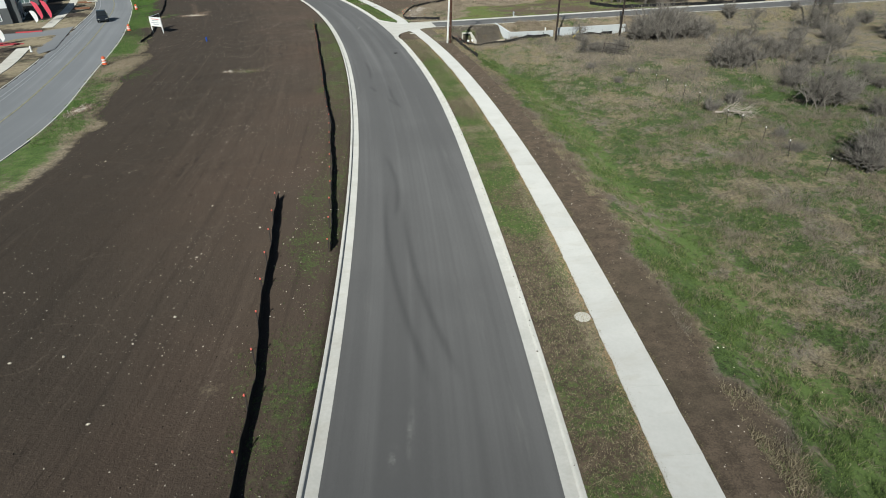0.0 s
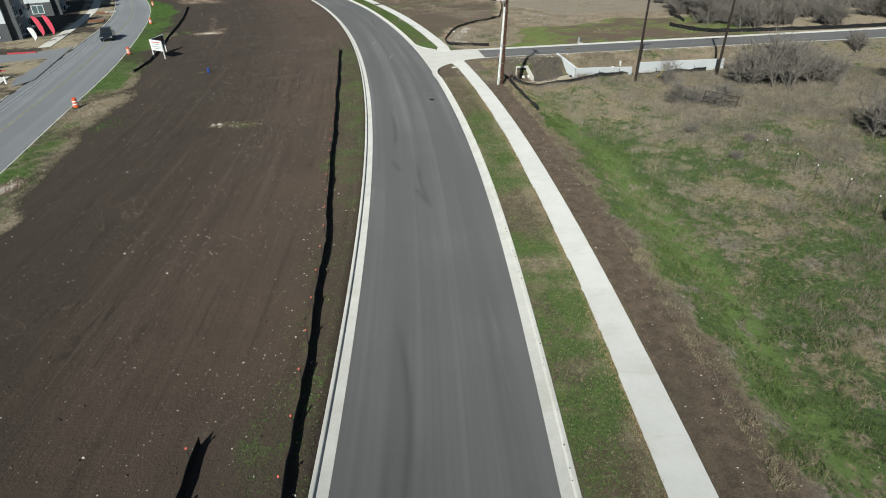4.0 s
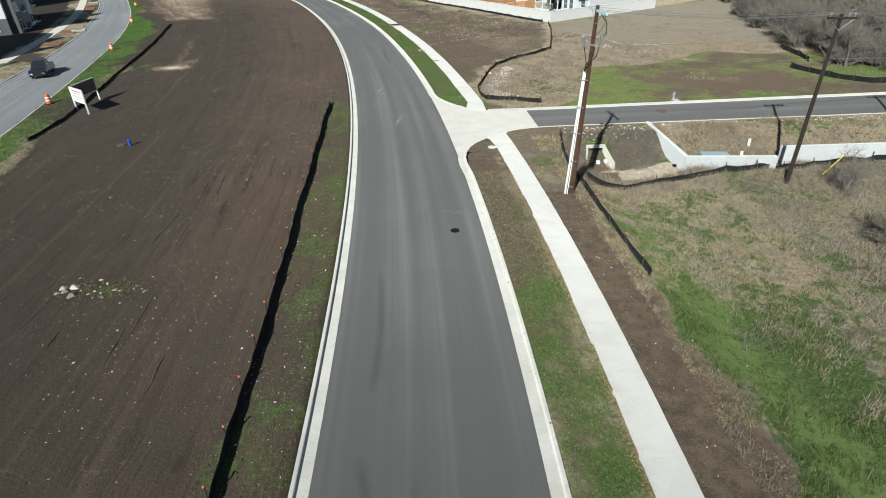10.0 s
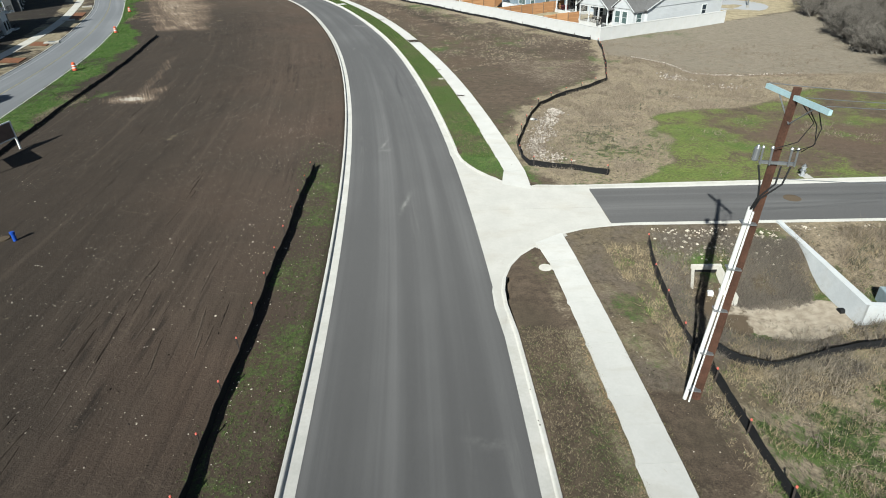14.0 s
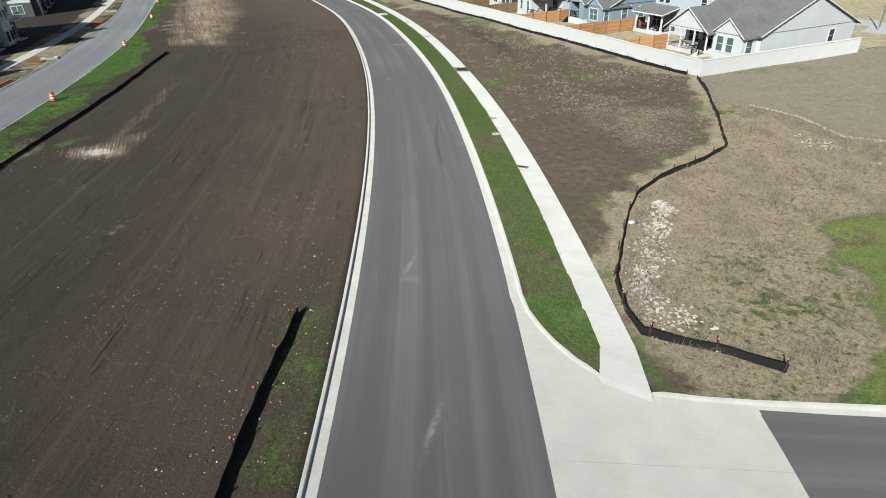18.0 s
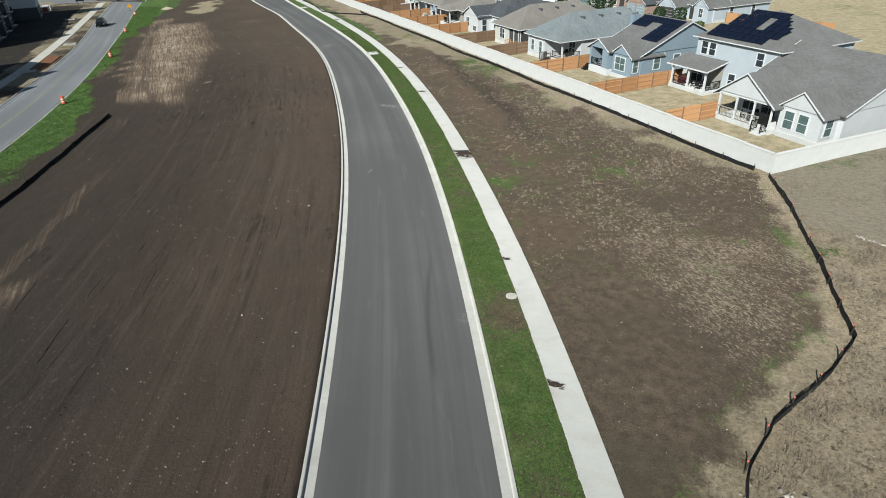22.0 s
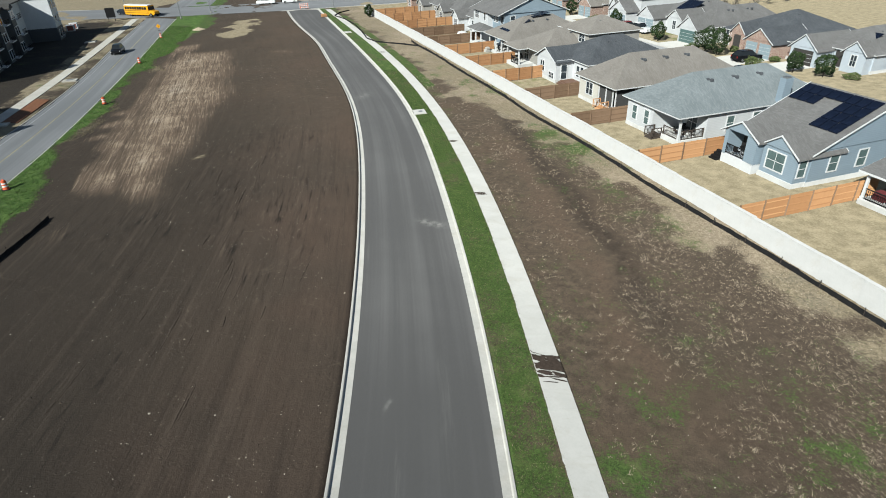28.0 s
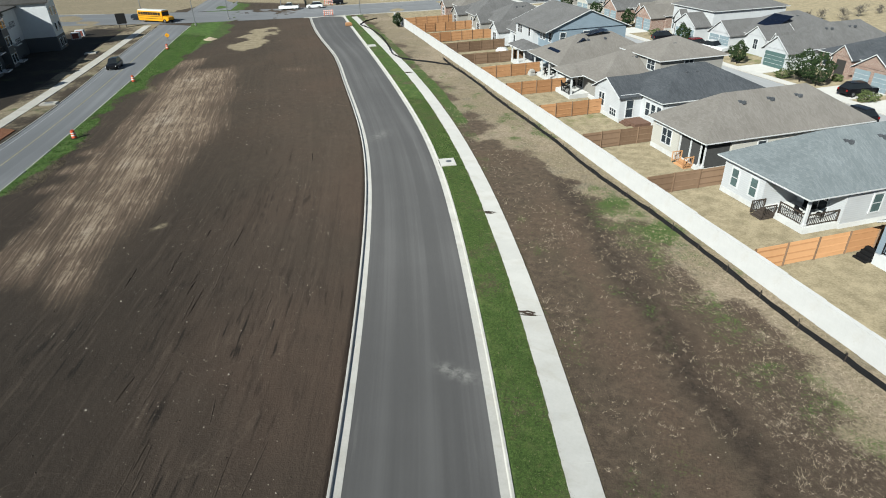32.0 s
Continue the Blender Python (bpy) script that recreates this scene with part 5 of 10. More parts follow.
# ---- silt fences ----
def silt_fence(pts, h, label, caps=True, gap=2.4, group="silt fences"):
    """Black cloth on steel posts along a line, sagging between the posts."""
    fence = thing("silt_fence", pose(pts[0][0], pts[0][1], 0), label, "silt fence", group)
    o = Vector((pts[0][0], pts[0][1]))
    way, run = [], 0.0
    for a, b in zip(pts, pts[1:]):
        n = max(1, int(math.dist(a, b) / 0.4))
        for i in range(n):
            way.append((Vector(a) * (1 - i / n) + Vector(b) * (i / n)))
    way.append(Vector(pts[-1]))
    g = Geo()
    for i, p in enumerate(way):
        run = i * 0.4
        z = zat(p.x, p.y)
        wob = 0.02 * math.sin(run * 2.1 + p.y) + 0.012 * math.sin(run * 5.3)
        sag = h * (0.94 - 0.10 * abs(math.sin(math.pi * run / gap)) + 0.05 * math.sin(run * 1.3 + 2))
        q = p - o
        lean = 0.05 * math.sin(run * 0.7)
        g.v += [(q.x + wob, q.y, z - 0.12), (q.x + wob + 0.04 + lean, q.y, z + sag), (q.x + wob + 0.015, q.y, z - 0.12), (q.x + wob + 0.055 + lean, q.y, z + sag)]
        if i:
            k = 4 * i
            g.f += [(k - 4, k, k + 1, k - 3), (k - 2, k - 1, k + 3, k + 2), (k - 3, k + 1, k + 3, k - 1)]
    part("cloth", g, M_BLACK, fence)
    step = max(1, int(round(gap / 0.4)))
    post = Geo().box((0, 0, 0), (0.035, 0.05, h + 0.55)).box((0.02, 0, 0.2), (0.05, 0.012, h)).mesh("post", M_STEEL)
    cap = Geo().lathe((0, 0, 0), [(0.036, 0.0), (0.04, 0.04), (0.03, 0.07), (0.01, 0.08)], 8).mesh("cap", M_CORAL)
    for i in range(0, len(way), step):
        p = way[i] - o
        z = zat(way[i].x, way[i].y)
        ob = part("post", post, M_STEEL, fence)
        ob.matrix_basis = pose(p.x - 0.06, p.y, z + h / 2 - 0.05, 3 * math.sin(i), 4 * math.cos(i * 1.3), 20 * math.sin(i))
        if caps:
            c = part("cap", cap, M_CORAL, fence, "coral plastic cap")
            c.location = (p.x - 0.06, p.y, z + h + 0.22)
    return fence


silt_fence([(-5.6, 5.0), (-6.4, 11.0), (-7.1, 15.9), (-8.0, 20.7), (-8.8, 25.5), (-9.95, 32.3)], 0.50, "black cloth silt fence on steel posts in bare soil")
silt_fence([(-5.75, 25.5), (-6.75, 33.0), (-7.7, 39.0), (-9.0, 47.3), (-10.5, 54.3), (-12.0, 62.0), (-13.3, 69.0), (-14.9, 76.6), (-16.6, 85.6), (-18.4, 94.2), (-19.85, 101.8)], 0.50,
           "long black cloth silt fence beside the road's kerb")
silt_fence([(-43.8, 90.6), (-44.9, 96.8), (-46.9, 102.8), (-50.3, 112.1), (-53.6, 121.8), (-56.2, 129.5), (-60.0, 140.0), (-63.5, 148.8), (-66.8, 157.0)], 0.36, "sagging black silt fence along the old street's verge", False)
silt_fence([(0.9, 101.7), (-1.0, 102.4), (-2.8, 102.7), (-4.4, 103.1), (-5.0, 104.8), (-5.4, 107.2), (-5.1, 110.2), (-4.5, 114.4), (-3.8, 117.7), (-2.2, 120.5), (1.0, 124.2), (3.2, 127.5), (3.8, 135.7), (4.1, 143.0),
            (4.0, 149.2)], 0.46, "black silt fence winding round the mulched soil")
silt_fence([(2.1, 92.2), (2.1, 88.4), (2.4, 84.6), (2.9, 82.3), (3.5, 79.0), (4.1, 76.0), (4.75, 72.4), (5.0, 71.2)], 0.46, "half fallen black silt fence by the power pole")
silt_fence([(3.4, 84.4), (5.5, 84.3), (7.2, 84.8), (9.7, 85.9), (14.6, 86.9), (18.5, 88.6), (24.0, 90.2), (30.0, 91.4)], 0.5, "black silt fence at the foot of the culvert wall", False)
silt_fence([tuple(est(-1 - 4.0 * i, -0.7 - 0.15 * math.sin(i)).xy) + () for i in range(29)], 0.42, "low black silt fence at the foot of the garden wall", False, 3.0)
silt_fence([tuple(est(*p).xy) for p in ((-108, -0.8), (-111, -3.0), (-114, -5.5), (-116.5, -7.5), (-121, -8.3), (-131, -7.5), (-141, -7.0), (-151, -7.6), (-158, -9.0), (-163, -7.0), (-166, -3.5))], 0.32,
           "black silt fence looping round a soil patch", False, 3.0)
silt_fence([(32.6, 128.2), (33.0, 123.0), (32.8, 120.1)], 0.6, "short black silt fence before the scrub", False)
silt_fence([(29.7, 117.3), (32.0, 112.5), (34.3, 109.4), (38.0, 109.0), (46.0, 110.0), (60.0, 111.5)], 0.6, "black silt fence before the scrub", False)


# ---- culvert ----
M_WING = concrete_material("painted_wing_wall", (0.385, 0.40, 0.412), (0.47, 0.483, 0.492))


def culvert():
    c = thing("culvert_wing_wall", pose(10.9, 87.8, 0), "white-painted concrete wing wall of a culvert basin", "culvert")
    g = Geo()
    g.hull([(-1.45, 7.6, -1.7), (-1.2, 7.65, -1.7), (0.15, 0.15, -1.9), (-0.15, -0.1, -1.9), (-1.45, 7.6, 0.24), (-1.2, 7.65, 0.24), (0.15, 0.15, 0.02), (-0.15, -0.1, 0.0)],
           [(0, 1, 2, 3)[::-1], (4, 5, 6, 7)[::-1], (0, 4, 7, 3)[::-1], (1, 2, 6, 5)[::-1], (0, 1, 5, 4)[::-1]][:5])
    part("side_wall", g, M_WING, c)
    part("front_wall", Geo().box((3.15, 0.12, -0.9), (6.4, 0.28, 1.8), 0.02), M_WING, c)
    part("front_wall", Geo().box((12.6, 2.75, -0.85), (10.4, 0.28, 1.7), 0.10), M_WING, c)
    part("drain_pipe", Geo().cyl((-0.55, 1.0, -1.15), (-0.25, 1.05, -1.15), 0.16, n=12), M_RUBBER, c)
    part("box_lid", Geo().bevelled((1.6, 0.9, -1.4), (3.6, 2.3, -0.45), 0.03), M_BOXLID, c, "pale blue-grey lid")
    for p in ((4.5, 1.8), (6.0, 4.6)):
        part("vent_pipe", Geo().cyl((p[0], p[1], -1.5), (p[0], p[1], -0.25), 0.11, n=10), M_PVC, c, "white plastic pipe")
    e = thing("culvert_outlet", pose(4.85, 91.1, 0), "white concrete box culvert mouth with splayed wings", "culvert")
    part("lintel", Geo().box((0, 0, -0.42), (1.5, 0.2, 0.22), 0.12), M_GREYCON2, e)
    part("wing", Geo().hull([(-0.72, -0.1, -1.9), (-0.58, -0.1, -1.9), (-0.70, -1.0, -1.9), (-0.84, -1.0, -1.9), (-0.72, -0.1, -0.35), (-0.58, -0.1, -0.35), (-0.70, -1.0, -1.3), (-0.84, -1.0, -1.3)],
                            [(4, 5, 6, 7)[::-1], (0, 4, 7, 3), (1, 2, 6, 5), (2, 3, 7, 6), (0, 1, 5, 4)]), M_GREYCON2, e)
    part("wing", Geo().hull([(0.55, 0.0, -1.9), (0.72, 0.0, -1.9), (1.42, -1.25, -1.9), (1.25, -1.3, -1.9), (0.55, 0.0, -0.33), (0.72, 0.0, -0.33), (1.42, -1.25, -1.35), (1.25, -1.3, -1.35)],
                            [(4, 5, 6, 7)[::-1], (0, 4, 7, 3), (1, 2, 6, 5), (2, 3, 7, 6), (0, 1, 5, 4)]), M_GREYCON2, e)
    # black panel in place of the unlit space inside the culvert
    part("opening", Geo().box((0, 0.05, -1.2), (1.3, 0.1, 1.3), 0.12), M_RUBBER, e, "dark culvert mouth")
    for p in ((0.3, -0.4), (0.15, -0.95), (0.75, -0.7)):
        part("block", Geo().bevelled((p[0] - 0.14, p[1] - 0.12, -1.9), (p[0] + 0.14, p[1] + 0.12, -1.25), 0.05), M_WHITE, e, "white concrete baffle block")


def silt_bed():
    """Mud and dried silt settled on the basin's floor; its edge sinks into the banks."""
    xs, ys = np.arange(3.4, 11.3, 0.14), np.arange(85.9, 91.6, 0.14)
    X, Y = np.meshgrid(xs, ys)
    away = np.minimum(np.hypot((X - 8.3) / 2.6, (Y - 88.5) / 1.75), np.hypot((X - 5.6) / 1.6, (Y - 88.9) / 1.8))
    away = away + 0.10 * soft_noise(X, Y, 0.9, 71) + 0.07 * soft_noise(X, Y, 0.35, 72)
    Z = lie(X, Y) + 0.05 - 0.13 * smooth(away, 0.85, 1.15)
    n = len(xs)
    g = Geo()
    g.v = [tuple(p) for p in np.stack([X, Y, Z], -1).reshape(-1, 3).tolist()]
    ok = (away < 1.2).ravel()
    g.f = [(i, i + 1, i + n + 1, i + n) for i in range(len(g.v) - n) if (i + 1) % n and ok[i] and ok[i + n + 1]]
    tagged(part("silt_bed", g, M_SILT, None, "", True), "dried pale silt and brown mud on the culvert basin's floor", "silt", kind="structure")


def silt_material():
    n = Nodes("dried_silt")
    c = n.t.nodes.new("ShaderNodeSeparateXYZ")
    n.put(c.inputs[0], n.pos)
    f = n.math("ADD", n.math("MULTIPLY", n.math("SUBTRACT", c.outputs[0], 6.3), 0.28), n.math("MULTIPLY", n.math("SUBTRACT", n.noise(0.7, 4, 0.6, None, 0.8), 0.5), 2.2))
    pale = n.mix(n.ramp(n.noise(3.0, 4), 0.3, 0.7), (0.235, 0.195, 0.150), (0.345, 0.300, 0.240))
    n.bump(n.noise(9, 4), 0.3, 0.02)
    return n.done(n.mix(n.ramp(f, -0.18, 0.10), (0.088, 0.066, 0.045), pale), 0.9)


M_BOXLID = plain("blue_grey_lid", (0.36, 0.45, 0.48), 0.5)
M_SILT = silt_material()
culvert()
silt_bed()


# ---- power poles ----
guard = thing("guy_guard", pose(19.85, 86.5, zat(19.85, 86.5)), "yellow plastic guard tube on a pole's guy wire", "guy wire")
part("tube", Geo().cyl((0, 0, 0.1), (1.28, 0.42, 1.40), 0.032, n=8), plain("guard_yellow", (0.72, 0.56, 0.03), 0.5), guard)
part("anchor_rod", Geo().cyl((-0.16, -0.05, -0.2), (0.0, 0.0, 0.12), 0.02, n=6), M_RUBBER, guard)
part("guy_wire", Geo().cyl((1.28, 0.42, 1.40), (7.3, 2.1, 8.2), 0.008, n=5), M_RUBBER, guard)


def power_pole(x, y, h, mat, label, riser=False, arm_mat=None, turn=0.0, r=0.16):
    z0 = zat(x, y)
    p = thing("power_pole", pose(x, y, z0, 0, 3.1 if riser else 2.6, turn), label, "power pole", "power poles")
    part("shaft", Geo().cyl((0, 0, -0.5), (0, 0, h), r, r * 0.66, 14), mat, p)
    part("crossarm", Geo().box((0, -0.13, h - 0.25), (2.6 if riser else 1.8, 0.10, 0.13), radians(-75) if riser else 0.0), arm_mat or mat, p)
    for s in (-1, 1):
        a = radians(-75) if riser else 0.0
        part("brace", Geo().cyl((s * 0.75 * math.cos(a), -0.15 + s * 0.75 * math.sin(a), h - 0.3), (0, -0.15, h - 0.95), 0.018, n=6), M_GREYM, p)
    for s in ((-0.75, 0.4, 0.75) if not riser else ()):
        ins = Geo().lathe((s, -0.13, h - 0.19), [(0.03, 0), (0.03, 0.1), (0.07, 0.11), (0.06, 0.17), (0.075, 0.18), (0.05, 0.25), (0.02, 0.27)], 9)
        part("insulator", ins, M_GREYM, p)
    if riser:
        part("conduit", Geo().cyl((-0.42, -0.12, -0.3), (-0.26, -0.12, 7.7), 0.07, 0.07, 10), M_PVC, p, "white plastic cable riser")
        part("conduit", Geo().cyl((-0.30, -0.26, -0.3), (-0.18, -0.2, 7.6), 0.03, 0.03, 8), M_PVC, p, "white plastic cable riser")
        for z in (0.5, 2.2, 4.0, 5.6, 7.2):
            part("strap", Geo().box((-0.2, -0.12, z), (0.42, 0.3, 0.04)), M_GREYM, p)
        part("bracket", Geo().box((0.0, -0.2, 9.15), (0.95, 0.07, 0.08)), M_GREYM, p)
        for s in (-0.45, -0.2, 0.3, 0.46):
            part("fuse", Geo().cyl((s, -0.27, 9.1), (s - 0.06, -0.32, 9.6), 0.028, 0.03, 8).lathe((s - 0.06, -0.32, 9.58), [(0.045, 0), (0.05, 0.04), (0.03, 0.08)], 8), M_GREYM, p)
        can = Geo().lathe((-0.62, -0.25, 9.2), [(0.07, 0), (0.09, 0.03), (0.09, 0.36), (0.06, 0.4), (0.03, 0.46)], 12)
        part("arrester", can, M_GREYM, p, "grey cylindrical arrester")
        for s, e in ((-0.26, -0.5), (-0.2, 0.35), (-0.28, 0.1)):
            pts = [(s, -0.16, 7.65), (s + 0.02, -0.34, 8.1), (e * 0.7, -0.4, 8.6), (e, -0.32, 9.1)]
            part("cable", Geo().tube(pts, 0.026, 6), M_RUBBER, p, "black drop cable")
        for s, e in ((0.3, 1.0), (0.5, 0.5), (-0.3, 0.2)):
            pts = [(s, -0.3, 9.55), (0.35 + 0.5 * s, -0.5 - 0.3 * e, 9.9), (0.5, -0.3 - 0.6 * e, 10.4), (0.26 * e, 0.2 - e, h - 0.2)]
            part("jumper", Geo().tube(pts, 0.014), M_RUBBER, p)
    return p, [Vector(p.matrix_basis @ Vector((s, -0.13, h + 0.06))) for s in (-0.75, 0.4, 0.75)] + [Vector(p.matrix_basis @ Vector((0, 0, h - 2.6)))] if not riser else [Vector((x + 0.6 + 0.25 * s, y - 0.97 * s, z0 + h - 0.18)) for s in (-1.2, 0.4, 1.2)] + [Vector((x + 0.46, y, z0 + h - 2.6))]


POLES = [power_pole(2.05, 80.95, 11.2, M_POLE, "brown timber power pole with white cable risers", True, M_ARM, 0),
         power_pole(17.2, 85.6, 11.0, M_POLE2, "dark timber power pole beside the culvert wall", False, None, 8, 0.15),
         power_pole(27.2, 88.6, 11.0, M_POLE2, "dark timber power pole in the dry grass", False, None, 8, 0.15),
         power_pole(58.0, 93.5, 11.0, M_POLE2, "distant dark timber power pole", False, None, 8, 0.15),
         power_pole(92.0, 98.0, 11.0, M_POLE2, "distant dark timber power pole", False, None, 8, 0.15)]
for (p, a), (q, b) in zip(POLES, POLES[1:]):
    for i in range(4):
        g = Geo()
        pts = []
        for k in range(13):
            t = k / 12
            v = a[i].lerp(b[i], t)
            v.z -= 0.5 * 4 * t * (1 - t) * (a[i] - b[i]).length / 25
            pts.append(v - a[i])
        g.tube(pts, 0.011)
        ob = part("power_line", g, M_GREYM)
        ob.location = a[i]
        tagged(ob, "thin grey overhead power line between poles", "power line", "power lines")


# ---- small street furniture ----
def barrel(x, y, label="orange and white traffic barrel on a black rubber base"):
    b = thing("traffic_barrel", pose(x, y, max(zat(x, y), 0.06), 0, 0, (x * 77) % 360), label, "traffic barrel", "traffic barrels")
    for nm, z0, z1, m in (("band", 0.08, 0.34, M_ORANGE), ("stripe", 0.34, 0.47, M_WHITE), ("band", 0.47, 0.62, M_ORANGE), ("stripe", 0.62, 0.75, M_WHITE), ("band", 0.75, 0.98, M_ORANGE)):
        r0, r1 = 0.29 - 0.09 * z0, 0.29 - 0.09 * z1
        part(nm, Geo().lathe((0, 0, 0), [(r0, z0), (r0 + 0.008, z0 + 0.02), (r1 + 0.008, z1 - 0.02), (r1, z1)], 14), m, b)
    part("base", Geo().lathe((0, 0, 0), [(0.40, 0), (0.42, 0.03), (0.40, 0.08), (0.3, 0.09)], 14), M_RUBBER, b)
    part("handle", Geo().box((0, 0, 1.03), (0.24, 0.05, 0.10)), M_ORANGE, b)


for x, y in ((-41.6, 75.2), (-51.0, 102.7), (-62.9, 132.3), (-77.0, 160.8), (-92.4, 187.6), (-108.9, 211.6), (-125.0, 235.0)):
    barrel(x, y)


def lid(x, y, r, mat, label, name, z=None):
    z = zat(x, y) if z is None else z
    c = thing(name, pose(x, y, z, 0, 0, 25), label, "manhole cover", "covers")
    part("rim", Geo().lathe((0, 0, 0), [(r, -0.1), (r, 0.022), (r * 0.97, 0.028), (r * 0.90, 0.028), (r * 0.89, 0.02)], 24), mat, c)
    part("plate", Geo().lathe((0, 0, 0), [(r * 0.88, -0.05), (r * 0.88, 0.018), (0.02, 0.024)], 24), mat, c)
    return c


M_IRON = plain("cast_iron", (0.022, 0.021, 0.02), 0.6, 0.4, 0.3, 8.0)
lid(-5.0, 75.5, 0.25, M_IRON, "black cast-iron manhole cover in fresh asphalt", "manhole_cover", 0.10)
for x, y in ((5.68, 19.2), (-3.3, 89.4), (-14.5, 128.2)):
    lid(x, y, 0.33, M_GREYCON2, "round pale concrete valve cover in the verge", "valve_cover")
lid(11.5, 98.9, 0.5, M_SILT, "tan patched utility cover in the side street", "valve_cover", 0.05)


M_HYD = plain("silver_paint", (0.42, 0.44, 0.46), 0.4, 0.2)


def hydrant(x, y):
    z = zat(x, y)
    h = thing("fire_hydrant", pose(x, y, z, 0, 0, -80), "silver-grey fire hydrant beside the side street", "fire hydrant")
    part("barrel", Geo().lathe((0, 0, 0), [(0.18, 0), (0.18, 0.05), (0.12, 0.07), (0.11, 0.55), (0.16, 0.57), (0.16, 0.62), (0.12, 0.64)], 12), M_HYD, h)
    part("bonnet", Geo().lathe((0, 0, 0.63), [(0.13, 0), (0.12, 0.08), (0.06, 0.15), (0.03, 0.16), (0.03, 0.21)], 12), M_GREYM, h)
    for a in ((0.2, 0, 0.42), (-0.2, 0, 0.42), (0, -0.22, 0.40)):
        part("outlet", Geo().cyl((a[0] * 0.4, a[1] * 0.4, a[2]), a, 0.065, 0.075, 10), M_GREYM, h)
    part("slab", Geo().bevelled((-0.3, -0.1, -0.05), (0.5, 0.5, 0.03), 0.02), M_GREYCON, h)


hydrant(13.3, 102.4)


def inlet(x, y, yaw):
    c = thing("kerb_inlet", pose(x, y, 0, 0, 0, yaw), "pale concrete kerb inlet slab with a steel cover", "storm drain", "kerb inlets")
    part("slab", Geo().bevelled((-0.2, -1.0, -0.2), (1.4, 1.0, 0.19), 0.03), M_PANEL, c)
    part("cover", Geo().lathe((0.75, 0.1, 0.18), [(0.3, 0), (0.3, 0.025), (0.02, 0.03)], 18), M_GREYM, c)
    # black strip stands for the shade within the inlet's slot
    part("mouth", Geo().box((-0.22, 0, 0.10), (0.05, 1.6, 0.13)), M_RUBBER, c)


for yy in (193.6, 247.2):
    inlet(float(KR(yy)) + 0.15, yy, math.degrees(math.atan(-slope(KR, yy))))


def sale_sign():
    s = thing("sale_sign", pose(-45.2, 100.8, 0.05), "white V-shaped timber sign with unreadable panels", "sign")
    for (x0, y0), (x1, y1), face in (((-0.8, -0.6), (1.6, -2.2), True), ((-0.8, -0.6), (-0.9, 3.3), False)):
        d = Vector((x1 - x0, y1 - y0))
        ang = math.atan2(d.y, d.x)
        c = ((x0 + x1) / 2, (y0 + y1) / 2)
        part("board", Geo().box((*c, 1.75), (d.length, 0.05, 1.25), ang), M_WHITE if face else M_BACKB, s, "white printed board" if face else "brown board back")
        if face:
            nx, ny = math.sin(ang), -math.cos(ang)
            for i, (w, z) in enumerate(((0.75, 2.15), (0.6, 1.9), (0.8, 1.6), (0.5, 1.35))):
                part("print_bar", Geo().box((c[0] + nx * 0.03, c[1] + ny * 0.03, z), (d.length * w, 0.006, 0.10), ang), M_REDP if i == 0 else M_GREYP, s)
        fr = Geo()
        for z in (1.10, 2.40):
            fr.box((*c, z), (d.length + 0.1, 0.10, 0.09), ang)
        part("rail", fr, M_WHITE, s)
        for q in ((x0, y0), (x1, y1)):
            part("leg", Geo().box((*q, 1.15), (0.12, 0.12, 2.6), ang), M_WHITE, s)


M_BACKB = plain("brown_board", (0.20, 0.13, 0.10), 0.8)
M_REDP = plain("red_print", (0.45, 0.06, 0.06), 0.6)
M_GREYP = plain("grey_print", (0.30, 0.32, 0.36), 0.6)
sale_sign()
M_BLUE = plain("blue_plastic", (0.02, 0.08, 0.42), 0.4)
pipe = thing("blue_pipe_stub", pose(-33.6, 89.5, zat(-33.6, 89.5)), "short blue plastic pipe stub standing in soil", "pipe")
part("tube", Geo().lathe((0, 0, 0), [(0.11, -0.2), (0.11, 0.45), (0.14, 0.46), (0.14, 0.58), (0.10, 0.59)], 12), M_BLUE, pipe)
part("lid", Geo().lathe((-0.9, 0.1, 0), [(0.35, -0.05), (0.35, 0.05), (0.1, 0.07)], 14), M_SILT, pipe, "tan meter lid")


# ---- stones ----
def stones(name, spots, label, mat, kind="stuff", category="stones"):
    """Many small broken stones in one mesh: (x, y, size, height) each."""
    rng = np.random.RandomState(11)
    v, f = [], []
    base = [(1, 0, 0), (0, 1, 0), (-1, 0, 0), (0, -1, 0), (0, 0, 0.8), (0, 0, -0.5), (0.6, 0.6, 0.5)]
    for x, y, s, z in spots:
        k = len(v)
        a, sx, sy = rng.uniform(0, 6.28), rng.uniform(0.7, 1.3), rng.uniform(0.6, 1.1)
        ca, sa = math.cos(a), math.sin(a)
        for px, py, pz in base[:6]:
            qx, qy, qz = px * sx * s * rng.uniform(0.7, 1.2), py * sy * s * rng.uniform(0.7, 1.2), pz * s * rng.uniform(0.6, 1.1)
            v.append((x + qx * ca - qy * sa, y + qx * sa + qy * ca, z + qz))
        f += [(k, k + 1, k + 4), (k + 1, k + 2, k + 4), (k + 2, k + 3, k + 4), (k + 3, k, k + 4), (k + 1, k, k + 5), (k + 2, k + 1, k + 5), (k + 3, k + 2, k + 5), (k, k + 3, k + 5)]
    g = Geo()
    g.v, g.f = v, f
    return tagged(part(name, g, mat), label, category, kind=kind)


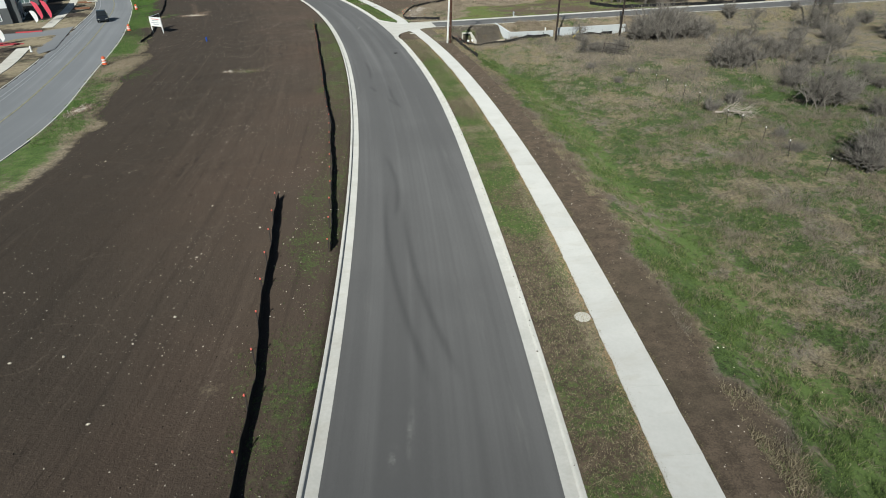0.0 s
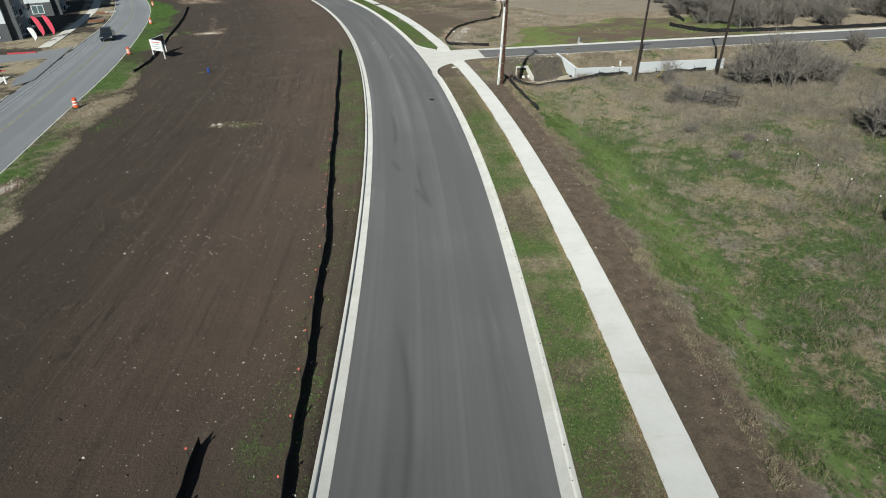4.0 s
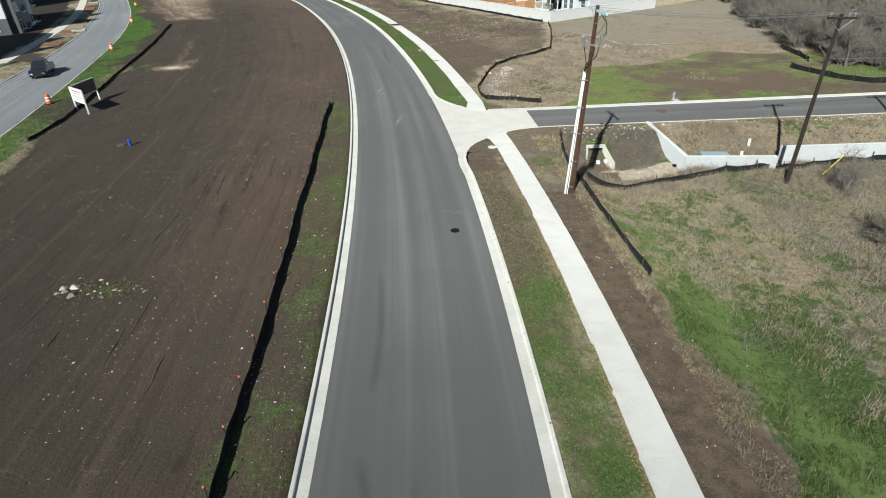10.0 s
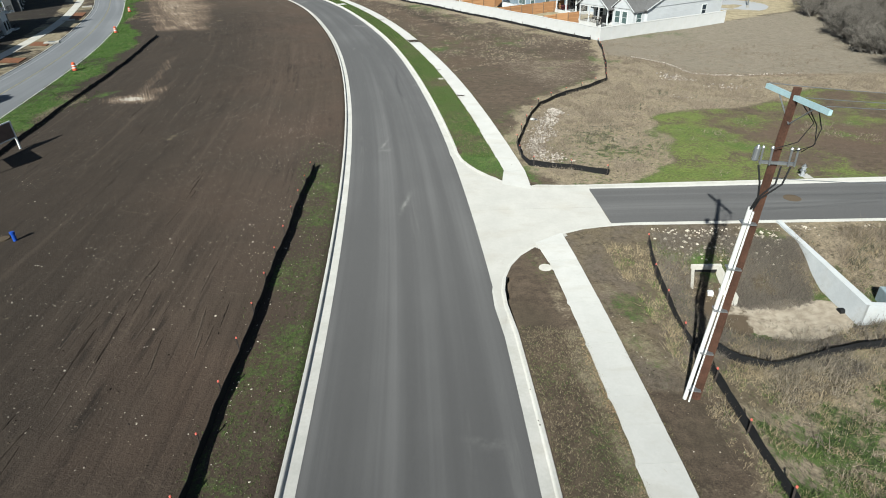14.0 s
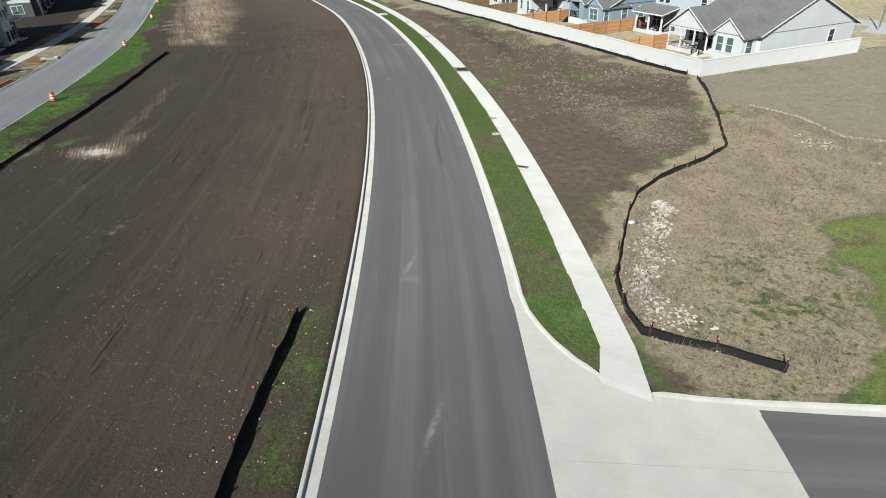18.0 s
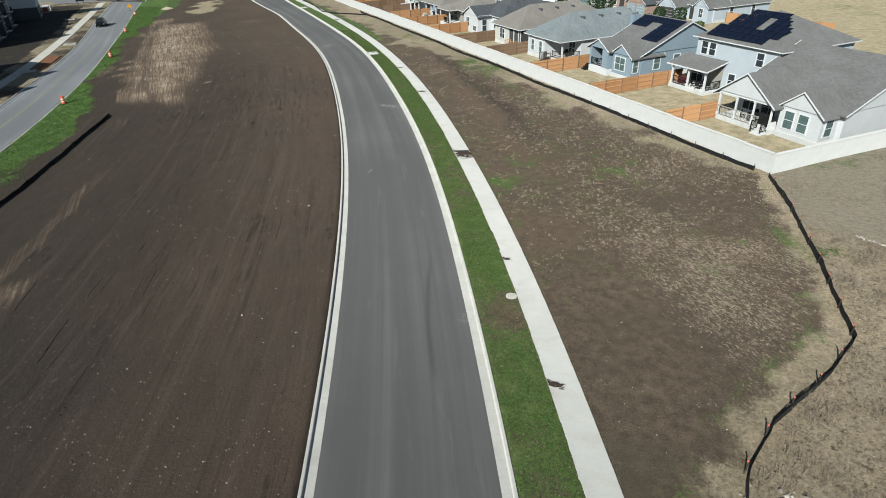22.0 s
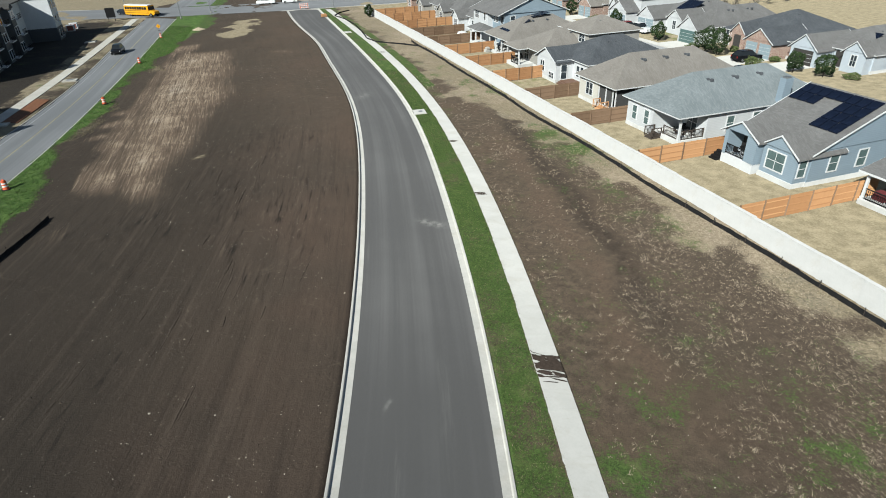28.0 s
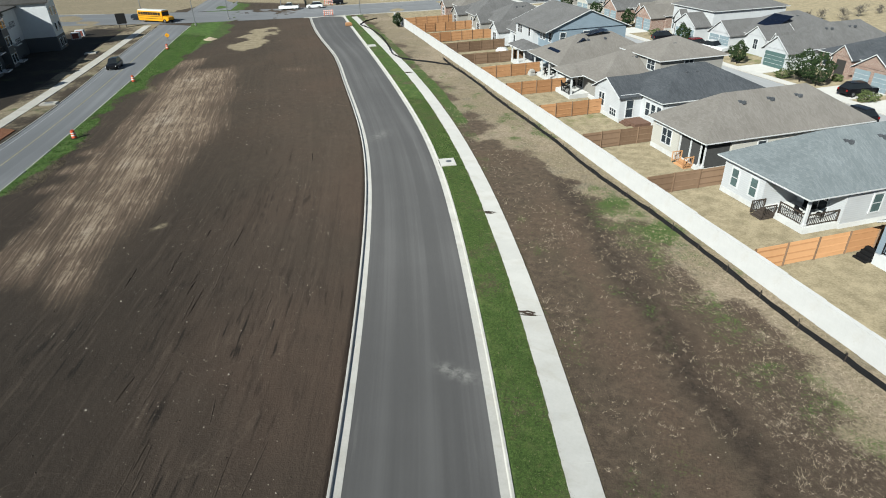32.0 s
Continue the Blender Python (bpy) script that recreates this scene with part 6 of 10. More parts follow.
M_CHIP = varied("rubble_limestone", (0.20, 0.16, 0.125), (0.52, 0.47, 0.41))
rng = np.random.RandomState(5)
spots = []
while len(spots) < 13000:
    y = rng.uniform(8, 215)
    left = rng.gamma(2.0, 5.0) if rng.rand() < 0.7 else rng.uniform(0, 40)
    x = float(KL(y)) - 0.3 - left
    if x > float(AR(y)) + 5 and rng.rand() < (1.0 if y < 115 else 0.55) * min(1.0, max(0.12, 0.45 + 0.8 * float(soft_noise(x, y, 3.5, 61)))):
        spots.append((x, y, 0.010 + 0.034 * rng.rand() ** 4 + (0.06 if rng.rand() < 0.008 else 0), zat(x, y) + 0.01))
clods = []
while len(clods) < 9000:
    y = rng.uniform(8, 205)
    left = rng.gamma(2.0, 6.0)
    x = float(KL(y)) - 0.3 - left
    if x > float(AR(y)) + 6:
        clods.append((x, y, 0.014 + 0.07 * rng.rand() ** 4, zat(x, y)))
for _ in range(3500):
    y = rng.uniform(8, 200)
    if not 86 < y < 106:
        x = float(SL(y)) + 1.7 + (2.6 * rng.rand() if y < 90 else rng.gamma(1.6, 2.5))
        clods.append((x, y, 0.012 + 0.05 * rng.rand() ** 4, zat(x, y)))


def soil_ridges():
    """Torn edges of wheel ruts: low crumbled banks that follow the way the machines went."""
    rng = np.random.RandomState(21)
    g = Geo()
    spots = [(-21.5, 80.5, 2.0, 12), (-18.6, 82.5, 1.2, 6), (-22.0, 76.0, 1.2, 8), (-30.0, 66.0, 3.0, 7), (-38.0, 104.0, 3.0, 8), (-44.8, 156.5, 3.2, 12), (-56.5, 171.5, 2.5, 10), (-63.0, 184.0, 3.0, 9), (-53.6, 165.5, 2.2, 9),
             (-36.0, 132.0, 4.0, 10), (-45.0, 143.0, 4.0, 10), (-40.0, 121.0, 3.0, 8), (-17.0, 60.0, 4.0, 6), (-27.0, 95.0, 4.0, 8)]
    for cx, cy, r, n in spots:
        for _ in range(n):
            x, y = rng.normal(cx, r), rng.normal(cy, 1.6 * r)
            if not float(AR(y)) + 7 < x < float(KL(y)) - 2.2:
                continue
            way = math.atan2(1.0, slope(KL, y)) + rng.normal(0, 0.05)
            steps = rng.randint(4, 16)
            w0, h0 = rng.uniform(0.04, 0.09), rng.uniform(0.02, 0.05)
            k = len(g.v)
            for i in range(steps + 1):
                taper = math.sin(math.pi * (i + 0.3) / (steps + 0.6)) ** 0.6
                w, h = w0 * taper * rng.uniform(0.7, 1.3), h0 * taper * rng.uniform(0.55, 1.2)
                z = zat(x, y)
                px, py = -math.sin(way), math.cos(way)
                g.v += [(x - px * w * 1.6, y - py * w * 1.6, z - 0.02), (x, y, z + h), (x + px * w, y + py * w, z - 0.02)]
                x, y = x + 0.28 * math.cos(way) + rng.normal(0, 0.012), y + 0.28 * math.sin(way)
            for i in range(steps):
                a = k + 3 * i
                g.f += [(a, a + 1, a + 4, a + 3), (a + 1, a + 2, a + 5, a + 4)]
    tagged(part("soil_ridges", g, M_RIDGE), "torn banks of wheel ruts in brown soil", "soil", kind="stuff")


M_RIDGE = plain("turned_soil", (0.062, 0.047, 0.036), 0.95, 0, 0.3, 6.0, 0.5)
soil_ridges()
stones("soil_clods", clods, "crumbs and clods of dark tilled soil", M_CLOD, category="soil")
clods = []
for _ in range(110):
    y = rng.uniform(8, 84)
    clods.append((float(KR(y)) + rng.uniform(-0.19, 0.02), y, 0.02 + 0.045 * rng.rand() ** 2, 0.14))
stones("kerb_dirt", clods, "crumbs of soil lying along the kerb", M_CLOD, category="soil")
stones("soil_stones", spots, "pale limestone chips scattered over the tilled soil", M_STONE)
spots = []
while len(spots) < 1500:
    y = rng.uniform(8, 200)
    if 86 < y < 106:
        continue
    x = float(SL(y)) + 1.6 + rng.gamma(1.5, 1.6 if y < 100 else 4.5)
    spots.append((x, y, 0.014 + 0.035 * rng.rand() ** 3, zat(x, y) + 0.01))
for _ in range(900):
    y = rng.uniform(20, 108)
    x = float(KL(y)) - 0.2 - 2.6 * rng.rand()
    spots.append((x, y, 0.012 + 0.045 * rng.rand() ** 4, zat(x, y) + 0.01))
stones("verge_stones", spots, "small pale stones on the soil beside the footway", M_STONE)
spots = []
for cx, cy, rx, ry, n, big in ((-2.35, 115.7, 0.32, 0.6, 190, 0.12), (-2.9, 113.6, 0.38, 0.8, 170, 0.11), (-3.35, 111.4, 0.4, 0.9, 130, 0.10), (-3.3, 109.6, 0.5, 0.7, 120, 0.10), (-3.95, 107.9, 0.35, 0.8, 160, 0.11),
                               (-4.0, 106.2, 0.4, 0.7, 150, 0.11), (-2.9, 104.6, 0.7, 0.5, 120, 0.10), (-2.0, 103.2, 1.4, 0.4, 60, 0.05), (10.2, 129.6, 0.7, 0.8, 70, 0.12), (11.5, 129.3, 0.5, 0.4, 40, 0.09),
                               (9.6, 121.5, 0.6, 0.4, 20, 0.10), (15.6, 127.0, 1.4, 0.6, 60, 0.10), (-3.9, 113.9, 0.35, 1.2, 40, 0.07)):
    for _ in range(n):
        x, y = rng.normal(cx, rx), rng.normal(cy, ry)
        spots.append((x, y, big * rng.uniform(0.35, 1.35), zat(x, y) + 0.05))
for (x0, y0), (x1, y1), n in (((7.3, 139.5), (10.9, 137.0), 150), ((10.9, 137.0), (12.9, 132.5), 150), ((12.9, 132.5), (17.7, 132.0), 120), ((17.7, 132.0), (24.0, 133.0), 60)):
    for t in rng.rand(n):
        x, y = x0 + (x1 - x0) * t + rng.normal(0, 0.10), y0 + (y1 - y0) * t + rng.normal(0, 0.14)
        spots.append((x, y, 0.09 * rng.uniform(0.4, 1.3), zat(x, y) + 0.03))
stones("riprap", spots, "broken pale limestone rubble lying in dry grass", M_RUBBLE)
heap = thing("rubble_heap", pose(-22.4, 68.4, zat(-22.4, 68.4)), "small heap of white rubble and weeds on the soil", "rubble")
chip = Geo().hull([(1, 0, 0), (0.2, 0.9, 0.1), (-0.9, 0.3, 0), (-0.4, -0.9, 0.1), (0.6, -0.6, 0), (0.1, 0.1, 0.7), (-0.3, 0.2, 0.6), (0, 0, -0.4)],
                  [(0, 1, 5), (1, 2, 6), (1, 6, 5), (2, 3, 6), (3, 4, 5), (3, 5, 6), (4, 0, 5), (1, 0, 7), (2, 1, 7), (3, 2, 7), (4, 3, 7), (0, 4, 7)]).mesh("rubble_piece", M_CHIP)
for i in range(34):
    big = i < 6
    q = part("rubble_piece", chip, M_CHIP, heap)
    s = rng.uniform(0.16, 0.34) if big else rng.uniform(0.05, 0.13)
    q.matrix_basis = pose(rng.normal(-1.5, 0.35) if big else rng.normal(0.2, 1.3), rng.normal(-0.1, 0.3) if big else rng.normal(0.1, 0.55), 0.03, 0, 0, rng.uniform(0, 360)) @ Matrix.Diagonal((s, s * rng.uniform(0.6, 1), s * 0.8, 1))
spots = [(x, y, 0.05 + 0.10 * rng.rand() ** 2, zat(x, y) + 0.04) for x, y in zip(rng.uniform(3, 9, 160), rng.uniform(91.6, 94.0, 160))]
spots += [(x, side_s(x) - 0.35 - abs(rng.normal(0, 0.35)), 0.03 + 0.07 * rng.rand() ** 2, 0.10) for x in rng.uniform(2.5, 36, 420)]
stones("culvert_stones", spots, "pale stones on the bank above the culvert", M_STONE)
spots = [(rng.normal(-46.6, 1.3), rng.normal(119.2, 1.0), 0.02 + 0.05 * rng.rand(), 0.12) for _ in range(120)] + [(rng.normal(-34.0, 0.4), rng.normal(54.6, 1.2), 0.03 + 0.07 * rng.rand(), 0.10) for _ in range(110)]
stones("chalk_patch", spots, "chalky stones spilt on the soil", M_RUBBLE)


def scrap_bag(x, y):
    """A crumpled plastic bag caught at the foot of the silt fence."""
    bag = thing("plastic_bag", pose(x, y, zat(x, y), 0, 0, 20), "crumpled white and blue plastic bag against the silt fence", "bag")
    rng = random.Random(8)
    for name, c, r, mat in (("bag_body", (0, 0, 0.10), 0.20, M_WHITE), ("bag_end", (0.27, -0.03, 0.07), 0.13, M_BAGBLUE)):
        bm = bmesh.new()
        bmesh.ops.create_icosphere(bm, subdivisions=2, radius=r)
        for v in bm.verts:
            v.co *= rng.uniform(0.72, 1.18)
            v.co.z *= 0.55
            v.co += Vector(c)
        me = bpy.data.meshes.new(name)
        bm.to_mesh(me)
        bm.free()
        me.materials.append(mat)
        part(name, me, mat, bag)


M_BAGBLUE = plain("dark_blue_plastic", (0.06, 0.085, 0.14), 0.35)
scrap_bag(-4.3, 113.5)


# ---- soil tracked over the footway ----
def mud(y, length, seed, share=1.0):
    """A ragged smear of soil across the footway."""
    rng = random.Random(seed)
    k = math.hypot(1, slope(SL, y))
    tx, ty = slope(SL, y) / k, 1 / k
    bm = bmesh.new()
    for j in range(int(18 + 34 * length)):
        u0, v0 = rng.uniform(0.0, 1.5) * share, rng.gauss(0, length * 0.3)
        ln, wd, turn = rng.uniform(0.2, 0.75) * share, rng.uniform(0.02, 0.06 + 0.05 * length * share), rng.gauss(-0.35, 0.2)
        ring = []
        for i in range(10):
            a = 6.283 * i / 10
            r = rng.uniform(0.6, 1.2)
            du, dv = ln * r * math.cos(a), wd * r * math.sin(a)
            u, v = u0 + du * math.cos(turn) - dv * math.sin(turn), v0 + du * math.sin(turn) + dv * math.cos(turn) - 0.45 * (u0 - 0.75)
            ring.append((max(0.01, min(1.49, u)), v))
        bm.faces.new([bm.verts.new((u * ty + v * tx, -u * tx + v * ty, 0.001 + 0.0004 * j)) for u, v in ring])
    bmesh.ops.recalc_face_normals(bm, faces=bm.faces[:])
    me = bpy.data.meshes.new("mud_smear")
    bm.to_mesh(me)
    bm.free()
    me.materials.append(M_MUD)
    ob = new("mud_smear", me)
    ob.location = (float(SL(y)), y, 0.156)
    tagged(ob, "dark soil smeared across the concrete footway", "mud", kind="stuff")


M_MUD = plain("dark_mud", (0.045, 0.033, 0.026), 0.95, 0, 0.4, 5.0, 0.4)
for y, l, s, sh in ((150.3, 1.7, 1, 1.0), (171.3, 0.5, 2, 0.6), (184.0, 0.5, 3, 0.5), (120.9, 0.3, 4, 0.4), (228.0, 0.8, 5, 0.6), (132.0, 0.25, 6, 0.3)):
    mud(y, l, s, sh)


# ---- houses ----
M_R_GREY = shingle_material("grey_shingles", (0.102, 0.10, 0.10), (0.178, 0.176, 0.178))
M_R_BROWN = shingle_material("taupe_shingles", (0.15, 0.138, 0.126), (0.235, 0.22, 0.205))
M_R_TEAL = shingle_material("blue_grey_shingles", (0.125, 0.145, 0.155), (0.225, 0.25, 0.265))
M_R_DARK = shingle_material("slate_shingles", (0.045, 0.05, 0.058), (0.10, 0.108, 0.12))
M_S_WHITE = siding_material("white_siding", (0.62, 0.635, 0.655))
M_S_BLUE = siding_material("pale_blue_siding", (0.27, 0.34, 0.405))
M_S_SKY = siding_material("ice_blue_siding", (0.50, 0.553, 0.61))
M_S_CREAM = siding_material("cream_siding", (0.62, 0.60, 0.545))
M_S_TAUPE = siding_material("taupe_siding", (0.36, 0.345, 0.32))
M_TRIM = plain("white_trim", (0.66, 0.67, 0.68), 0.5, 0, 0.04)
M_DOORG = plain("green_garage_door", (0.10, 0.165, 0.16), 0.5)
M_DOORB = plain("blue_garage_door", (0.27, 0.34, 0.38), 0.5)
M_FOUND = concrete_material("foundation_concrete", (0.42, 0.42, 0.41), (0.52, 0.52, 0.51))


def brick_material():
    n = Nodes("red_brown_brick")
    b = n.t.nodes.new("ShaderNodeTexBrick")
    b.inputs["Scale"].default_value = 1.0
    b.inputs["Brick Width"].default_value, b.inputs["Row Height"].default_value, b.inputs["Mortar Size"].default_value = 0.22, 0.075, 0.008
    b.inputs["Color1"].default_value, b.inputs["Color2"].default_value, b.inputs["Mortar"].default_value = (0.21, 0.125, 0.10, 1), (0.31, 0.215, 0.175, 1), (0.45, 0.42, 0.38, 1)
    c = n.t.nodes.new("ShaderNodeSeparateXYZ")
    n.put(c.inputs[0], n.pos)
    d = n.t.nodes.new("ShaderNodeCombineXYZ")
    n.put(d.inputs[0], n.math("ADD", c.outputs[0], c.outputs[1]))
    n.put(d.inputs[1], c.outputs[2])
    n.put(b.inputs["Vector"], d.outputs[0])
    return n.done(n.mix(n.math("MULTIPLY", n.noise(0.9, 4), 0.5), b.outputs["Color"], (0.24, 0.15, 0.12)), 0.85)


M_BRICK = brick_material()


class House:
    """One house in the estate's frame; heights above its own ground."""

    def __init__(self, x0, x1, y0, y1, label, base=0.1):
        self.o = ((x0 + x1) / 2, y0)
        self.e = thing("house", EST @ Matrix.Translation((self.o[0], self.o[1], base)), label, "house", "houses of the estate")

    def at(self, p):
        return (p[0] - self.o[0], p[1] - self.o[1], p[2])

    def body(self, x0, x1, y0, y1, z1, mat, z0=-0.2, name="wall"):
        return part(name, Geo().block(self.at((x0, y0, z0)), self.at((x1, y1, z1))), mat, self.e)

    def skirt(self, x0, x1, y0, y1, h=0.45):
        part("foundation", Geo().bevelled(self.at((x0 - 0.03, y0 - 0.03, -0.3)), self.at((x1 + 0.03, y1 + 0.03, h)), 0.02), M_FOUND, self.e)

    def solid(self, name, pts, faces, mat, parent=None):
        return part(name, Geo().hull([self.at(p) for p in pts], faces), mat, parent or self.e)

    def hip(self, x0, x1, y0, y1, z, rise, mat, over=0.45, vents=3):
        x0, x1, y0, y1 = x0 - over, x1 + over, y0 - over, y1 + over
        w, d = x1 - x0, y1 - y0
        if d >= w:
            r = [((x0 + x1) / 2, y0 + w * 0.5, z + rise), ((x0 + x1) / 2, y1 - w * 0.5 - 0.01, z + rise)]
        else:
            r = [(x0 + d * 0.5, (y0 + y1) / 2, z + rise), (x1 - d * 0.5, (y0 + y1) / 2, z + rise)]
        c = [(x0, y0), (x1, y0), (x1, y1), (x0, y1)]
        pts = [(x, y, z - 0.12) for x, y in c] + [(x, y, z) for x, y in c] + r
        if d >= w:
            top = [(4, 5, 8), (5, 6, 9, 8), (6, 7, 9), (7, 4, 8, 9)]
        else:
            top = [(4, 5, 9, 8), (5, 6, 9), (6, 7, 8, 9), (7, 4, 8)]
        roof = self.solid("roof", pts, top + [(3, 2, 1, 0)], mat)
        self.solid("fascia", pts[:8], [(0, 1, 5, 4), (1, 2, 6, 5), (2, 3, 7, 6), (3, 0, 4, 7)], M_TRIM)
        self.vents(r, roof, vents)
        return r

    def vents(self, r, roof, n):
        a, b = Vector(r[0]), Vector(r[1])
        for i in range(n):
            p = a.lerp(b, (i + 0.5) / n) + Vector((1.1 + 0.3 * (i % 2), -1.0 if i % 2 else 0.4, -0.62))
            part("roof_vent", Geo().bevelled(self.at((p.x - 0.15, p.y - 0.15, p.z - 0.25)), self.at((p.x + 0.15, p.y + 0.15, p.z + 0.05)), 0.04), M_R_DARK, roof)

    def gable(self, x0, x1, y0, y1, z, rise, mat, wall, along="x", over=0.4, trim=True):
        """A gable roof whose ridge runs along x or y, with its end walls."""
        t = 0.16
        if along == "x":
            X0, X1, Y0, Y1, m = x0 - over, x1 + over, y0 - over, y1 + over, (y0 + y1) / 2
            f = rise * over / ((y1 - y0) / 2)
            prof = [(Y0, z - f), (m, z + rise), (Y1, z - f), (Y1, z - f - t), (m, z + rise - t), (Y0, z - f - t)]
            pts = [(X0, y, h) for y, h in prof] + [(X1, y, h) for y, h in prof]
            end = [[(x, y0, z), (x, y1, z), (x, m, z + rise - t)] for x in (x0, x1)]
        else:
            X0, X1, Y0, Y1, m = x0 - over, x1 + over, y0 - over, y1 + (0 if trim else over), (x0 + x1) / 2
            f = rise * over / ((x1 - x0) / 2)
            prof = [(X1, z - f), (m, z + rise), (X0, z - f), (X0, z - f - t), (m, z + rise - t), (X1, z - f - t)]
            pts = [(x, Y0, h) for x, h in prof] + [(x, Y1, h) for x, h in prof]
            end = [[(x0, y, z), (x1, y, z), (m, y, z + rise - t)] for y in (y0, y1)]
        faces = [(0, 6, 7, 1)[::-1], (1, 7, 8, 2)[::-1], (3, 4, 10, 9)[::-1], (4, 5, 11, 10)[::-1], (2, 8, 9, 3)[::-1], (5, 11, 6, 0)[::-1]]
        roof = self.solid("roof", pts, faces + [(0, 1, 4, 5), (1, 2, 3, 4), (6, 11, 10, 7), (7, 10, 9, 8)], mat)
        # barge boards
        for s in (0, 6):
            d = 0.03 if s else -0.03
            q = [pts[s + i] for i in range(6)]
            mv = (lambda p, k: (p[0] + k, p[1], p[2])) if along == "x" else (lambda p, k: (p[0], p[1] + k, p[2]))
            p2 = [(p[0], p[1], p[2] + (0.012 if i < 3 else 0.045)) for i, p in enumerate(q)]
            v = [mv(p, -0.04 + d) for p in p2] + [mv(p, 0.04 + d) for p in p2]
            self.solid("barge_board", v, [(0, 1, 4, 5), (1, 2, 3, 4), (6, 11, 10, 7), (7, 10, 9, 8), (0, 6, 7, 1), (1, 7, 8, 2), (3, 9, 10, 4), (4, 10, 11, 5), (2, 8, 9, 3), (5, 11, 6, 0)], M_TRIM)
        for tri in end:
            a = Vector(tri[1]) - Vector(tri[0])
            nrm = Vector((0.1, 0, 0)) if along == "x" else Vector((0, 0.1, 0))
            v = [tuple(Vector(p) - nrm) for p in tri] + [tuple(Vector(p) + nrm) for p in tri]
            self.solid("gable_wall", v, [(0, 1, 2), (5, 4, 3), (0, 3, 4, 1), (1, 4, 5, 2), (2, 5, 3, 0)], wall)
        if along == "x":
            r = [(x0, m, z + rise), (x1, m, z + rise)]
        else:
            r = [(m, y0, z + rise), (m, y1, z + rise)]
        return r, roof

    def window(self, face, plane, u, z, w, h, glass=None, bars=1):
        """A framed window on the face S (towards -y) or E (towards +x)."""
        glass = glass or M_GLASS
        def bx(g, cu, cz, su, sz, d0, d1):
            if face == "S":
                return g.box(self.at((cu, plane - (d0 + d1) / 2, cz)), (su, d1 - d0, sz))
            if face == "E":
                return g.box(self.at((plane + (d0 + d1) / 2, cu, cz)), (d1 - d0, su, sz))
        g = Geo()
        t = 0.11
        for s in (-1, 1):
            bx(g, u + s * (w + t) / 2, z, t, h + 2 * t, -0.02, 0.06)
            bx(g, u, z + s * (h + t) / 2, w, t, -0.02, 0.06)
        fr = part("window", g, M_TRIM, self.e)
        for k in range(bars):
            bx(pg := Geo(), u - w / 2 + w * (k + 0.5) / bars, z, w / bars - 0.04, h - 0.02, -0.01, 0.02)
            part("pane", pg, glass, fr)
        bx(mg := Geo(), u, z, w, 0.05, 0.0, 0.045)
        for k in range(1, bars):
            bx(mg, u - w / 2 + w * k / bars, z, 0.05, h, 0.0, 0.045)
        part("glazing_bar", mg, M_TRIM, fr)

    def posts(self, pts, z0, z1, s=0.16):
        for x, y in pts:
            part("porch_post", Geo().box(self.at((x, y, (z0 + z1) / 2)), (s, s, z1 - z0)).box(self.at((x, y, z0 + 0.12)), (s + 0.08, s + 0.08, 0.24)).box(self.at((x, y, z1 - 0.08)), (s + 0.06, s + 0.06, 0.14)), M_TRIM, self.e)

    def deck(self, x0, x1, y0, y1, z, mat=None):
        part("deck", Geo().bevelled(self.at((x0, y0, -0.2)), self.at((x1, y1, z)), 0.03), mat or M_FOUND, self.e)

    def rail(self, a, b, z, mat):
        a, b = Vector((*a, z)), Vector((*b, z))
        n = max(2, int((b - a).length / 0.17))
        d = b - a
        ang = math.atan2(d.y, d.x)
        m = (a + b) / 2
        g = Geo().box(self.at((m.x, m.y, z + 0.95)), (d.length, 0.07, 0.08), ang)
        top = part("railing", g, mat, self.e)
        part("bottom_rail", Geo().box(self.at((m.x, m.y, z + 0.12)), (d.length, 0.06, 0.05), ang), mat, top)
        thin = Geo().box((0, 0, 0.5), (0.03, 0.03, 0.92)).mesh("baluster", mat)
        thick = Geo().box((0, 0, 0.5), (0.09, 0.09, 1.0)).mesh("newel", mat)
        for i in range(n + 1):
            end = i in (0, n)
            ob = part("newel" if end else "baluster", thick if end else thin, mat, top)
            q = self.at(a.lerp(b, i / n))
            ob.matrix_basis = pose(q[0], q[1], q[2], 0, 0, math.degrees(ang))

    def steps(self, x, y0, n, z, w, mat):
        for i in range(n):
            part("step", Geo().bevelled(self.at((x - w / 2, y0 - 0.28 * (i + 1), -0.2)), self.at((x + w / 2, y0 - 0.28 * i, z - (i + 1) * z / (n + 1))), 0.02), mat, self.e)

    def solar(self, x0, x1, ys, zs, rows, cols, skip=()):
        """Panels on a slope that falls towards -y, between heights zs at the ys."""
        ang = math.atan2(zs[1] - zs[0], ys[1] - ys[0])
        length = math.hypot(zs[1] - zs[0], ys[1] - ys[0])
        w, h = (x1 - x0) / cols, length / rows
        me = Geo().bevelled((-w / 2 + 0.035, -h / 2 + 0.035, 0.0), (w / 2 - 0.035, h / 2 - 0.035, 0.05), 0.01).mesh("solar_panel", M_SOLAR)
        for r in range(rows):
            for c in range(cols):
                if (r, c) in skip:
                    continue
                t = (r + 0.5) / rows
                ob = part("solar_panel", me, M_SOLAR, self.e)
                ob.matrix_basis = Matrix.Translation(self.at((x0 + w * (c + 0.5), ys[0] + (ys[1] - ys[0]) * t, zs[0] + (zs[1] - zs[0]) * t + 0.12))) @ Matrix.Rotation(ang, 4, "X")


M_BBQ = plain("black_grill_cover", (0.012, 0.012, 0.013), 0.6)


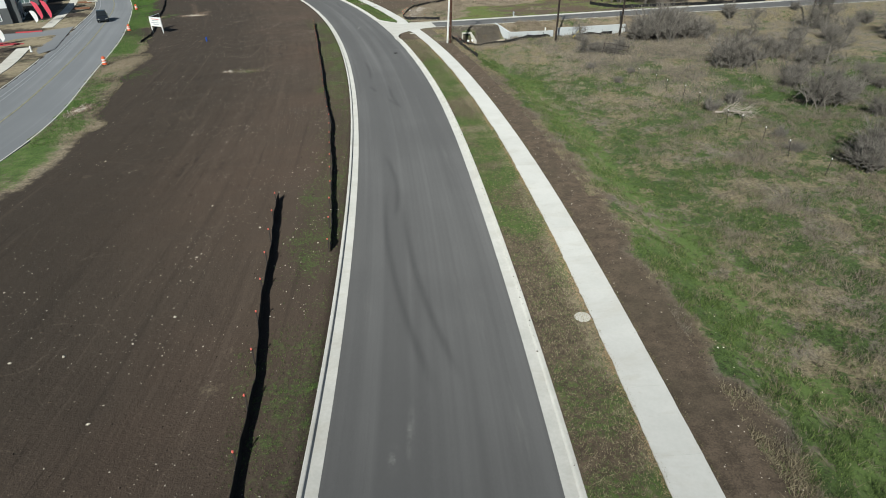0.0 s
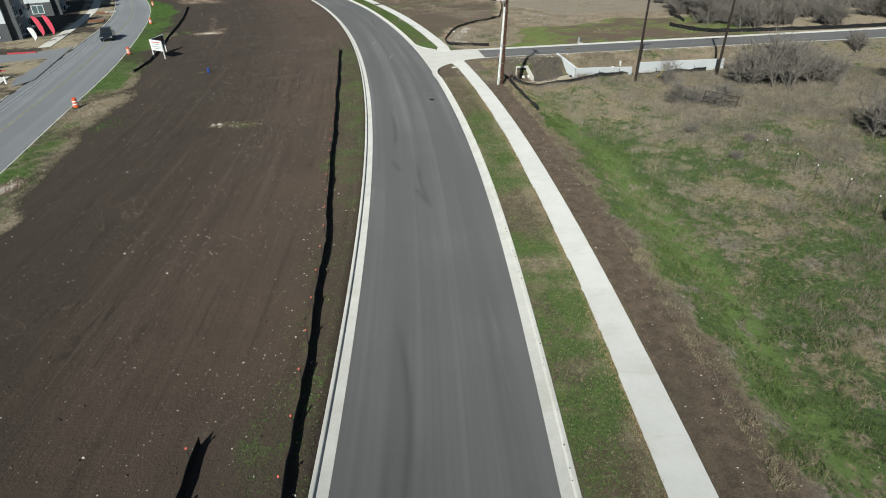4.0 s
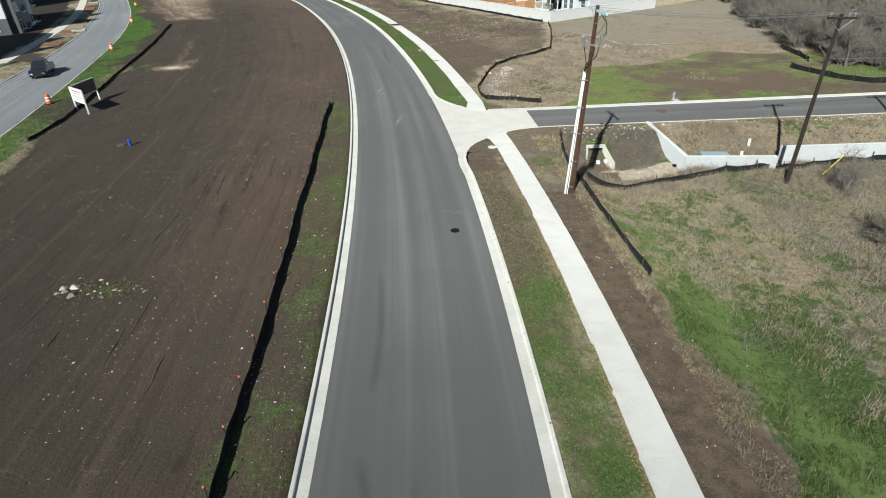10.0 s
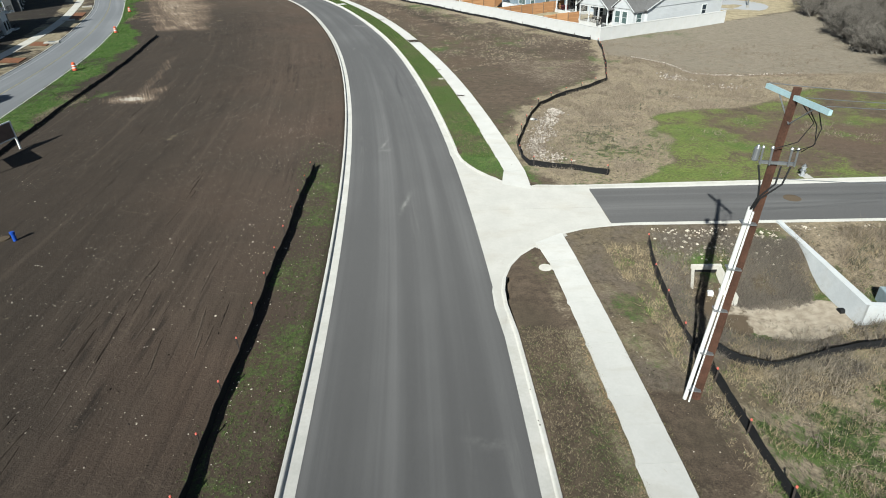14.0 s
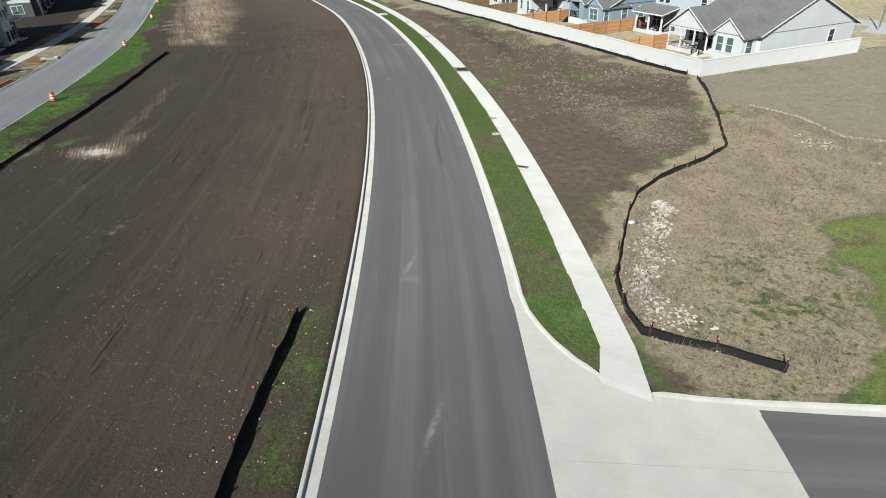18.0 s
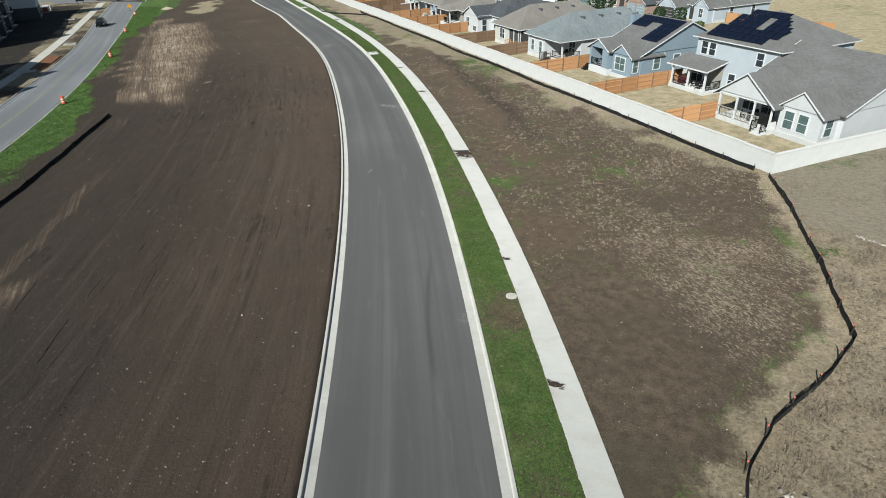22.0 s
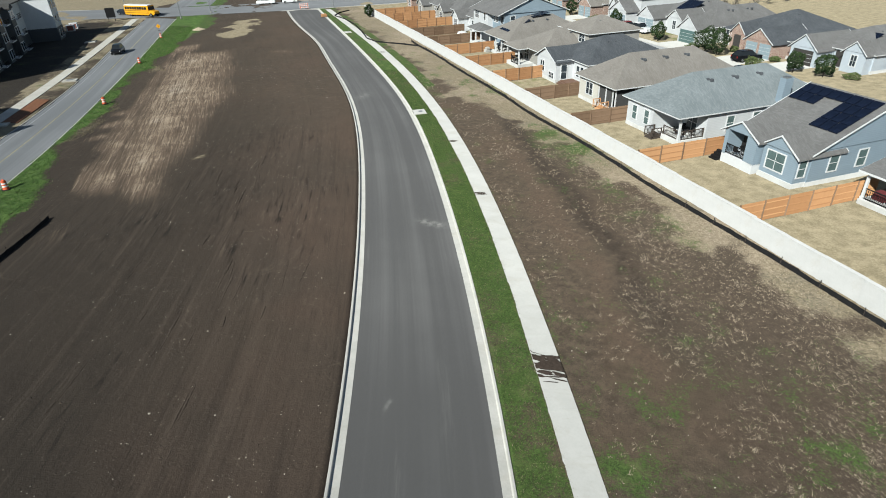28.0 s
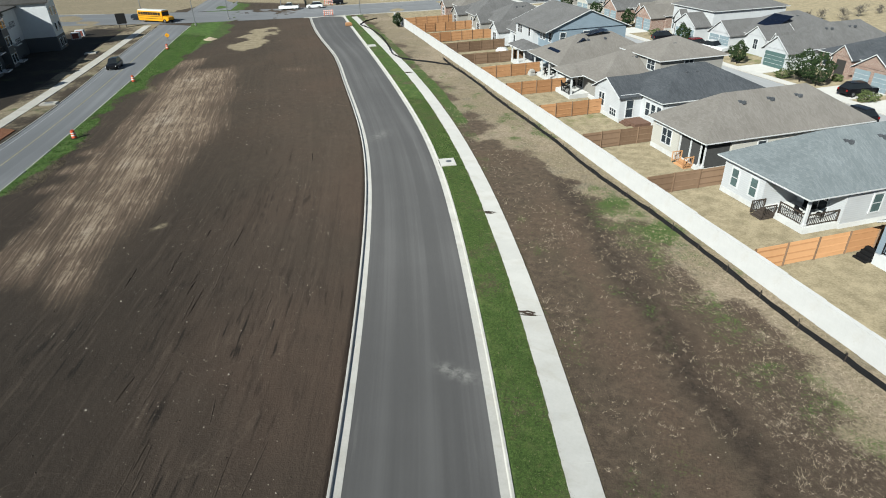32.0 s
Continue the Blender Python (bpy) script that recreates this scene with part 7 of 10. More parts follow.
def patio_set(x, y, z, label, n=4):
    """A small round metal table with chairs on a porch."""
    c = thing("patio_table", EST @ Matrix.Translation((x, y, z)), label, "table", "porch furniture")
    part("top", Geo().lathe((0, 0, 0), [(0.5, 0.70), (0.52, 0.72), (0.5, 0.74), (0.02, 0.745)], 16), M_BBQ, c)
    part("leg", Geo().cyl((0, 0, 0), (0, 0, 0.7), 0.05, n=8).lathe((0, 0, 0), [(0.28, 0), (0.26, 0.04), (0.05, 0.07)], 12), M_BBQ, c)
    for i in range(n):
        a = i * 6.283 / n + 0.4
        ch = thing("patio_chair", EST @ pose(x + 0.85 * math.cos(a), y + 0.85 * math.sin(a), z, 0, 0, math.degrees(a) + 90), "dark metal patio chair on a porch", "chair", "porch furniture")
        part("seat", Geo().bevelled((-0.23, -0.23, 0.41), (0.23, 0.23, 0.46), 0.01), M_BBQ, ch)
        part("backrest", Geo().bevelled((-0.23, -0.26, 0.46), (0.23, -0.21, 0.92), 0.01), M_BBQ, ch)
        for sx in (-0.2, 0.2):
            for sy in (-0.2, 0.2):
                part("leg", Geo().cyl((sx, sy, 0), (sx, sy, 0.42), 0.018, n=6), M_BBQ, ch)


def h1():
    h = House(-13, -1.5, 7.4, 27, "white single-storey house with a gabled back porch and grey shingles")
    h.skirt(-13, -1.6, 10.4, 26.6)
    h.body(-13, -1.6, 10.5, 26.5, 3.1, M_S_WHITE)
    h.gable(-13, -1.6, 10.3, 26.6, 3.1, 3.6, M_R_GREY, M_S_WHITE, "x")
    h.deck(-13, -6.6, 7.5, 10.5, 0.5)
    h.gable(-13.1, -6.5, 7.4, 18.0, 3.05, 2.35, M_R_GREY, M_S_WHITE, "y")
    part("beam", Geo().block(h.at((-13, 7.42, 2.8)), h.at((-6.6, 7.62, 3.06))), M_TRIM, h.e)
    h.posts([(-12.9, 7.55), (-10.8, 7.55), (-8.7, 7.55), (-6.7, 7.55)], 0.5, 2.85)
    h.rail((-12.9, 7.5), (-8.0, 7.5), 0.5, M_DECK)
    h.steps(-7.4, 7.5, 3, 0.5, 1.1, M_FOUND)
    h.rail((-7.95, 6.7), (-7.95, 7.5), 0.3, M_BBQ)
    h.rail((-6.85, 6.7), (-6.85, 7.5), 0.3, M_BBQ)
    h.window("S", 10.5, -11.6, 1.7, 1.6, 1.7, None, 2)
    h.window("S", 10.5, -9.3, 1.6, 1.6, 2.0, None, 2)
    h.skirt(-6.4, -2.1, 8.2, 11, 0.5)
    h.body(-6.4, -2.1, 8.25, 11, 3.0, M_S_WHITE)
    h.gable(-6.45, -2.05, 8.2, 16.5, 3.0, 1.7, M_R_GREY, M_S_WHITE, "y", 0.3)
    h.window("S", 8.25, -5.35, 1.75, 0.95, 1.6, M_GLASSG)
    h.window("S", 8.25, -3.9, 1.75, 0.95, 1.6, M_GLASSG)
    h.window("E", -2.1, 9.3, 1.7, 0.95, 1.5, M_GLASSG)
    h.window("E", -1.6, 18.5, 5.0, 0.5, 0.35)
    h.window("E", -1.6, 22.5, 1.8, 0.9, 1.4)
    patio_set(-9.6, 8.7, 0.6, "dark round patio table on a back porch")
    gr = thing("grill", EST @ Matrix.Translation((-8.2, 8.6, 0.6)), "covered black barbecue grill on the back porch", "grill", "porch furniture")
    part("cover", Geo().bevelled((-0.65, -0.3, 0.05), (0.65, 0.3, 1.1), 0.16), M_BBQ, gr)


M_MAROON = plain("maroon_cushion", (0.10, 0.022, 0.025), 0.8)


def h2():
    h = House(-24.6, -12.5, 12.4, 28, "pale blue two-storey house with rooftop solar panels and a covered patio")
    h.skirt(-24.5, -13, 15.3, 27)
    h.body(-24.5, -13, 15.4, 27, 5.9, M_S_SKY)
    h.hip(-24.5, -13, 15.4, 27, 5.9, 3.0, M_R_GREY, 0.5, 2)
    h.solar(-23.4, -14.6, (15.3, 20.6), (6.11, 8.63), 5, 9, {(4, 0), (4, 8), (4, 7), (3, 0), (3, 8), (2, 0), (3, 5), (2, 5), (0, 8), (4, 1)})
    h.deck(-25.4, -19.8, 12.6, 15.4, 0.45)
    pts = [(-25.8, 12.2, 2.9), (-19.4, 12.2, 2.9), (-19.4, 15.5, 3.75), (-25.8, 15.5, 3.75)]
    h.solid("roof", [(x, y, z - 0.15) for x, y, z in pts] + pts, [(4, 5, 6, 7), (3, 2, 1, 0)], M_R_GREY)
    h.solid("fascia", [(x, y, z - 0.16) for x, y, z in pts] + [(x, y, z + 0.01) for x, y, z in pts], [(0, 1, 5, 4), (1, 2, 6, 5), (2, 3, 7, 6), (3, 0, 4, 7)], M_TRIM)
    h.posts([(-25.2, 12.8), (-22.6, 12.8), (-20.0, 12.8)], 0.45, 2.8, 0.2)
    h.rail((-20.0, 12.9), (-20.0, 15.3), 0.45, M_BBQ)
    h.rail((-25.2, 12.8), (-22.6, 12.8), 0.45, M_BBQ)
    part("porch_wall", Geo().block(h.at((-25.3, 15.3, 0.4)), h.at((-19.9, 15.38, 2.9))), M_S_TAUPE, h.e)
    h.window("S", 15.3, -23.6, 1.6, 1.8, 2.0, None, 2)
    for u in (-23.3, -22.1):
        h.window("S", 15.4, u, 4.7, 0.9, 1.4)
    h.window("S", 15.4, -15.4, 4.6, 0.9, 1.4)
    h.window("S", 15.4, -18.6, 1.7, 0.9, 1.4)
    h.window("S", 15.4, -15.8, 1.6, 0.8, 0.9)
    h.window("E", -13, 18, 4.7, 0.9, 1.4)
    h.body(-13, -9.5, 19, 26.5, 3.2, M_S_SKY)
    h.hip(-13.5, -9.5, 19, 26.5, 3.2, 1.2, M_R_GREY, 0.4, 1)
    part("hose_reel", Geo().cyl(h.at((-17.2, 15.1, 0.6)), h.at((-17.2, 15.35, 0.6)), 0.3, n=14), M_S_SKY, h.e)
    patio_set(-21.4, 13.7, 0.55, "dark tall patio table under a roof")
    gr = thing("grill", EST @ Matrix.Translation((-24.4, 13.9, 0.55)), "covered red-brown patio seat by the wall", "seat", "porch furniture")
    part("cover", Geo().bevelled((-0.5, -0.4, 0.0), (0.5, 0.4, 0.75), 0.12), M_MAROON, gr)


def h3():
    h = House(-37.2, -29.2, 10, 27, "blue-grey single-storey house with white trim and solar panels")
    h.skirt(-37.2, -29.4, 11.3, 26)
    h.body(-37.2, -29.4, 11.4, 26, 3.3, M_S_BLUE)
    h.gable(-37.2, -29.4, 11.2, 26.2, 3.3, 3.3, M_R_GREY, M_S_BLUE, "x")
    # open porch under its own gable
    h.deck(-37.3, -33.4, 9.2, 11.4, 1.0, M_TRIM)
    h.gable(-37.4, -33.2, 9.2, 16.0, 3.4, 1.2, M_R_GREY, M_S_BLUE, "y", 0.3)
    h.body(-37.3, -36.9, 9.2, 11.4, 3.4, M_S_BLUE, 0.9, "pier")
    h.body(-34.6, -33.4, 9.2, 11.4, 3.4, M_S_BLUE, 0.9, "pier")
    part("porch_wall", Geo().block(h.at((-36.9, 11.2, 1.0)), h.at((-34.6, 11.3, 3.3))), M_INNER_SHADE, h.e)
    h.rail((-36.9, 9.25), (-34.6, 9.25), 1.0, M_BBQ)
    h.steps(-37.9, 9.9, 4, 1.0, 1.0, M_BBQ)
    h.skirt(-33.2, -29.5, 9.8, 12, 0.5)
    h.body(-33.2, -29.5, 9.9, 12, 3.1, M_S_BLUE)
    h.gable(-33.3, -29.4, 9.85, 15, 3.1, 1.3, M_R_GREY, M_S_BLUE, "y", 0.3)
    h.window("S", 9.9, -31.7, 1.85, 1.9, 1.6, M_GLASSG, 2)
    h.window("E", -29.5, 10.6, 1.8, 0.8, 1.5, M_GLASSG)
    for u in (14.0, 17.3):
        h.window("E", -29.4, u, 1.9, 1.0, 1.5, M_GLASSG)
    h.window("E", -29.4, 21.5, 1.9, 1.0, 1.5)
    h.solar(-37.4, -29.6, (13.6, 18.3), (4.38, 6.45), 4, 8, {(0, 0), (0, 1), (0, 2), (0, 3), (0, 4), (1, 0), (1, 1), (1, 2), (1, 3), (1, 4), (2, 3), (2, 4)})
    patio_set(-35.7, 10.4, 1.1, "dark wicker table on a raised porch", 3)


def h4():
    h = House(-51, -42, 7.6, 27, "white single-storey house with a blue-grey hip roof and corner porch")
    h.skirt(-51, -42, 11.2, 26.5)
    h.skirt(-51, -46.3, 7.7, 11.4)
    h.body(-51, -46.3, 7.7, 11.4, 3.3, M_S_WHITE)
    h.body(-51, -42, 11.2, 26.5, 3.3, M_S_WHITE)
    h.hip(-51, -42, 7.6, 26.5, 3.3, 3.1, M_R_TEAL, 0.5, 6)
    h.deck(-46.3, -42.1, 8.0, 11.3, 0.6)
    h.posts([(-42.3, 8.1)], 0.6, 3.2, 0.2)
    h.rail((-44.8, 8.1), (-42.3, 8.1), 0.6, M_WBROWN)
    h.rail((-42.25, 8.2), (-42.25, 11.1), 0.6, M_WBROWN)
    for i in range(4):
        part("step", Geo().bevelled(h.at((-46.2, 7.7 - 0.3 * i, -0.2)), h.at((-45.0, 8.0 - 0.3 * i, 0.52 - 0.13 * i)), 0.02), M_WBROWN, h.e)
    h.rail((-46.2, 6.8), (-46.2, 8.0), 0.25, M_WBROWN)
    h.rail((-45.0, 6.8), (-45.0, 8.0), 0.25, M_WBROWN)
    for u in (-49.6, -47.4):
        h.window("S", 7.7, u, 1.75, 0.75, 1.5, M_GLASSG)
    part("vent_grille", Geo().box(h.at((-50.2, 7.66, 2.95)), (0.5, 0.05, 0.16)), M_RUBBER, h.e)
    h.window("S", 11.2, -44.2, 1.7, 1.5, 1.9, None, 2)
    h.window("E", -42, 14.2, 1.8, 0.9, 1.5, M_GLASSG)
    h.window("E", -42, 17.6, 1.8, 0.9, 1.5, M_GLASSG)
    ch = part("chimney", Geo().block(h.at((-41.99, 19.6, -0.2)), h.at((-41.2, 20.6, 5.95))), M_S_BLUE, h.e, "pale blue sided chimney")
    part("flue", Geo().block(h.at((-41.85, 19.75, 5.95)), h.at((-41.35, 20.45, 6.12))), M_GREYM, ch)
    patio_set(-43.8, 9.9, 0.7, "dark table on a corner porch", 3)


def h5():
    h = House(-63, -54.4, 8.3, 27, "cream single-storey house with a taupe hip roof and screened porch")
    h.skirt(-63, -54.5, 11.2, 26.5)
    h.skirt(-63, -58.6, 8.4, 11.4)
    h.body(-63, -58.6, 8.4, 11.3, 3.2, M_S_CREAM)
    h.body(-63, -54.5, 11.2, 26.5, 3.2, M_S_CREAM)
    h.hip(-63, -54.5, 8.3, 26.5, 3.2, 3.0, M_R_BROWN, 0.5, 6)
    h.deck(-58.6, -54.6, 8.5, 11.3, 0.5)
    part("screen", Geo().block(h.at((-58.5, 8.55, 0.5)), h.at((-55.4, 8.6, 2.9))), M_SCREEN, h.e, "dark insect screen")
    h.posts([(-58.4, 8.5), (-56.8, 8.5), (-55.3, 8.5), (-54.7, 8.5)], 0.5, 3.1, 0.12)
    part("screen", Geo().block(h.at((-54.72, 8.6, 0.5)), h.at((-54.68, 11.1, 2.9))), M_SCREEN, h.e, "dark insect screen")
    h.steps(-57.0, 8.5, 3, 0.5, 1.6, M_CEDAR)
    h.rail((-57.9, 7.5), (-57.9, 8.5), 0.2, M_CEDAR)
    h.rail((-56.1, 7.5), (-56.1, 8.5), 0.2, M_CEDAR)
    for u in (-60.7, -59.9):
        h.window("S", 8.4, u - 0.2, 1.8, 0.7, 1.5)
    for u in (-62.2, -61.8):
        h.window("S", 8.4, u, 2.75, 0.25, 0.25)
    h.window("E", -54.5, 14.5, 1.8, 0.9, 1.5)
    h.window("E", -54.5, 20, 1.8, 0.9, 1.5)


def h6():
    h = House(-77, -66.6, 9.2, 26, "white single-storey house with a dark slate hip roof")
    h.skirt(-77, -71, 9.2, 12)
    h.skirt(-77, -66.8, 12, 26)
    h.body(-77, -71, 9.2, 12.1, 3.2, M_S_WHITE)
    h.body(-77, -66.8, 12.0, 25.5, 3.2, M_S_WHITE)
    h.hip(-77, -66.8, 12.0, 25.5, 3.2, 2.7, M_R_DARK, 0.45, 5)
    h.gable(-77, -71, 9.2, 17.0, 3.15, 1.5, M_R_DARK, M_S_WHITE, "y", 0.35)
    for u in (-75.6, -74.9):
        h.window("S", 9.2, u, 1.8, 0.55, 1.5)
    h.window("S", 9.2, -72.4, 0.9, 1.4, 0.8, None, 3)
    h.window("E", -71, 10.5, 1.5, 0.9, 2.0)
    for u in (-69.6, -68.5, -67.4):
        h.window("S", 12.0, u, 1.7, 0.8, 1.5)
    h.deck(-71, -68.5, 9.9, 12, 0.4, M_OLDWOOD2)
    h.steps(-70.2, 9.9, 2, 0.4, 1.8, M_OLDWOOD2)


def h7():
    h = House(-87, -76.5, 9, 26, "taupe two-level house with a grey hip roof and stair rails")
    h.skirt(-86.5, -77, 11, 25)
    h.body(-86.5, -77, 11.2, 25, 3.2, M_S_TAUPE)
    h.hip(-86.5, -77, 10.2, 25, 3.2, 2.6, M_R_BROWN, 0.5, 3)
    h.body(-84, -75.5, 17, 26, 5.6, M_S_TAUPE)
    h.hip(-84, -75.5, 17, 26, 5.6, 1.9, M_R_BROWN, 0.5, 4)
    for u in (-81.5, -77.5):
        h.window("S", 17, u, 4.7, 1.6, 1.2, None, 2)
    h.window("E", -75.5, 21, 4.7, 1.2, 1.2, None, 2)
    h.deck(-87, -82, 8.3, 11.2, 0.6)
    h.posts([(-86.8, 8.6), (-82.3, 8.6)], 0.6, 3.1, 0.2)
    h.hip(-87.2, -81.8, 8.3, 11.4, 3.1, 0.7, M_R_BROWN, 0.3, 0)
    h.rail((-84.5, 8.3), (-82.2, 8.3), 0.6, M_BBQ)
    h.window("S", 11.2, -84.8, 1.7, 1.6, 1.8, None, 2)
    h.window("S", 11.2, -79.5, 1.8, 0.9, 1.5)
    h.window("S", 11.2, -78.2, 1.8, 0.9, 1.5)
    patio_set(-85.4, 9.7, 0.7, "pale round patio set on a porch", 4)


def h8():
    h = House(-98, -88, 10, 26, "single-storey house with a grey roof carrying solar panels over a porch")
    h.skirt(-97.5, -88.2, 12, 25)
    h.body(-97.5, -88.2, 12.5, 25, 3.2, M_S_TAUPE)
    h.hip(-98, -88, 9.5, 25, 3.2, 3.0, M_R_BROWN, 0.5, 4)
    h.posts([(-97.6, 9.9), (-94.8, 9.9), (-92.2, 9.9)], 0.3, 3.1, 0.2)
    h.deck(-98, -91.5, 9.6, 12.5, 0.3)
    h.window("S", 12.5, -95.5, 1.6, 2.0, 2.0, None, 2)
    h.window("S", 12.5, -90.3, 1.8, 0.9, 1.5)
    h.solar(-94.8, -91.2, (10.6, 15.0), (4.0, 5.6), 4, 2)
    h.solar(-94.2, -92.0, (15.6, 19.0), (5.9, 6.4), 2, 2)
    patio_set(-94.5, 11.2, 0.4, "dark patio set under a porch roof", 4)
    st = thing("tarpaulin", EST @ Matrix.Translation((-96.8, 8.9, 0.1)), "pale tarpaulin heaped beside a porch", "tarpaulin")
    part("sheet", Geo().bevelled((-0.8, -0.4, 0), (0.9, 0.5, 0.55), 0.2).bevelled((0.2, -0.3, 0.5), (0.9, 0.4, 0.95), 0.15), M_GREYCON, st)


def h9():
    h = House(-113, -98.5, 12, 27, "white and blue two-storey house with a gabled end and back porch")
    h.skirt(-112, -98.8, 12.4, 26)
    h.body(-112, -104.5, 12.4, 26, 5.9, M_S_WHITE)
    h.body(-104.5, -98.8, 13.4, 26, 5.9, M_S_BLUE)
    h.gable(-112.1, -98.7, 12.2, 26.2, 5.9, 2.7, M_R_GREY, M_S_BLUE, "x")
    for u in (-110.6, -109.6, -106.0):
        h.window("S", 12.4, u, 4.7, 0.8, 1.3)
    for u in (-110.8, -109.9, -109.0):
        h.window("S", 12.4, u, 1.7, 0.7, 1.5)
    for u in (-103.4, -102.3, -100.0):
        h.window("S", 13.4, u, 4.7, 0.8, 1.3)
    h.window("E", -98.8, 15.0, 4.7, 0.9, 1.4)
    h.window("E", -98.8, 19.0, 4.7, 0.9, 1.4)
    h.deck(-106.5, -101.0, 9.4, 12.4, 0.4)
    h.hip(-106.7, -100.8, 9.2, 12.6, 3.0, 0.9, M_R_GREY, 0.3, 0)
    h.posts([(-106.4, 9.6), (-103.8, 9.6), (-101.2, 9.6)], 0.4, 2.9, 0.2)
    tk = thing("gas_tank", EST @ Matrix.Translation((-113.5, 10.4, 0.2)), "white rounded pool cover beside a house", "tank")
    part("dome", Geo().lathe((0, 0, 0), [(1.1, 0), (1.15, 0.5), (0.8, 0.9), (0.1, 1.0)], 16), M_WHITE, tk)


def plain_house(x0, x1, y0, y1, eave, rise, wall, roof, label, front=None, doors=2, garage=None, porch=None):
    """A simpler hip-roofed house, with garage and gables where its front shows."""
    h = House(x0, x1, y0, y1, label)
    h.skirt(x0, x1, y0, y1)
    h.body(x0, x1, y0, y1, eave, wall)
    h.hip(x0, x1, y0, y1, eave, rise, roof, 0.45, 4)
    w = x1 - x0
    if front is None:
        for k in (0.2, 0.42, 0.75):
            h.window("S", y0, x0 + w * k, 1.7, 0.9, 1.5)
        for k in (0.3, 0.7):
            h.window("E", x1, y0 + (y1 - y0) * k, 1.7, 0.9, 1.5)
        h.body(x0 + w * 0.1, x0 + w * 0.5, y0 - 2.2, y0 + 0.2, 2.9, wall)
        h.gable(x0 + w * 0.1, x0 + w * 0.5, y0 - 2.2, y0 + 5, 2.9, 1.3, roof, wall, "y", 0.3)
        h.window("S", y0 - 2.2, x0 + w * 0.3, 1.6, 1.6, 1.5, None, 2)
        return h
    door, gw = front
    # garage wing under a gable, entrance gable beside it
    gx0, gx1 = garage or (x1 - w * 0.52, x1 - 0.3)
    ge = min(eave, 3.2) - 0.1
    h.body(gx0, gx1, y0 - 3.2, y0 + 0.2, ge, wall)
    h.gable(gx0, gx1, y0 - 3.2, y0 + 5.0, ge, 1.9, roof, wall, "y", 0.35)
    n = doors
    for i in range(n):
        c = gx0 + (gx1 - gx0) * (i + 0.5) / n
        gd = part("garage_door", Geo().box(h.at((c, y0 - 3.22, 1.15)), (gw, 0.12, 2.2)), door, h.e)
        g = Geo()
        for k in range(1, 4):
            g.box(h.at((c, y0 - 3.29, 0.05 + 0.55 * k)), (gw, 0.02, 0.03))
        part("groove", g, M_TRIM, gd)
    h.window("S", y0 - 3.2, (gx0 + gx1) / 2, ge + 0.7, 0.4, 0.6)
    ex0, ex1 = porch or (x0 + w * 0.22, x0 + w * 0.44)
    h.body(ex0, ex1, y0 - 1.4, y0 + 0.2, ge + 0.3, wall)
    h.gable(ex0, ex1, y0 - 1.4, y0 + 4.5, ge + 0.3, 1.5, roof, wall, "y", 0.3)
    if porch:
        h.window("S", y0 - 1.4, (ex0 + ex1) / 2, 1.7, 0.9, 1.5, None, 2)
        ex0, ex1 = gx1 + 0.3, gx1 + 2.3
    # flat dark panel paints the shade of the doorway
    part("entrance", Geo().box(h.at(((ex0 + ex1) / 2, y0 - (0.02 if porch else 1.42), 1.25)), (1.5, 0.1, 2.3)), M_INNER_SHADE, h.e, "dark panel standing for a shaded front entrance")
    for k in (0.06, 0.15) if gx0 > x0 + 0.2 * w else ():
        h.window("S", y0, x0 + w * k, 1.7, 0.7, 1.7)
    for k in (0.3, 0.7):
        h.window("E", x1, y0 + (y1 - y0) * k, 1.7, 0.9, 1.5)
    dr = thing("driveway", EST @ Matrix.Translation(((gx0 + gx1) / 2, y0 - 3.3, 0)), "pale concrete driveway before a garage", "driveway", "driveways")
    part("slab", Geo().bevelled((-(gx1 - gx0) / 2, -(y0 - 3.3 - 39.0), -0.05), ((gx1 - gx0) / 2, 0, 0.16), 0.02), M_PANEL, dr)
    return h


M_WBROWN = plain("dark_brown_rail", (0.075, 0.06, 0.05), 0.7)
M_OLDWOOD2 = plain("brown_step_boards", (0.12, 0.07, 0.05), 0.8)
M_SCREEN = plain("insect_screen", (0.05, 0.05, 0.05), 0.9)
for build in (h1, h2, h3, h4, h5, h6, h7, h8, h9):
    build()
plain_house(-124.5, -114.0, 14.0, 27, 3.2, 2.9, M_S_WHITE, M_R_GREY, "white single-storey house with a grey hip roof")
plain_house(-136.0, -126.0, 14.5, 27, 3.2, 2.9, M_S_TAUPE, M_R_GREY, "grey single-storey house with a hip roof")
plain_house(-150.0, -138.0, 13.5, 27, 3.2, 2.9, M_S_TAUPE, M_R_GREY, "grey single-storey house with a wide hip roof")
# the open garage is a dark panel in place of its inner shade
f1 = plain_house(-67.3, -55.6, 51.5, 66, 2.75, 2.7, M_S_SKY, M_R_GREY, "ice-blue house with an open garage and solar panels", (M_INNER_SHADE, 3.6), 1, (-67.0, -62.2), (-59.4, -55.8))
f1.solar(-62.5, -58.5, (53.4, 56.0), (3.55, 4.65), 2, 4)
plain_house(-83.0, -68.6, 49.7, 65, 2.75, 3.4, M_BRICK, M_R_DARK, "brick house with a dark slate hip roof and blue garage doors", (M_DOORB, 2.3), 2, (-74.5, -68.8))
plain_house(-91.5, -84.0, 47.8, 64, 2.85, 2.9, M_S_WHITE, M_R_GREY, "white gabled house with green garage doors", (M_DOORG, 4.0), 1, (-89.0, -84.1))
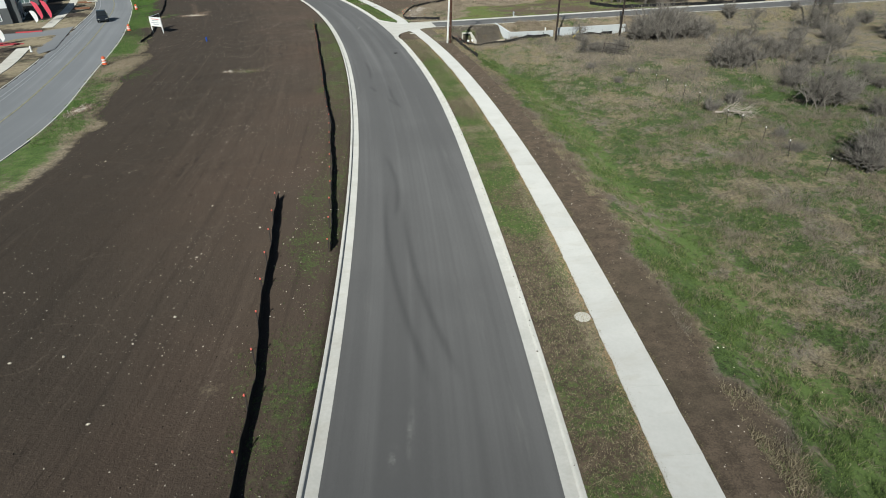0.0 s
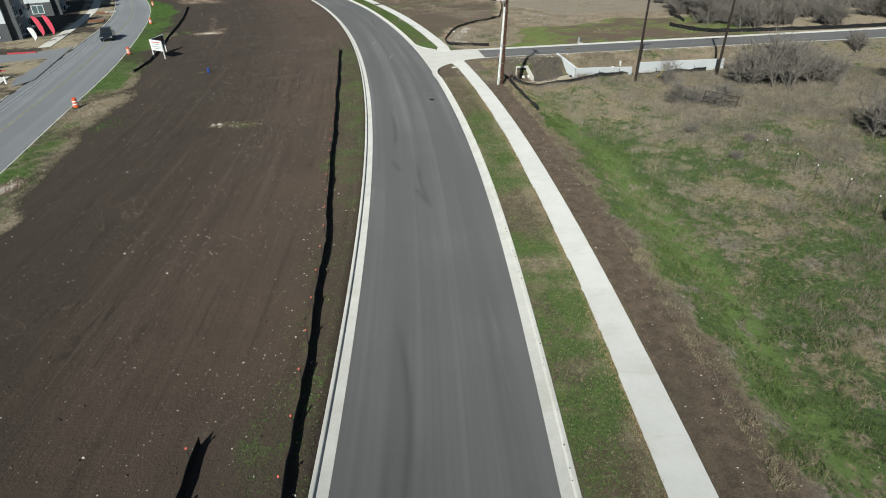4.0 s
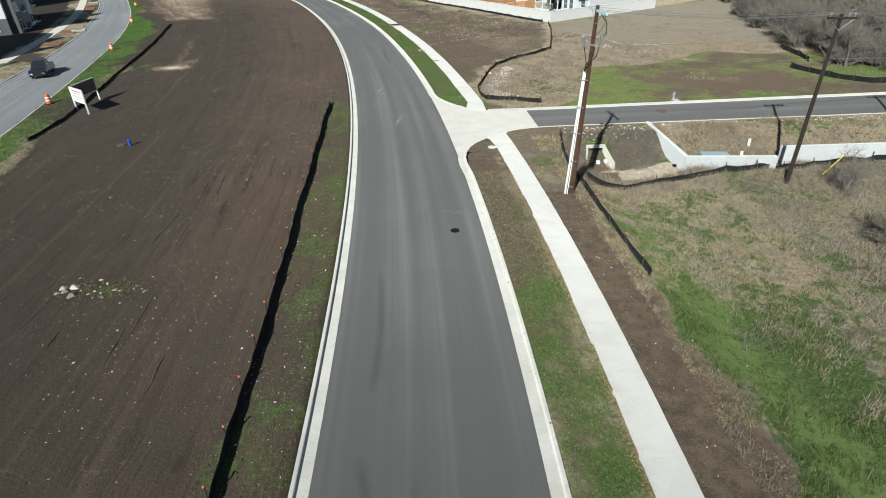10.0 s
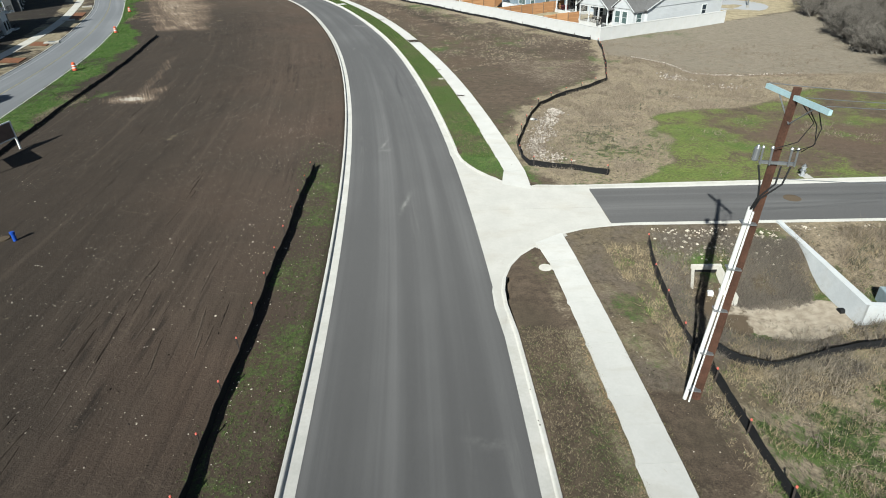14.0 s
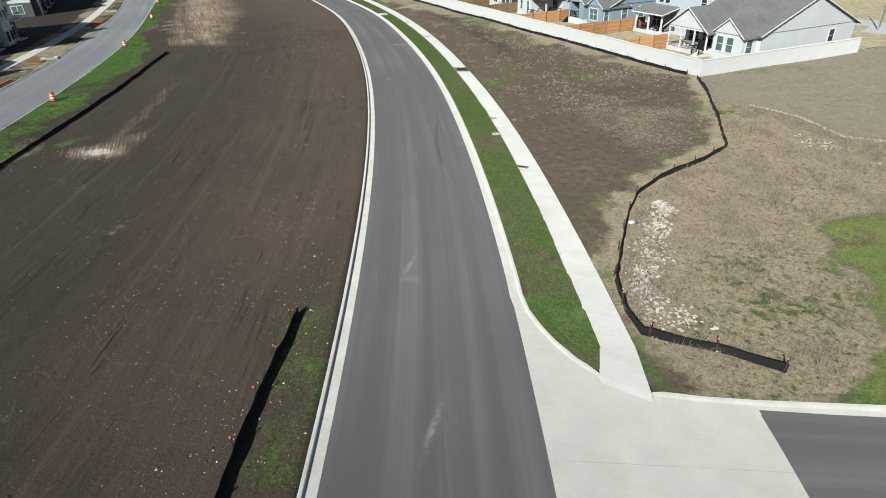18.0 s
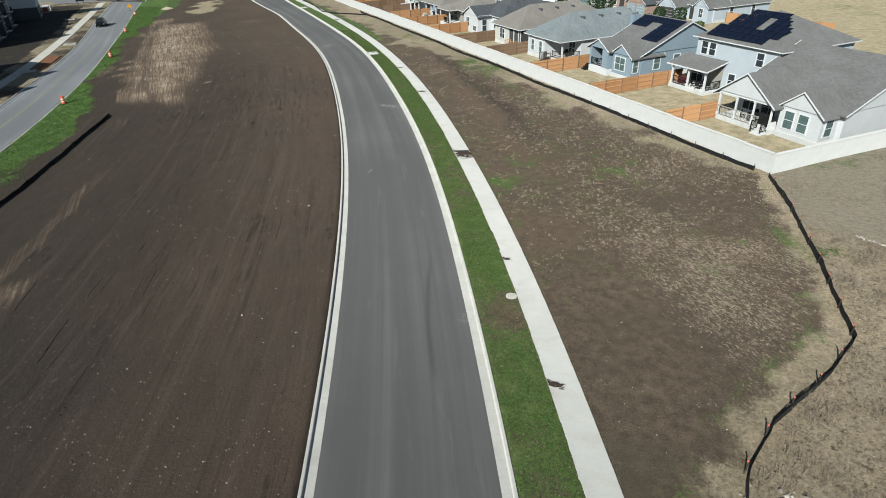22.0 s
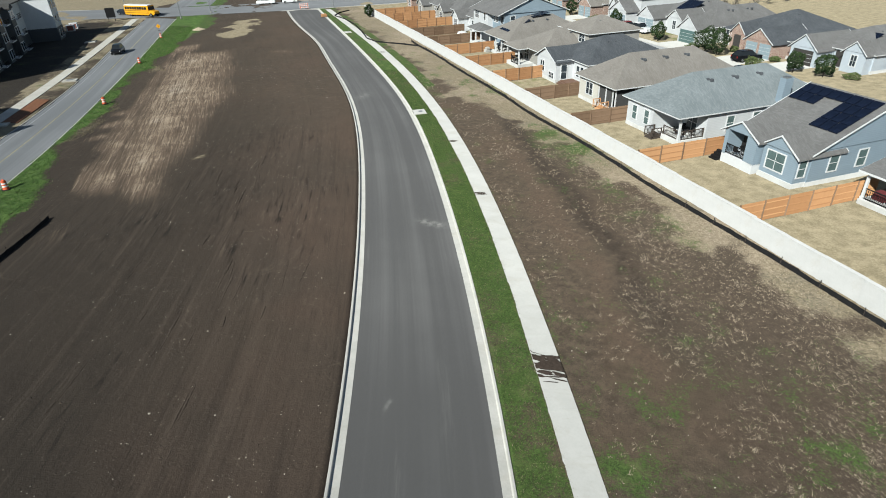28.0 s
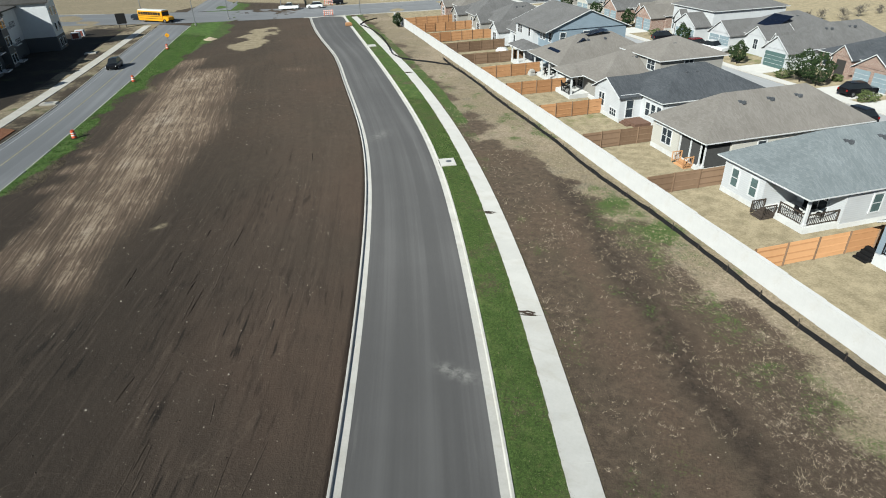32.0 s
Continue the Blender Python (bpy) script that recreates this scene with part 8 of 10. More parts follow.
f4 = plain_house(-104.7, -92.7, 49.7, 65, 2.85, 3.0, M_S_WHITE, M_R_GREY, "white house with narrow windows and roof solar panels", (M_DOORB, 2.3), 2, (-104.4, -99.2), (-97.2, -93.0))
f4.solar(-99.5, -95.2, (51.7, 54.9), (3.9, 5.4), 2, 4)
plain_house(-118.7, -106.7, 48.5, 64, 5.4, 2.4, M_S_WHITE, M_R_GREY, "white two-storey house with a blue garage door", (M_DOORB, 2.3))
plain_house(-132.2, -120.7, 48.5, 64, 2.9, 3.4, M_BRICK, M_R_BROWN, "brick and white house with a brown-grey roof", (M_DOORB, 2.3))
plain_house(-145.7, -134.2, 48.5, 64, 2.9, 3.2, M_BRICK, M_R_GREY, "brick house with steep front gables", (M_DOORB, 2.3))
plain_house(-159.2, -147.7, 48.5, 64, 2.9, 3.2, M_S_CREAM, M_R_TEAL, "cream house with a blue-grey roof", (M_DOORB, 2.3))
plain_house(-173.2, -161.7, 48.5, 64, 2.9, 3.2, M_S_TAUPE, M_R_GREY, "taupe house with a grey roof", (M_DOORB, 2.3))
plain_house(-163.5, -152.5, 14.5, 27, 3.2, 2.9, M_BRICK, M_R_BROWN, "brick house with a brown hip roof")
for i, (w, r) in enumerate(((M_S_CREAM, M_R_BROWN), (M_S_WHITE, M_R_GREY), (M_BRICK, M_R_DARK), (M_S_TAUPE, M_R_GREY), (M_S_CREAM, M_R_GREY), (M_S_WHITE, M_R_TEAL))):
    plain_house(-214 - 2 * (i % 2), -203 - 2 * (i % 2), 4 + 15 * i, 16 + 15 * i, 3.2 if i % 2 else 5.6, 2.8, w, r, "distant house beyond the cross street")


# ---- timber fences between the gardens ----
def board_fence():
    g = Geo()
    outline = [(0.035, 0.01), (0.035, 2.39)]
    for i in range(16, -1, -1):
        y1, y0, d = 2.39 - 0.14 * (16 - i), 2.39 - 0.14 * (17 - i) + 0.014, 0.004 * ((i * 37) % 5) / 5
        outline += [(0.0 + d, y1), (0.0 + d, y0), (0.018, y0 - 0.003), (0.018, y0 - 0.011)]
    g.prism(outline[::-1], 0.05, 1.82)
    boards = g.mesh("fence_panel", M_CEDAR)
    boards_old = boards.copy()
    boards_old.materials[0] = M_OLDWOOD
    rail = Geo()
    for z in (0.4, 0.95, 1.55):
        rail.box((0.05, 1.2, z), (0.04, 2.4, 0.09))
    rails = rail.mesh("rail", M_CEDAR)
    rails_old = rails.copy()
    rails_old.materials[0] = M_OLDWOOD
    post = Geo().box((0.07, 0.0, 0.9), (0.09, 0.09, 1.95)).mesh("post", M_OLDWOOD)
    for a, end, old in ((13.2, 7.7, 0), (25.8, 14.8, 0), (39.0, 13.5, 0), (52.0, 8.3, 1), (64.0, 9.0, 1), (75.2, 9.0, 0), (86.4, 9.3, 0), (97.0, 10.0, 0), (107.0, 11.5, 1), (117.5, 12.0, 1), (129.0, 14.0, 0), (141.0, 14.0, 0), (151.0, 13.5, 0)):
        n = max(3, int((end - 0.4) / 2.4 + 0.5))
        s = (end - 0.4) / (n * 2.4)
        fence = thing("timber_fence", EST @ Matrix.Translation((-a, 0.34 + 0.6 * math.sin(a / 162 * math.pi), 0.1)), "weathered brown board fence between gardens" if old else "orange-brown cedar board fence between gardens", "fence", "garden fences")
        fence.scale = (1, s, 1)
        for i in range(n):
            ob = part("fence_panel", boards_old if old else boards, M_CEDAR, fence)
            ob.location = (0, 2.4 * i, 0.02 * math.sin(i * 2.0))
            r = part("rail", rails_old if old else rails, M_CEDAR, fence)
            r.location = ob.location
            p = part("post", post, M_OLDWOOD, fence)
            p.location = ob.location
    fence = thing("timber_fence", EST @ pose(-54.9, 54.0, 0.1, 0, 0, -78), "orange-brown cedar board fence beside an ice-blue house", "fence", "garden fences")
    for i in range(8):
        ob = part("fence_panel", boards, M_CEDAR, fence)
        ob.location = (0, 2.4 * i, 0)
        p = part("post", post, M_OLDWOOD, fence)
        p.location = ob.location


build_late.append(board_fence)


# ---- apartments west of the old street ----
M_APT_W = siding_material("apartment_white", (0.66, 0.68, 0.70))
M_APT_G = siding_material("apartment_grey", (0.10, 0.105, 0.11))
M_APT_R = shingle_material("apartment_shingles", (0.06, 0.058, 0.056), (0.12, 0.115, 0.11))


M_BRICKISH = plain("reddish_louvre", (0.22, 0.075, 0.060), 0.7)


def apartments(x, y, yaw, length, depth, label, bays, rise=3.4, wing=None):
    """A three-storey block; its long front lies along local y and looks towards +x."""
    b = thing("apartment_block", pose(x, y, 0.0, 0, 0, yaw), label, "apartment building", "apartment blocks")
    H = 9.2
    part("wall", Geo().block((-depth, 0, 2.9), (0, length, H)), M_APT_W, b)
    part("ground_floor", Geo().block((-depth - 0.05, -0.05, -0.2), (0.05, length + 0.05, 2.9)), M_APT_G, b, "dark grey ground floor")
    m = -depth / 2
    gable = 0.5 if wing else 1.6
    o = 0.6
    pts = [(-depth - o, -o, H), (m, -o, H + rise), (o, -o, H), (-depth - o, length + o, H), (m, length + o, H + rise), (o, length + o, H)]
    low = [(p[0], p[1], p[2] - 0.25) for p in pts]
    part("roof", Geo().hull(pts + low, [(0, 1, 4, 3)[::-1], (1, 2, 5, 4)[::-1], (6, 7, 10, 9), (7, 8, 11, 10), (0, 6, 7, 1)[::-1], (1, 7, 8, 2)[::-1], (3, 4, 10, 9), (4, 5, 11, 10), (2, 8, 11, 5), (0, 3, 9, 6)]), M_APT_R, b)
    for yy in (0.0, length):
        part("gable_wall", Geo().hull([(-depth, yy - 0.1, H - 0.3), (0, yy - 0.1, H - 0.3), (m, yy - 0.1, H + rise - 0.3), (-depth, yy + 0.1, H - 0.3), (0, yy + 0.1, H - 0.3), (m, yy + 0.1, H + rise - 0.3)],
                                      [(0, 1, 2), (5, 4, 3), (1, 4, 5, 2), (0, 2, 5, 3)]), M_APT_W, b)
    step = (length - (6.5 if wing else 0.0)) / bays
    baluster = Geo().box((0, 0, 0), (0.04, 0.04, 0.95)).mesh("baluster", M_BBQ)
    for i in range(bays):
        c = step * (i + 0.5)
        deep = i % 2 == 0
        if deep:
            # winged block: every bay dark grey, deepening the front's shade by colour
            part("bay", Geo().block((0, c - step * 0.32, -0.1), (1.5, c + step * 0.32, H - 0.4)), M_APT_W if i % 4 and not wing else M_APT_G, b)
            part("bay_roof", Geo().hull([(-3, c - step * 0.36, H - 0.4), (1.8, c - step * 0.36, H - 0.4), (1.8, c + step * 0.36, H - 0.4), (-3, c + step * 0.36, H - 0.4), (-3, c, H + gable), (1.8, c, H + gable)],
                                        [(0, 1, 5, 4), (2, 3, 4, 5), (1, 2, 5), (3, 0, 4), (3, 2, 1, 0)]), M_APT_R, b)
        for s in range(3):
            z = 1.5 + 3.05 * s
            x0 = 1.5 if deep else 0.0
            for d in (-0.16, 0.16):
                fr = part("window", Geo().box((x0 + 0.03, c + d * step, z), (0.1, 1.3, 1.75)), M_TRIM, b)
                part("pane", Geo().box((x0 + 0.075, c + d * step, z), (0.03, 1.05, 1.5)), M_GLASS, fr)
            if not deep:
                bal = part("balcony", Geo().block((0, c - step * 0.3, z - 1.45), (1.6, c + step * 0.3, z - 1.25)), M_TRIM, b)
                part("railing", Geo().box((1.55, c, z - 0.32), (0.06, step * 0.6, 0.06)), M_BBQ, bal)
                for k in range(9):
                    q = part("baluster", baluster, M_BBQ, bal)
                    q.location = (1.55, c - step * 0.3 + step * 0.6 * k / 8, z - 0.8)
    for s in range(3):
        for k in (0.17, 0.40, 0.66, 0.88):
            fr = part("window", Geo().box((-depth * k, -0.08, 1.6 + 3.05 * s), (2.3, 0.12, 1.75)), M_TRIM, b)
            for d in (-0.53, 0.53):
                part("pane", Geo().box((-depth * k + d, -0.14, 1.6 + 3.05 * s), (0.92, 0.04, 1.5)), M_GLASSG, fr)
    if wing:
        # a wing set across the far end, its narrow gabled end standing forward towards the street
        out, wide, top = wing
        y0, y1, c = length, length + wide, length + wide / 2
        part("wing_wall", Geo().block((-depth, y0, 2.9), (out, y1, top)), M_APT_W, b)
        part("wing_ground_floor", Geo().block((-depth - 0.05, y0 + 0.03, -0.2), (out + 0.05, y1 + 0.05, 2.9)), M_APT_G, b, "dark grey ground floor")
        pts = [(out + 0.5, y0 - 0.5, top), (out + 0.5, c, top + 1.7), (out + 0.5, y1 + 0.5, top), (-depth - 0.5, y0 - 0.5, top), (-depth - 0.5, c, top + 1.7), (-depth - 0.5, y1 + 0.5, top)]
        low = [(p[0], p[1], p[2] - 0.25) for p in pts]
        part("wing_roof", Geo().hull(pts + low, [(0, 1, 4, 3)[::-1], (1, 2, 5, 4)[::-1], (6, 7, 10, 9), (7, 8, 11, 10), (0, 6, 7, 1)[::-1], (1, 7, 8, 2)[::-1], (3, 4, 10, 9), (4, 5, 11, 10), (2, 8, 11, 5), (0, 3, 9, 6)]), M_APT_R, b)
        for s in range(3):
            for d in (-0.22, 0.22):
                fr = part("window", Geo().box((out + 0.06, c + d * wide, 1.5 + 3.05 * s), (0.12, 1.3, 1.75)), M_TRIM, b)
                part("pane", Geo().box((out + 0.12, c + d * wide, 1.5 + 3.05 * s), (0.03, 1.05, 1.5)), M_GLASS, fr)
    return b


apartments(-79.5, 117.0, 29.0, 20.0, 15.0, "white and dark grey three-storey apartment block with balconies", 4)
apartments(-93.2, 148.7, 29.0, 21.0, 16.0, "white three-storey apartment block with gabled bays", 4)
apartments(-123.4, 190.3, 40.0, 44.8, 16.0, "long white three-storey apartment block with bays and a projecting wing", 8, 0.6, (5.8, 6.3, 9.6))
# low plant enclosures by the wing
for x, y in ((-157.2, 239.6), (-159.6, 242.6)):
    box = thing("plant_enclosure", pose(x, y, 0.05, 0, 0, 40), "low white plant enclosure beside the apartment wing", "enclosure", "plant enclosures")
    part("body", Geo().bevelled((-0.9, -0.7, 0), (0.9, 0.7, 1.5), 0.04), M_APT_W, box)
    part("louvre", Geo().box((0, -0.72, 0.8), (1.3, 0.05, 1.1)), M_BRICKISH, box, "reddish louvred front")


# sail flags and kerbs at the entrance
M_PINK = plain("red_pink_sailcloth", (0.62, 0.07, 0.11), 0.7)
M_REDKERB = plain("red_kerb_paint", (0.40, 0.05, 0.06), 0.7)


def sail_flag(x, y, h, mat, label):
    f = thing("feather_flag", pose(x, y, 0.1, 0, -16, 20), label, "flag", "feather flags")
    part("pole", Geo().cyl((0, 0, 0), (0, 0, h), 0.025, 0.012, 6), M_GREYM, f)
    v, fc = [], []
    for i in range(12):
        t = i / 11
        w = 0.62 * (1 - (2 * t - 1) ** 6) * (0.75 + 0.25 * math.sin(t * 3))
        z = 0.5 + t * (h - 0.5)
        for s, u in ((0.02, 0), (-0.02, 0)):
            v += [(0.02, s, z), (w + 0.25 * t, s + 0.06 * math.sin(5 * t), z)]
        if i:
            k = 4 * i
            fc += [(k - 4, k - 3, k + 1, k), (k - 2, k + 2, k + 3, k - 1)]
    g = Geo()
    g.v, g.f = v, fc
    part("sail", g, mat, f)


for x, y, h, m, l in ((-62.6, 86.2, 3.4, M_PINK, "tall red feather flag by the entrance"), (-64.4, 89.0, 3.4, M_PINK, "tall red feather flag by the entrance"), (-66.4, 91.5, 3.4, M_PINK, "tall red feather flag by the entrance"),
                      (-74.4, 118.2, 3.8, M_PINK, "tall red feather flag before the apartments"), (-73.3, 119.3, 3.8, M_PINK, "tall red feather flag before the apartments"),
                      (-65.6, 93.0, 2.6, M_WHITE, "white printed feather flag by the entrance"), (-72.8, 113.8, 2.6, M_WHITE, "white printed feather flag by the path")):
    sail_flag(x, y, h, m, l)
for pts in ([(-70, 92.2), (-66, 92.0), (-62.8, 93.2), (-66, 94.6), (-70, 95.2)],):
    tagged(part("red_island", Geo().prism(pts, 0.0, 0.25), M_REDKERB), "red-painted kerb island at the entrance", "kerb island")
tagged(part("red_kerb", Geo().box((-69.5, 105.6, 0.18), (4.2, 0.25, 0.2), 0.15), M_REDKERB), "red-painted kerb at the entrance", "kerb")
hp = thing("fire_hydrant", pose(-57.6, 86.4, 0.1), "white fire hydrant on a dry verge", "fire hydrant")
part("barrel", Geo().lathe((0, 0, 0), [(0.18, 0), (0.14, 0.08), (0.12, 0.6), (0.16, 0.63), (0.10, 0.75), (0.04, 0.85)], 12), M_WHITE, hp)
for x, y in ((-110.3, 197.6), (-82.1, 151.6), (-138.0, 227.5), (-98.2, 176.0)):
    u = thing("utility_pad", pose(x, y, 0.1, 0, 0, 35), "pale concrete utility slab beside the footway", "utility box", "utility pads")
    part("slab", Geo().bevelled((-1.1, -0.7, -0.05), (1.1, 0.7, 0.2), 0.03), M_GREYCON2, u)
    part("hatch", Geo().bevelled((-0.5, -0.4, 0.2), (0.5, 0.4, 0.23), 0.01), M_GREYM, u)


# ---- junction: lamps, signs, barriers ----
M_BUSY = plain("bus_yellow", (0.72, 0.33, 0.015), 0.35)
def lamp_post(x, y, h, yaw, arm, label):
    p = thing("street_lamp", pose(x, y, 0.1, 0, 0, yaw), label, "street lamp", "street lamps")
    part("base", Geo().lathe((0, 0, 0), [(0.25, 0), (0.25, 0.35), (0.14, 0.4)], 12), M_GREYCON, p)
    part("mast", Geo().cyl((0, 0, 0.3), (0, 0, h), 0.11, 0.06, 10), M_GREYM, p)
    part("arm", Geo().cyl((0, 0, h - 0.1), (arm, 0, h + 0.5), 0.05, 0.04, 8), M_GREYM, p)
    part("lamp_head", Geo().bevelled((arm - 0.1, -0.16, h + 0.42), (arm + 0.65, 0.16, h + 0.6), 0.05), M_GREYM, p)


for x, y, h, yaw, arm, l in ((-142.2, 261.6, 9.0, 60, 2.4, "grey steel street lamp on the corner verge"), (-175.3, 275.5, 9.0, 200, 2.4, "grey steel street lamp at the junction"),
                             (-140.5, 272.0, 9.0, 30, 2.4, "grey steel street lamp at the junction"), (-139.2, 293.4, 8.5, 30, 2.0, "grey steel street lamp by the cross street"),
                             (-107.5, 284.5, 8.5, 80, 2.0, "grey steel street lamp by the cross street"), (*est(-6.5, 40.0).xy, 8.5, 200, 2.2, "white steel street lamp at the turning circle")):
    lamp_post(x, y, h, yaw, arm, l)
for (x, y), yaw in (((-115.2, 281.2), 30), ((-127.0, 300.0), 30)):
    b = thing("road_barricade", pose(x, y, 0.12, 0, 0, yaw), "red and white striped road barricade closing the street", "barricade", "barricades")
    for z in (0.5, 0.95, 1.4):
        part("board", Geo().box((0, 0, z), (2.6, 0.06, 0.24)), M_WHITE, b)
        for i in range(5):
            part("stripe", Geo().box((-1.04 + 0.52 * i, -0.035, z), (0.24, 0.012, 0.24)), M_ORANGE, b)
    for s in (-1.1, 1.1):
        part("leg", Geo().box((s, 0, 0.8), (0.08, 0.08, 1.6)).box((s, 0, 0.05), (0.1, 1.4, 0.1)), M_ORANGE, b)
sg = thing("work_sign", pose(-133.0, 243.2, 0.1, 0, 0, 30), "yellow-orange diamond roadworks sign at the kerb", "sign")
part("board", Geo().box((0, 0, 1.05), (0.76, 0.03, 0.76), 0, Matrix.Rotation(radians(45), 3, "Y")), M_BUSY, sg)
part("mark", Geo().box((0, -0.025, 1.1), (0.32, 0.01, 0.10)).box((0, -0.025, 0.92), (0.20, 0.01, 0.10)), M_RUBBER, sg)
part("stand", Geo().box((0, 0, 0.35), (0.05, 0.05, 0.7)).box((0, 0, 0.03), (0.9, 0.06, 0.06)).box((0, 0, 0.03), (0.06, 0.9, 0.06)), M_STEEL, sg)
bb = thing("dark_sign", pose(-159.3, 254.6, 0.1, 0, 0, 40), "dark double-sided site sign on the verge", "sign")
part("board", Geo().box((0, -0.25, 2.2), (2.2, 0.1, 2.4), 0.18), M_RUBBER, bb)
part("board", Geo().box((0, 0.25, 2.2), (2.2, 0.1, 2.4), -0.18), M_RUBBER, bb)
for s in (-0.8, 0.8):
    part("post", Geo().box((s, 0, 0.6), (0.12, 0.12, 1.6)), M_STEEL, bb)
mound = Geo()
for k in range(6):
    r = 1.25 * (1 - k / 5.0) + 0.02
    for i in range(14):
        a = 2 * math.pi * i / 14
        q = r * (1 + 0.16 * math.sin(3 * a + k) + 0.08 * math.sin(7 * a + 2 * k))
        mound.v.append((1.25 * q * math.cos(a), 0.85 * q * math.sin(a), -0.06 + 0.62 * (k / 5.0) ** 0.8))
mound.f += [(14 * k + i, 14 * k + (i + 1) % 14, 14 * k + 14 + (i + 1) % 14, 14 * k + 14 + i) for k in range(5) for i in range(14)]
mound.f.append(tuple(range(70, 84)))
heap = part("sand_heap", mound, plain("pale_sand", (0.46, 0.385, 0.285), 0.95, 0, 0.2, 5.0, 0.3), None, "", True)
heap.matrix_basis = pose(-123.6, 246.0, 0.08, 0, 0, 35)
tagged(heap, "small heap of pale sand on the grass verge", "sand heap")
pal = thing("pallet_stack", pose(-101.6, 268.4, 0.1, 0, 0, 35), "small stack of sand bags on a pallet at the kerb", "pallet")
part("pallet", Geo().box((0, 0, 0.08), (1.6, 1.3, 0.14)), M_OLDWOOD, pal)
part("load", Geo().bevelled((-0.75, -0.6, 0.15), (0.75, 0.6, 0.75), 0.15), M_CEDAR, pal)


# ---- vehicles ----
def loft(sections):
    """A body from cross sections along x: (x, half width, z low, z shoulder, z top, half width at top)."""
    g = Geo()
    n = 10
    for x, w, z0, zs, zt, wt in sections:
        ring = [(-w, z0), (-w * 1.0, (z0 + zs) / 2), (-w * 0.98, zs), (-wt, zt), (-wt * 0.5, zt + 0.02), (wt * 0.5, zt + 0.02), (wt, zt), (w * 0.98, zs), (w, (z0 + zs) / 2), (w, z0)]
        g.v += [(x, y, z) for y, z in ring]
    for i in range(len(sections) - 1):
        for j in range(n):
            k = (j + 1) % n
            g.f.append((i * n + j, (i + 1) * n + j, (i + 1) * n + k, i * n + k))
    g.f += [tuple(range(n)), tuple(range(len(sections) * n - 1, len(sections) * n - n - 1, -1))]
    return g


M_CAR_BLACK = plain("black_car_paint", (0.012, 0.013, 0.016), 0.18, 0.2, 0.1)
M_CAR_WHITE = plain("white_car_paint", (0.75, 0.76, 0.77), 0.25, 0, 0.05)
M_CAR_RED = plain("dark_red_car_paint", (0.22, 0.015, 0.02), 0.2, 0.1, 0.1)
M_CAR_GREY = plain("blue_grey_car_paint", (0.022, 0.028, 0.038), 0.2, 0.2, 0.1)
M_CARGLASS = plain("car_glass", (0.02, 0.024, 0.028), 0.06, 0, 0.1)
M_LAMPW = plain("headlamp", (0.75, 0.76, 0.74), 0.15)
M_LAMPR = plain("tail_lamp", (0.35, 0.01, 0.01), 0.25)
M_RIM = plain("alloy_rim", (0.45, 0.45, 0.46), 0.3, 0.8)


def wheels(car, xs, w, r=0.35):
    for x in xs:
        for s in (-1, 1):
            wh = part("wheel", Geo().cyl((x, s * (w - 0.22), r), (x, s * (w + 0.01), r), r, r, 18), M_RUBBER, car)
            part("rim", Geo().cyl((x, s * (w - 0.02), r), (x, s * (w + 0.02), r), r * 0.62, r * 0.55, 12), M_RIM, wh)


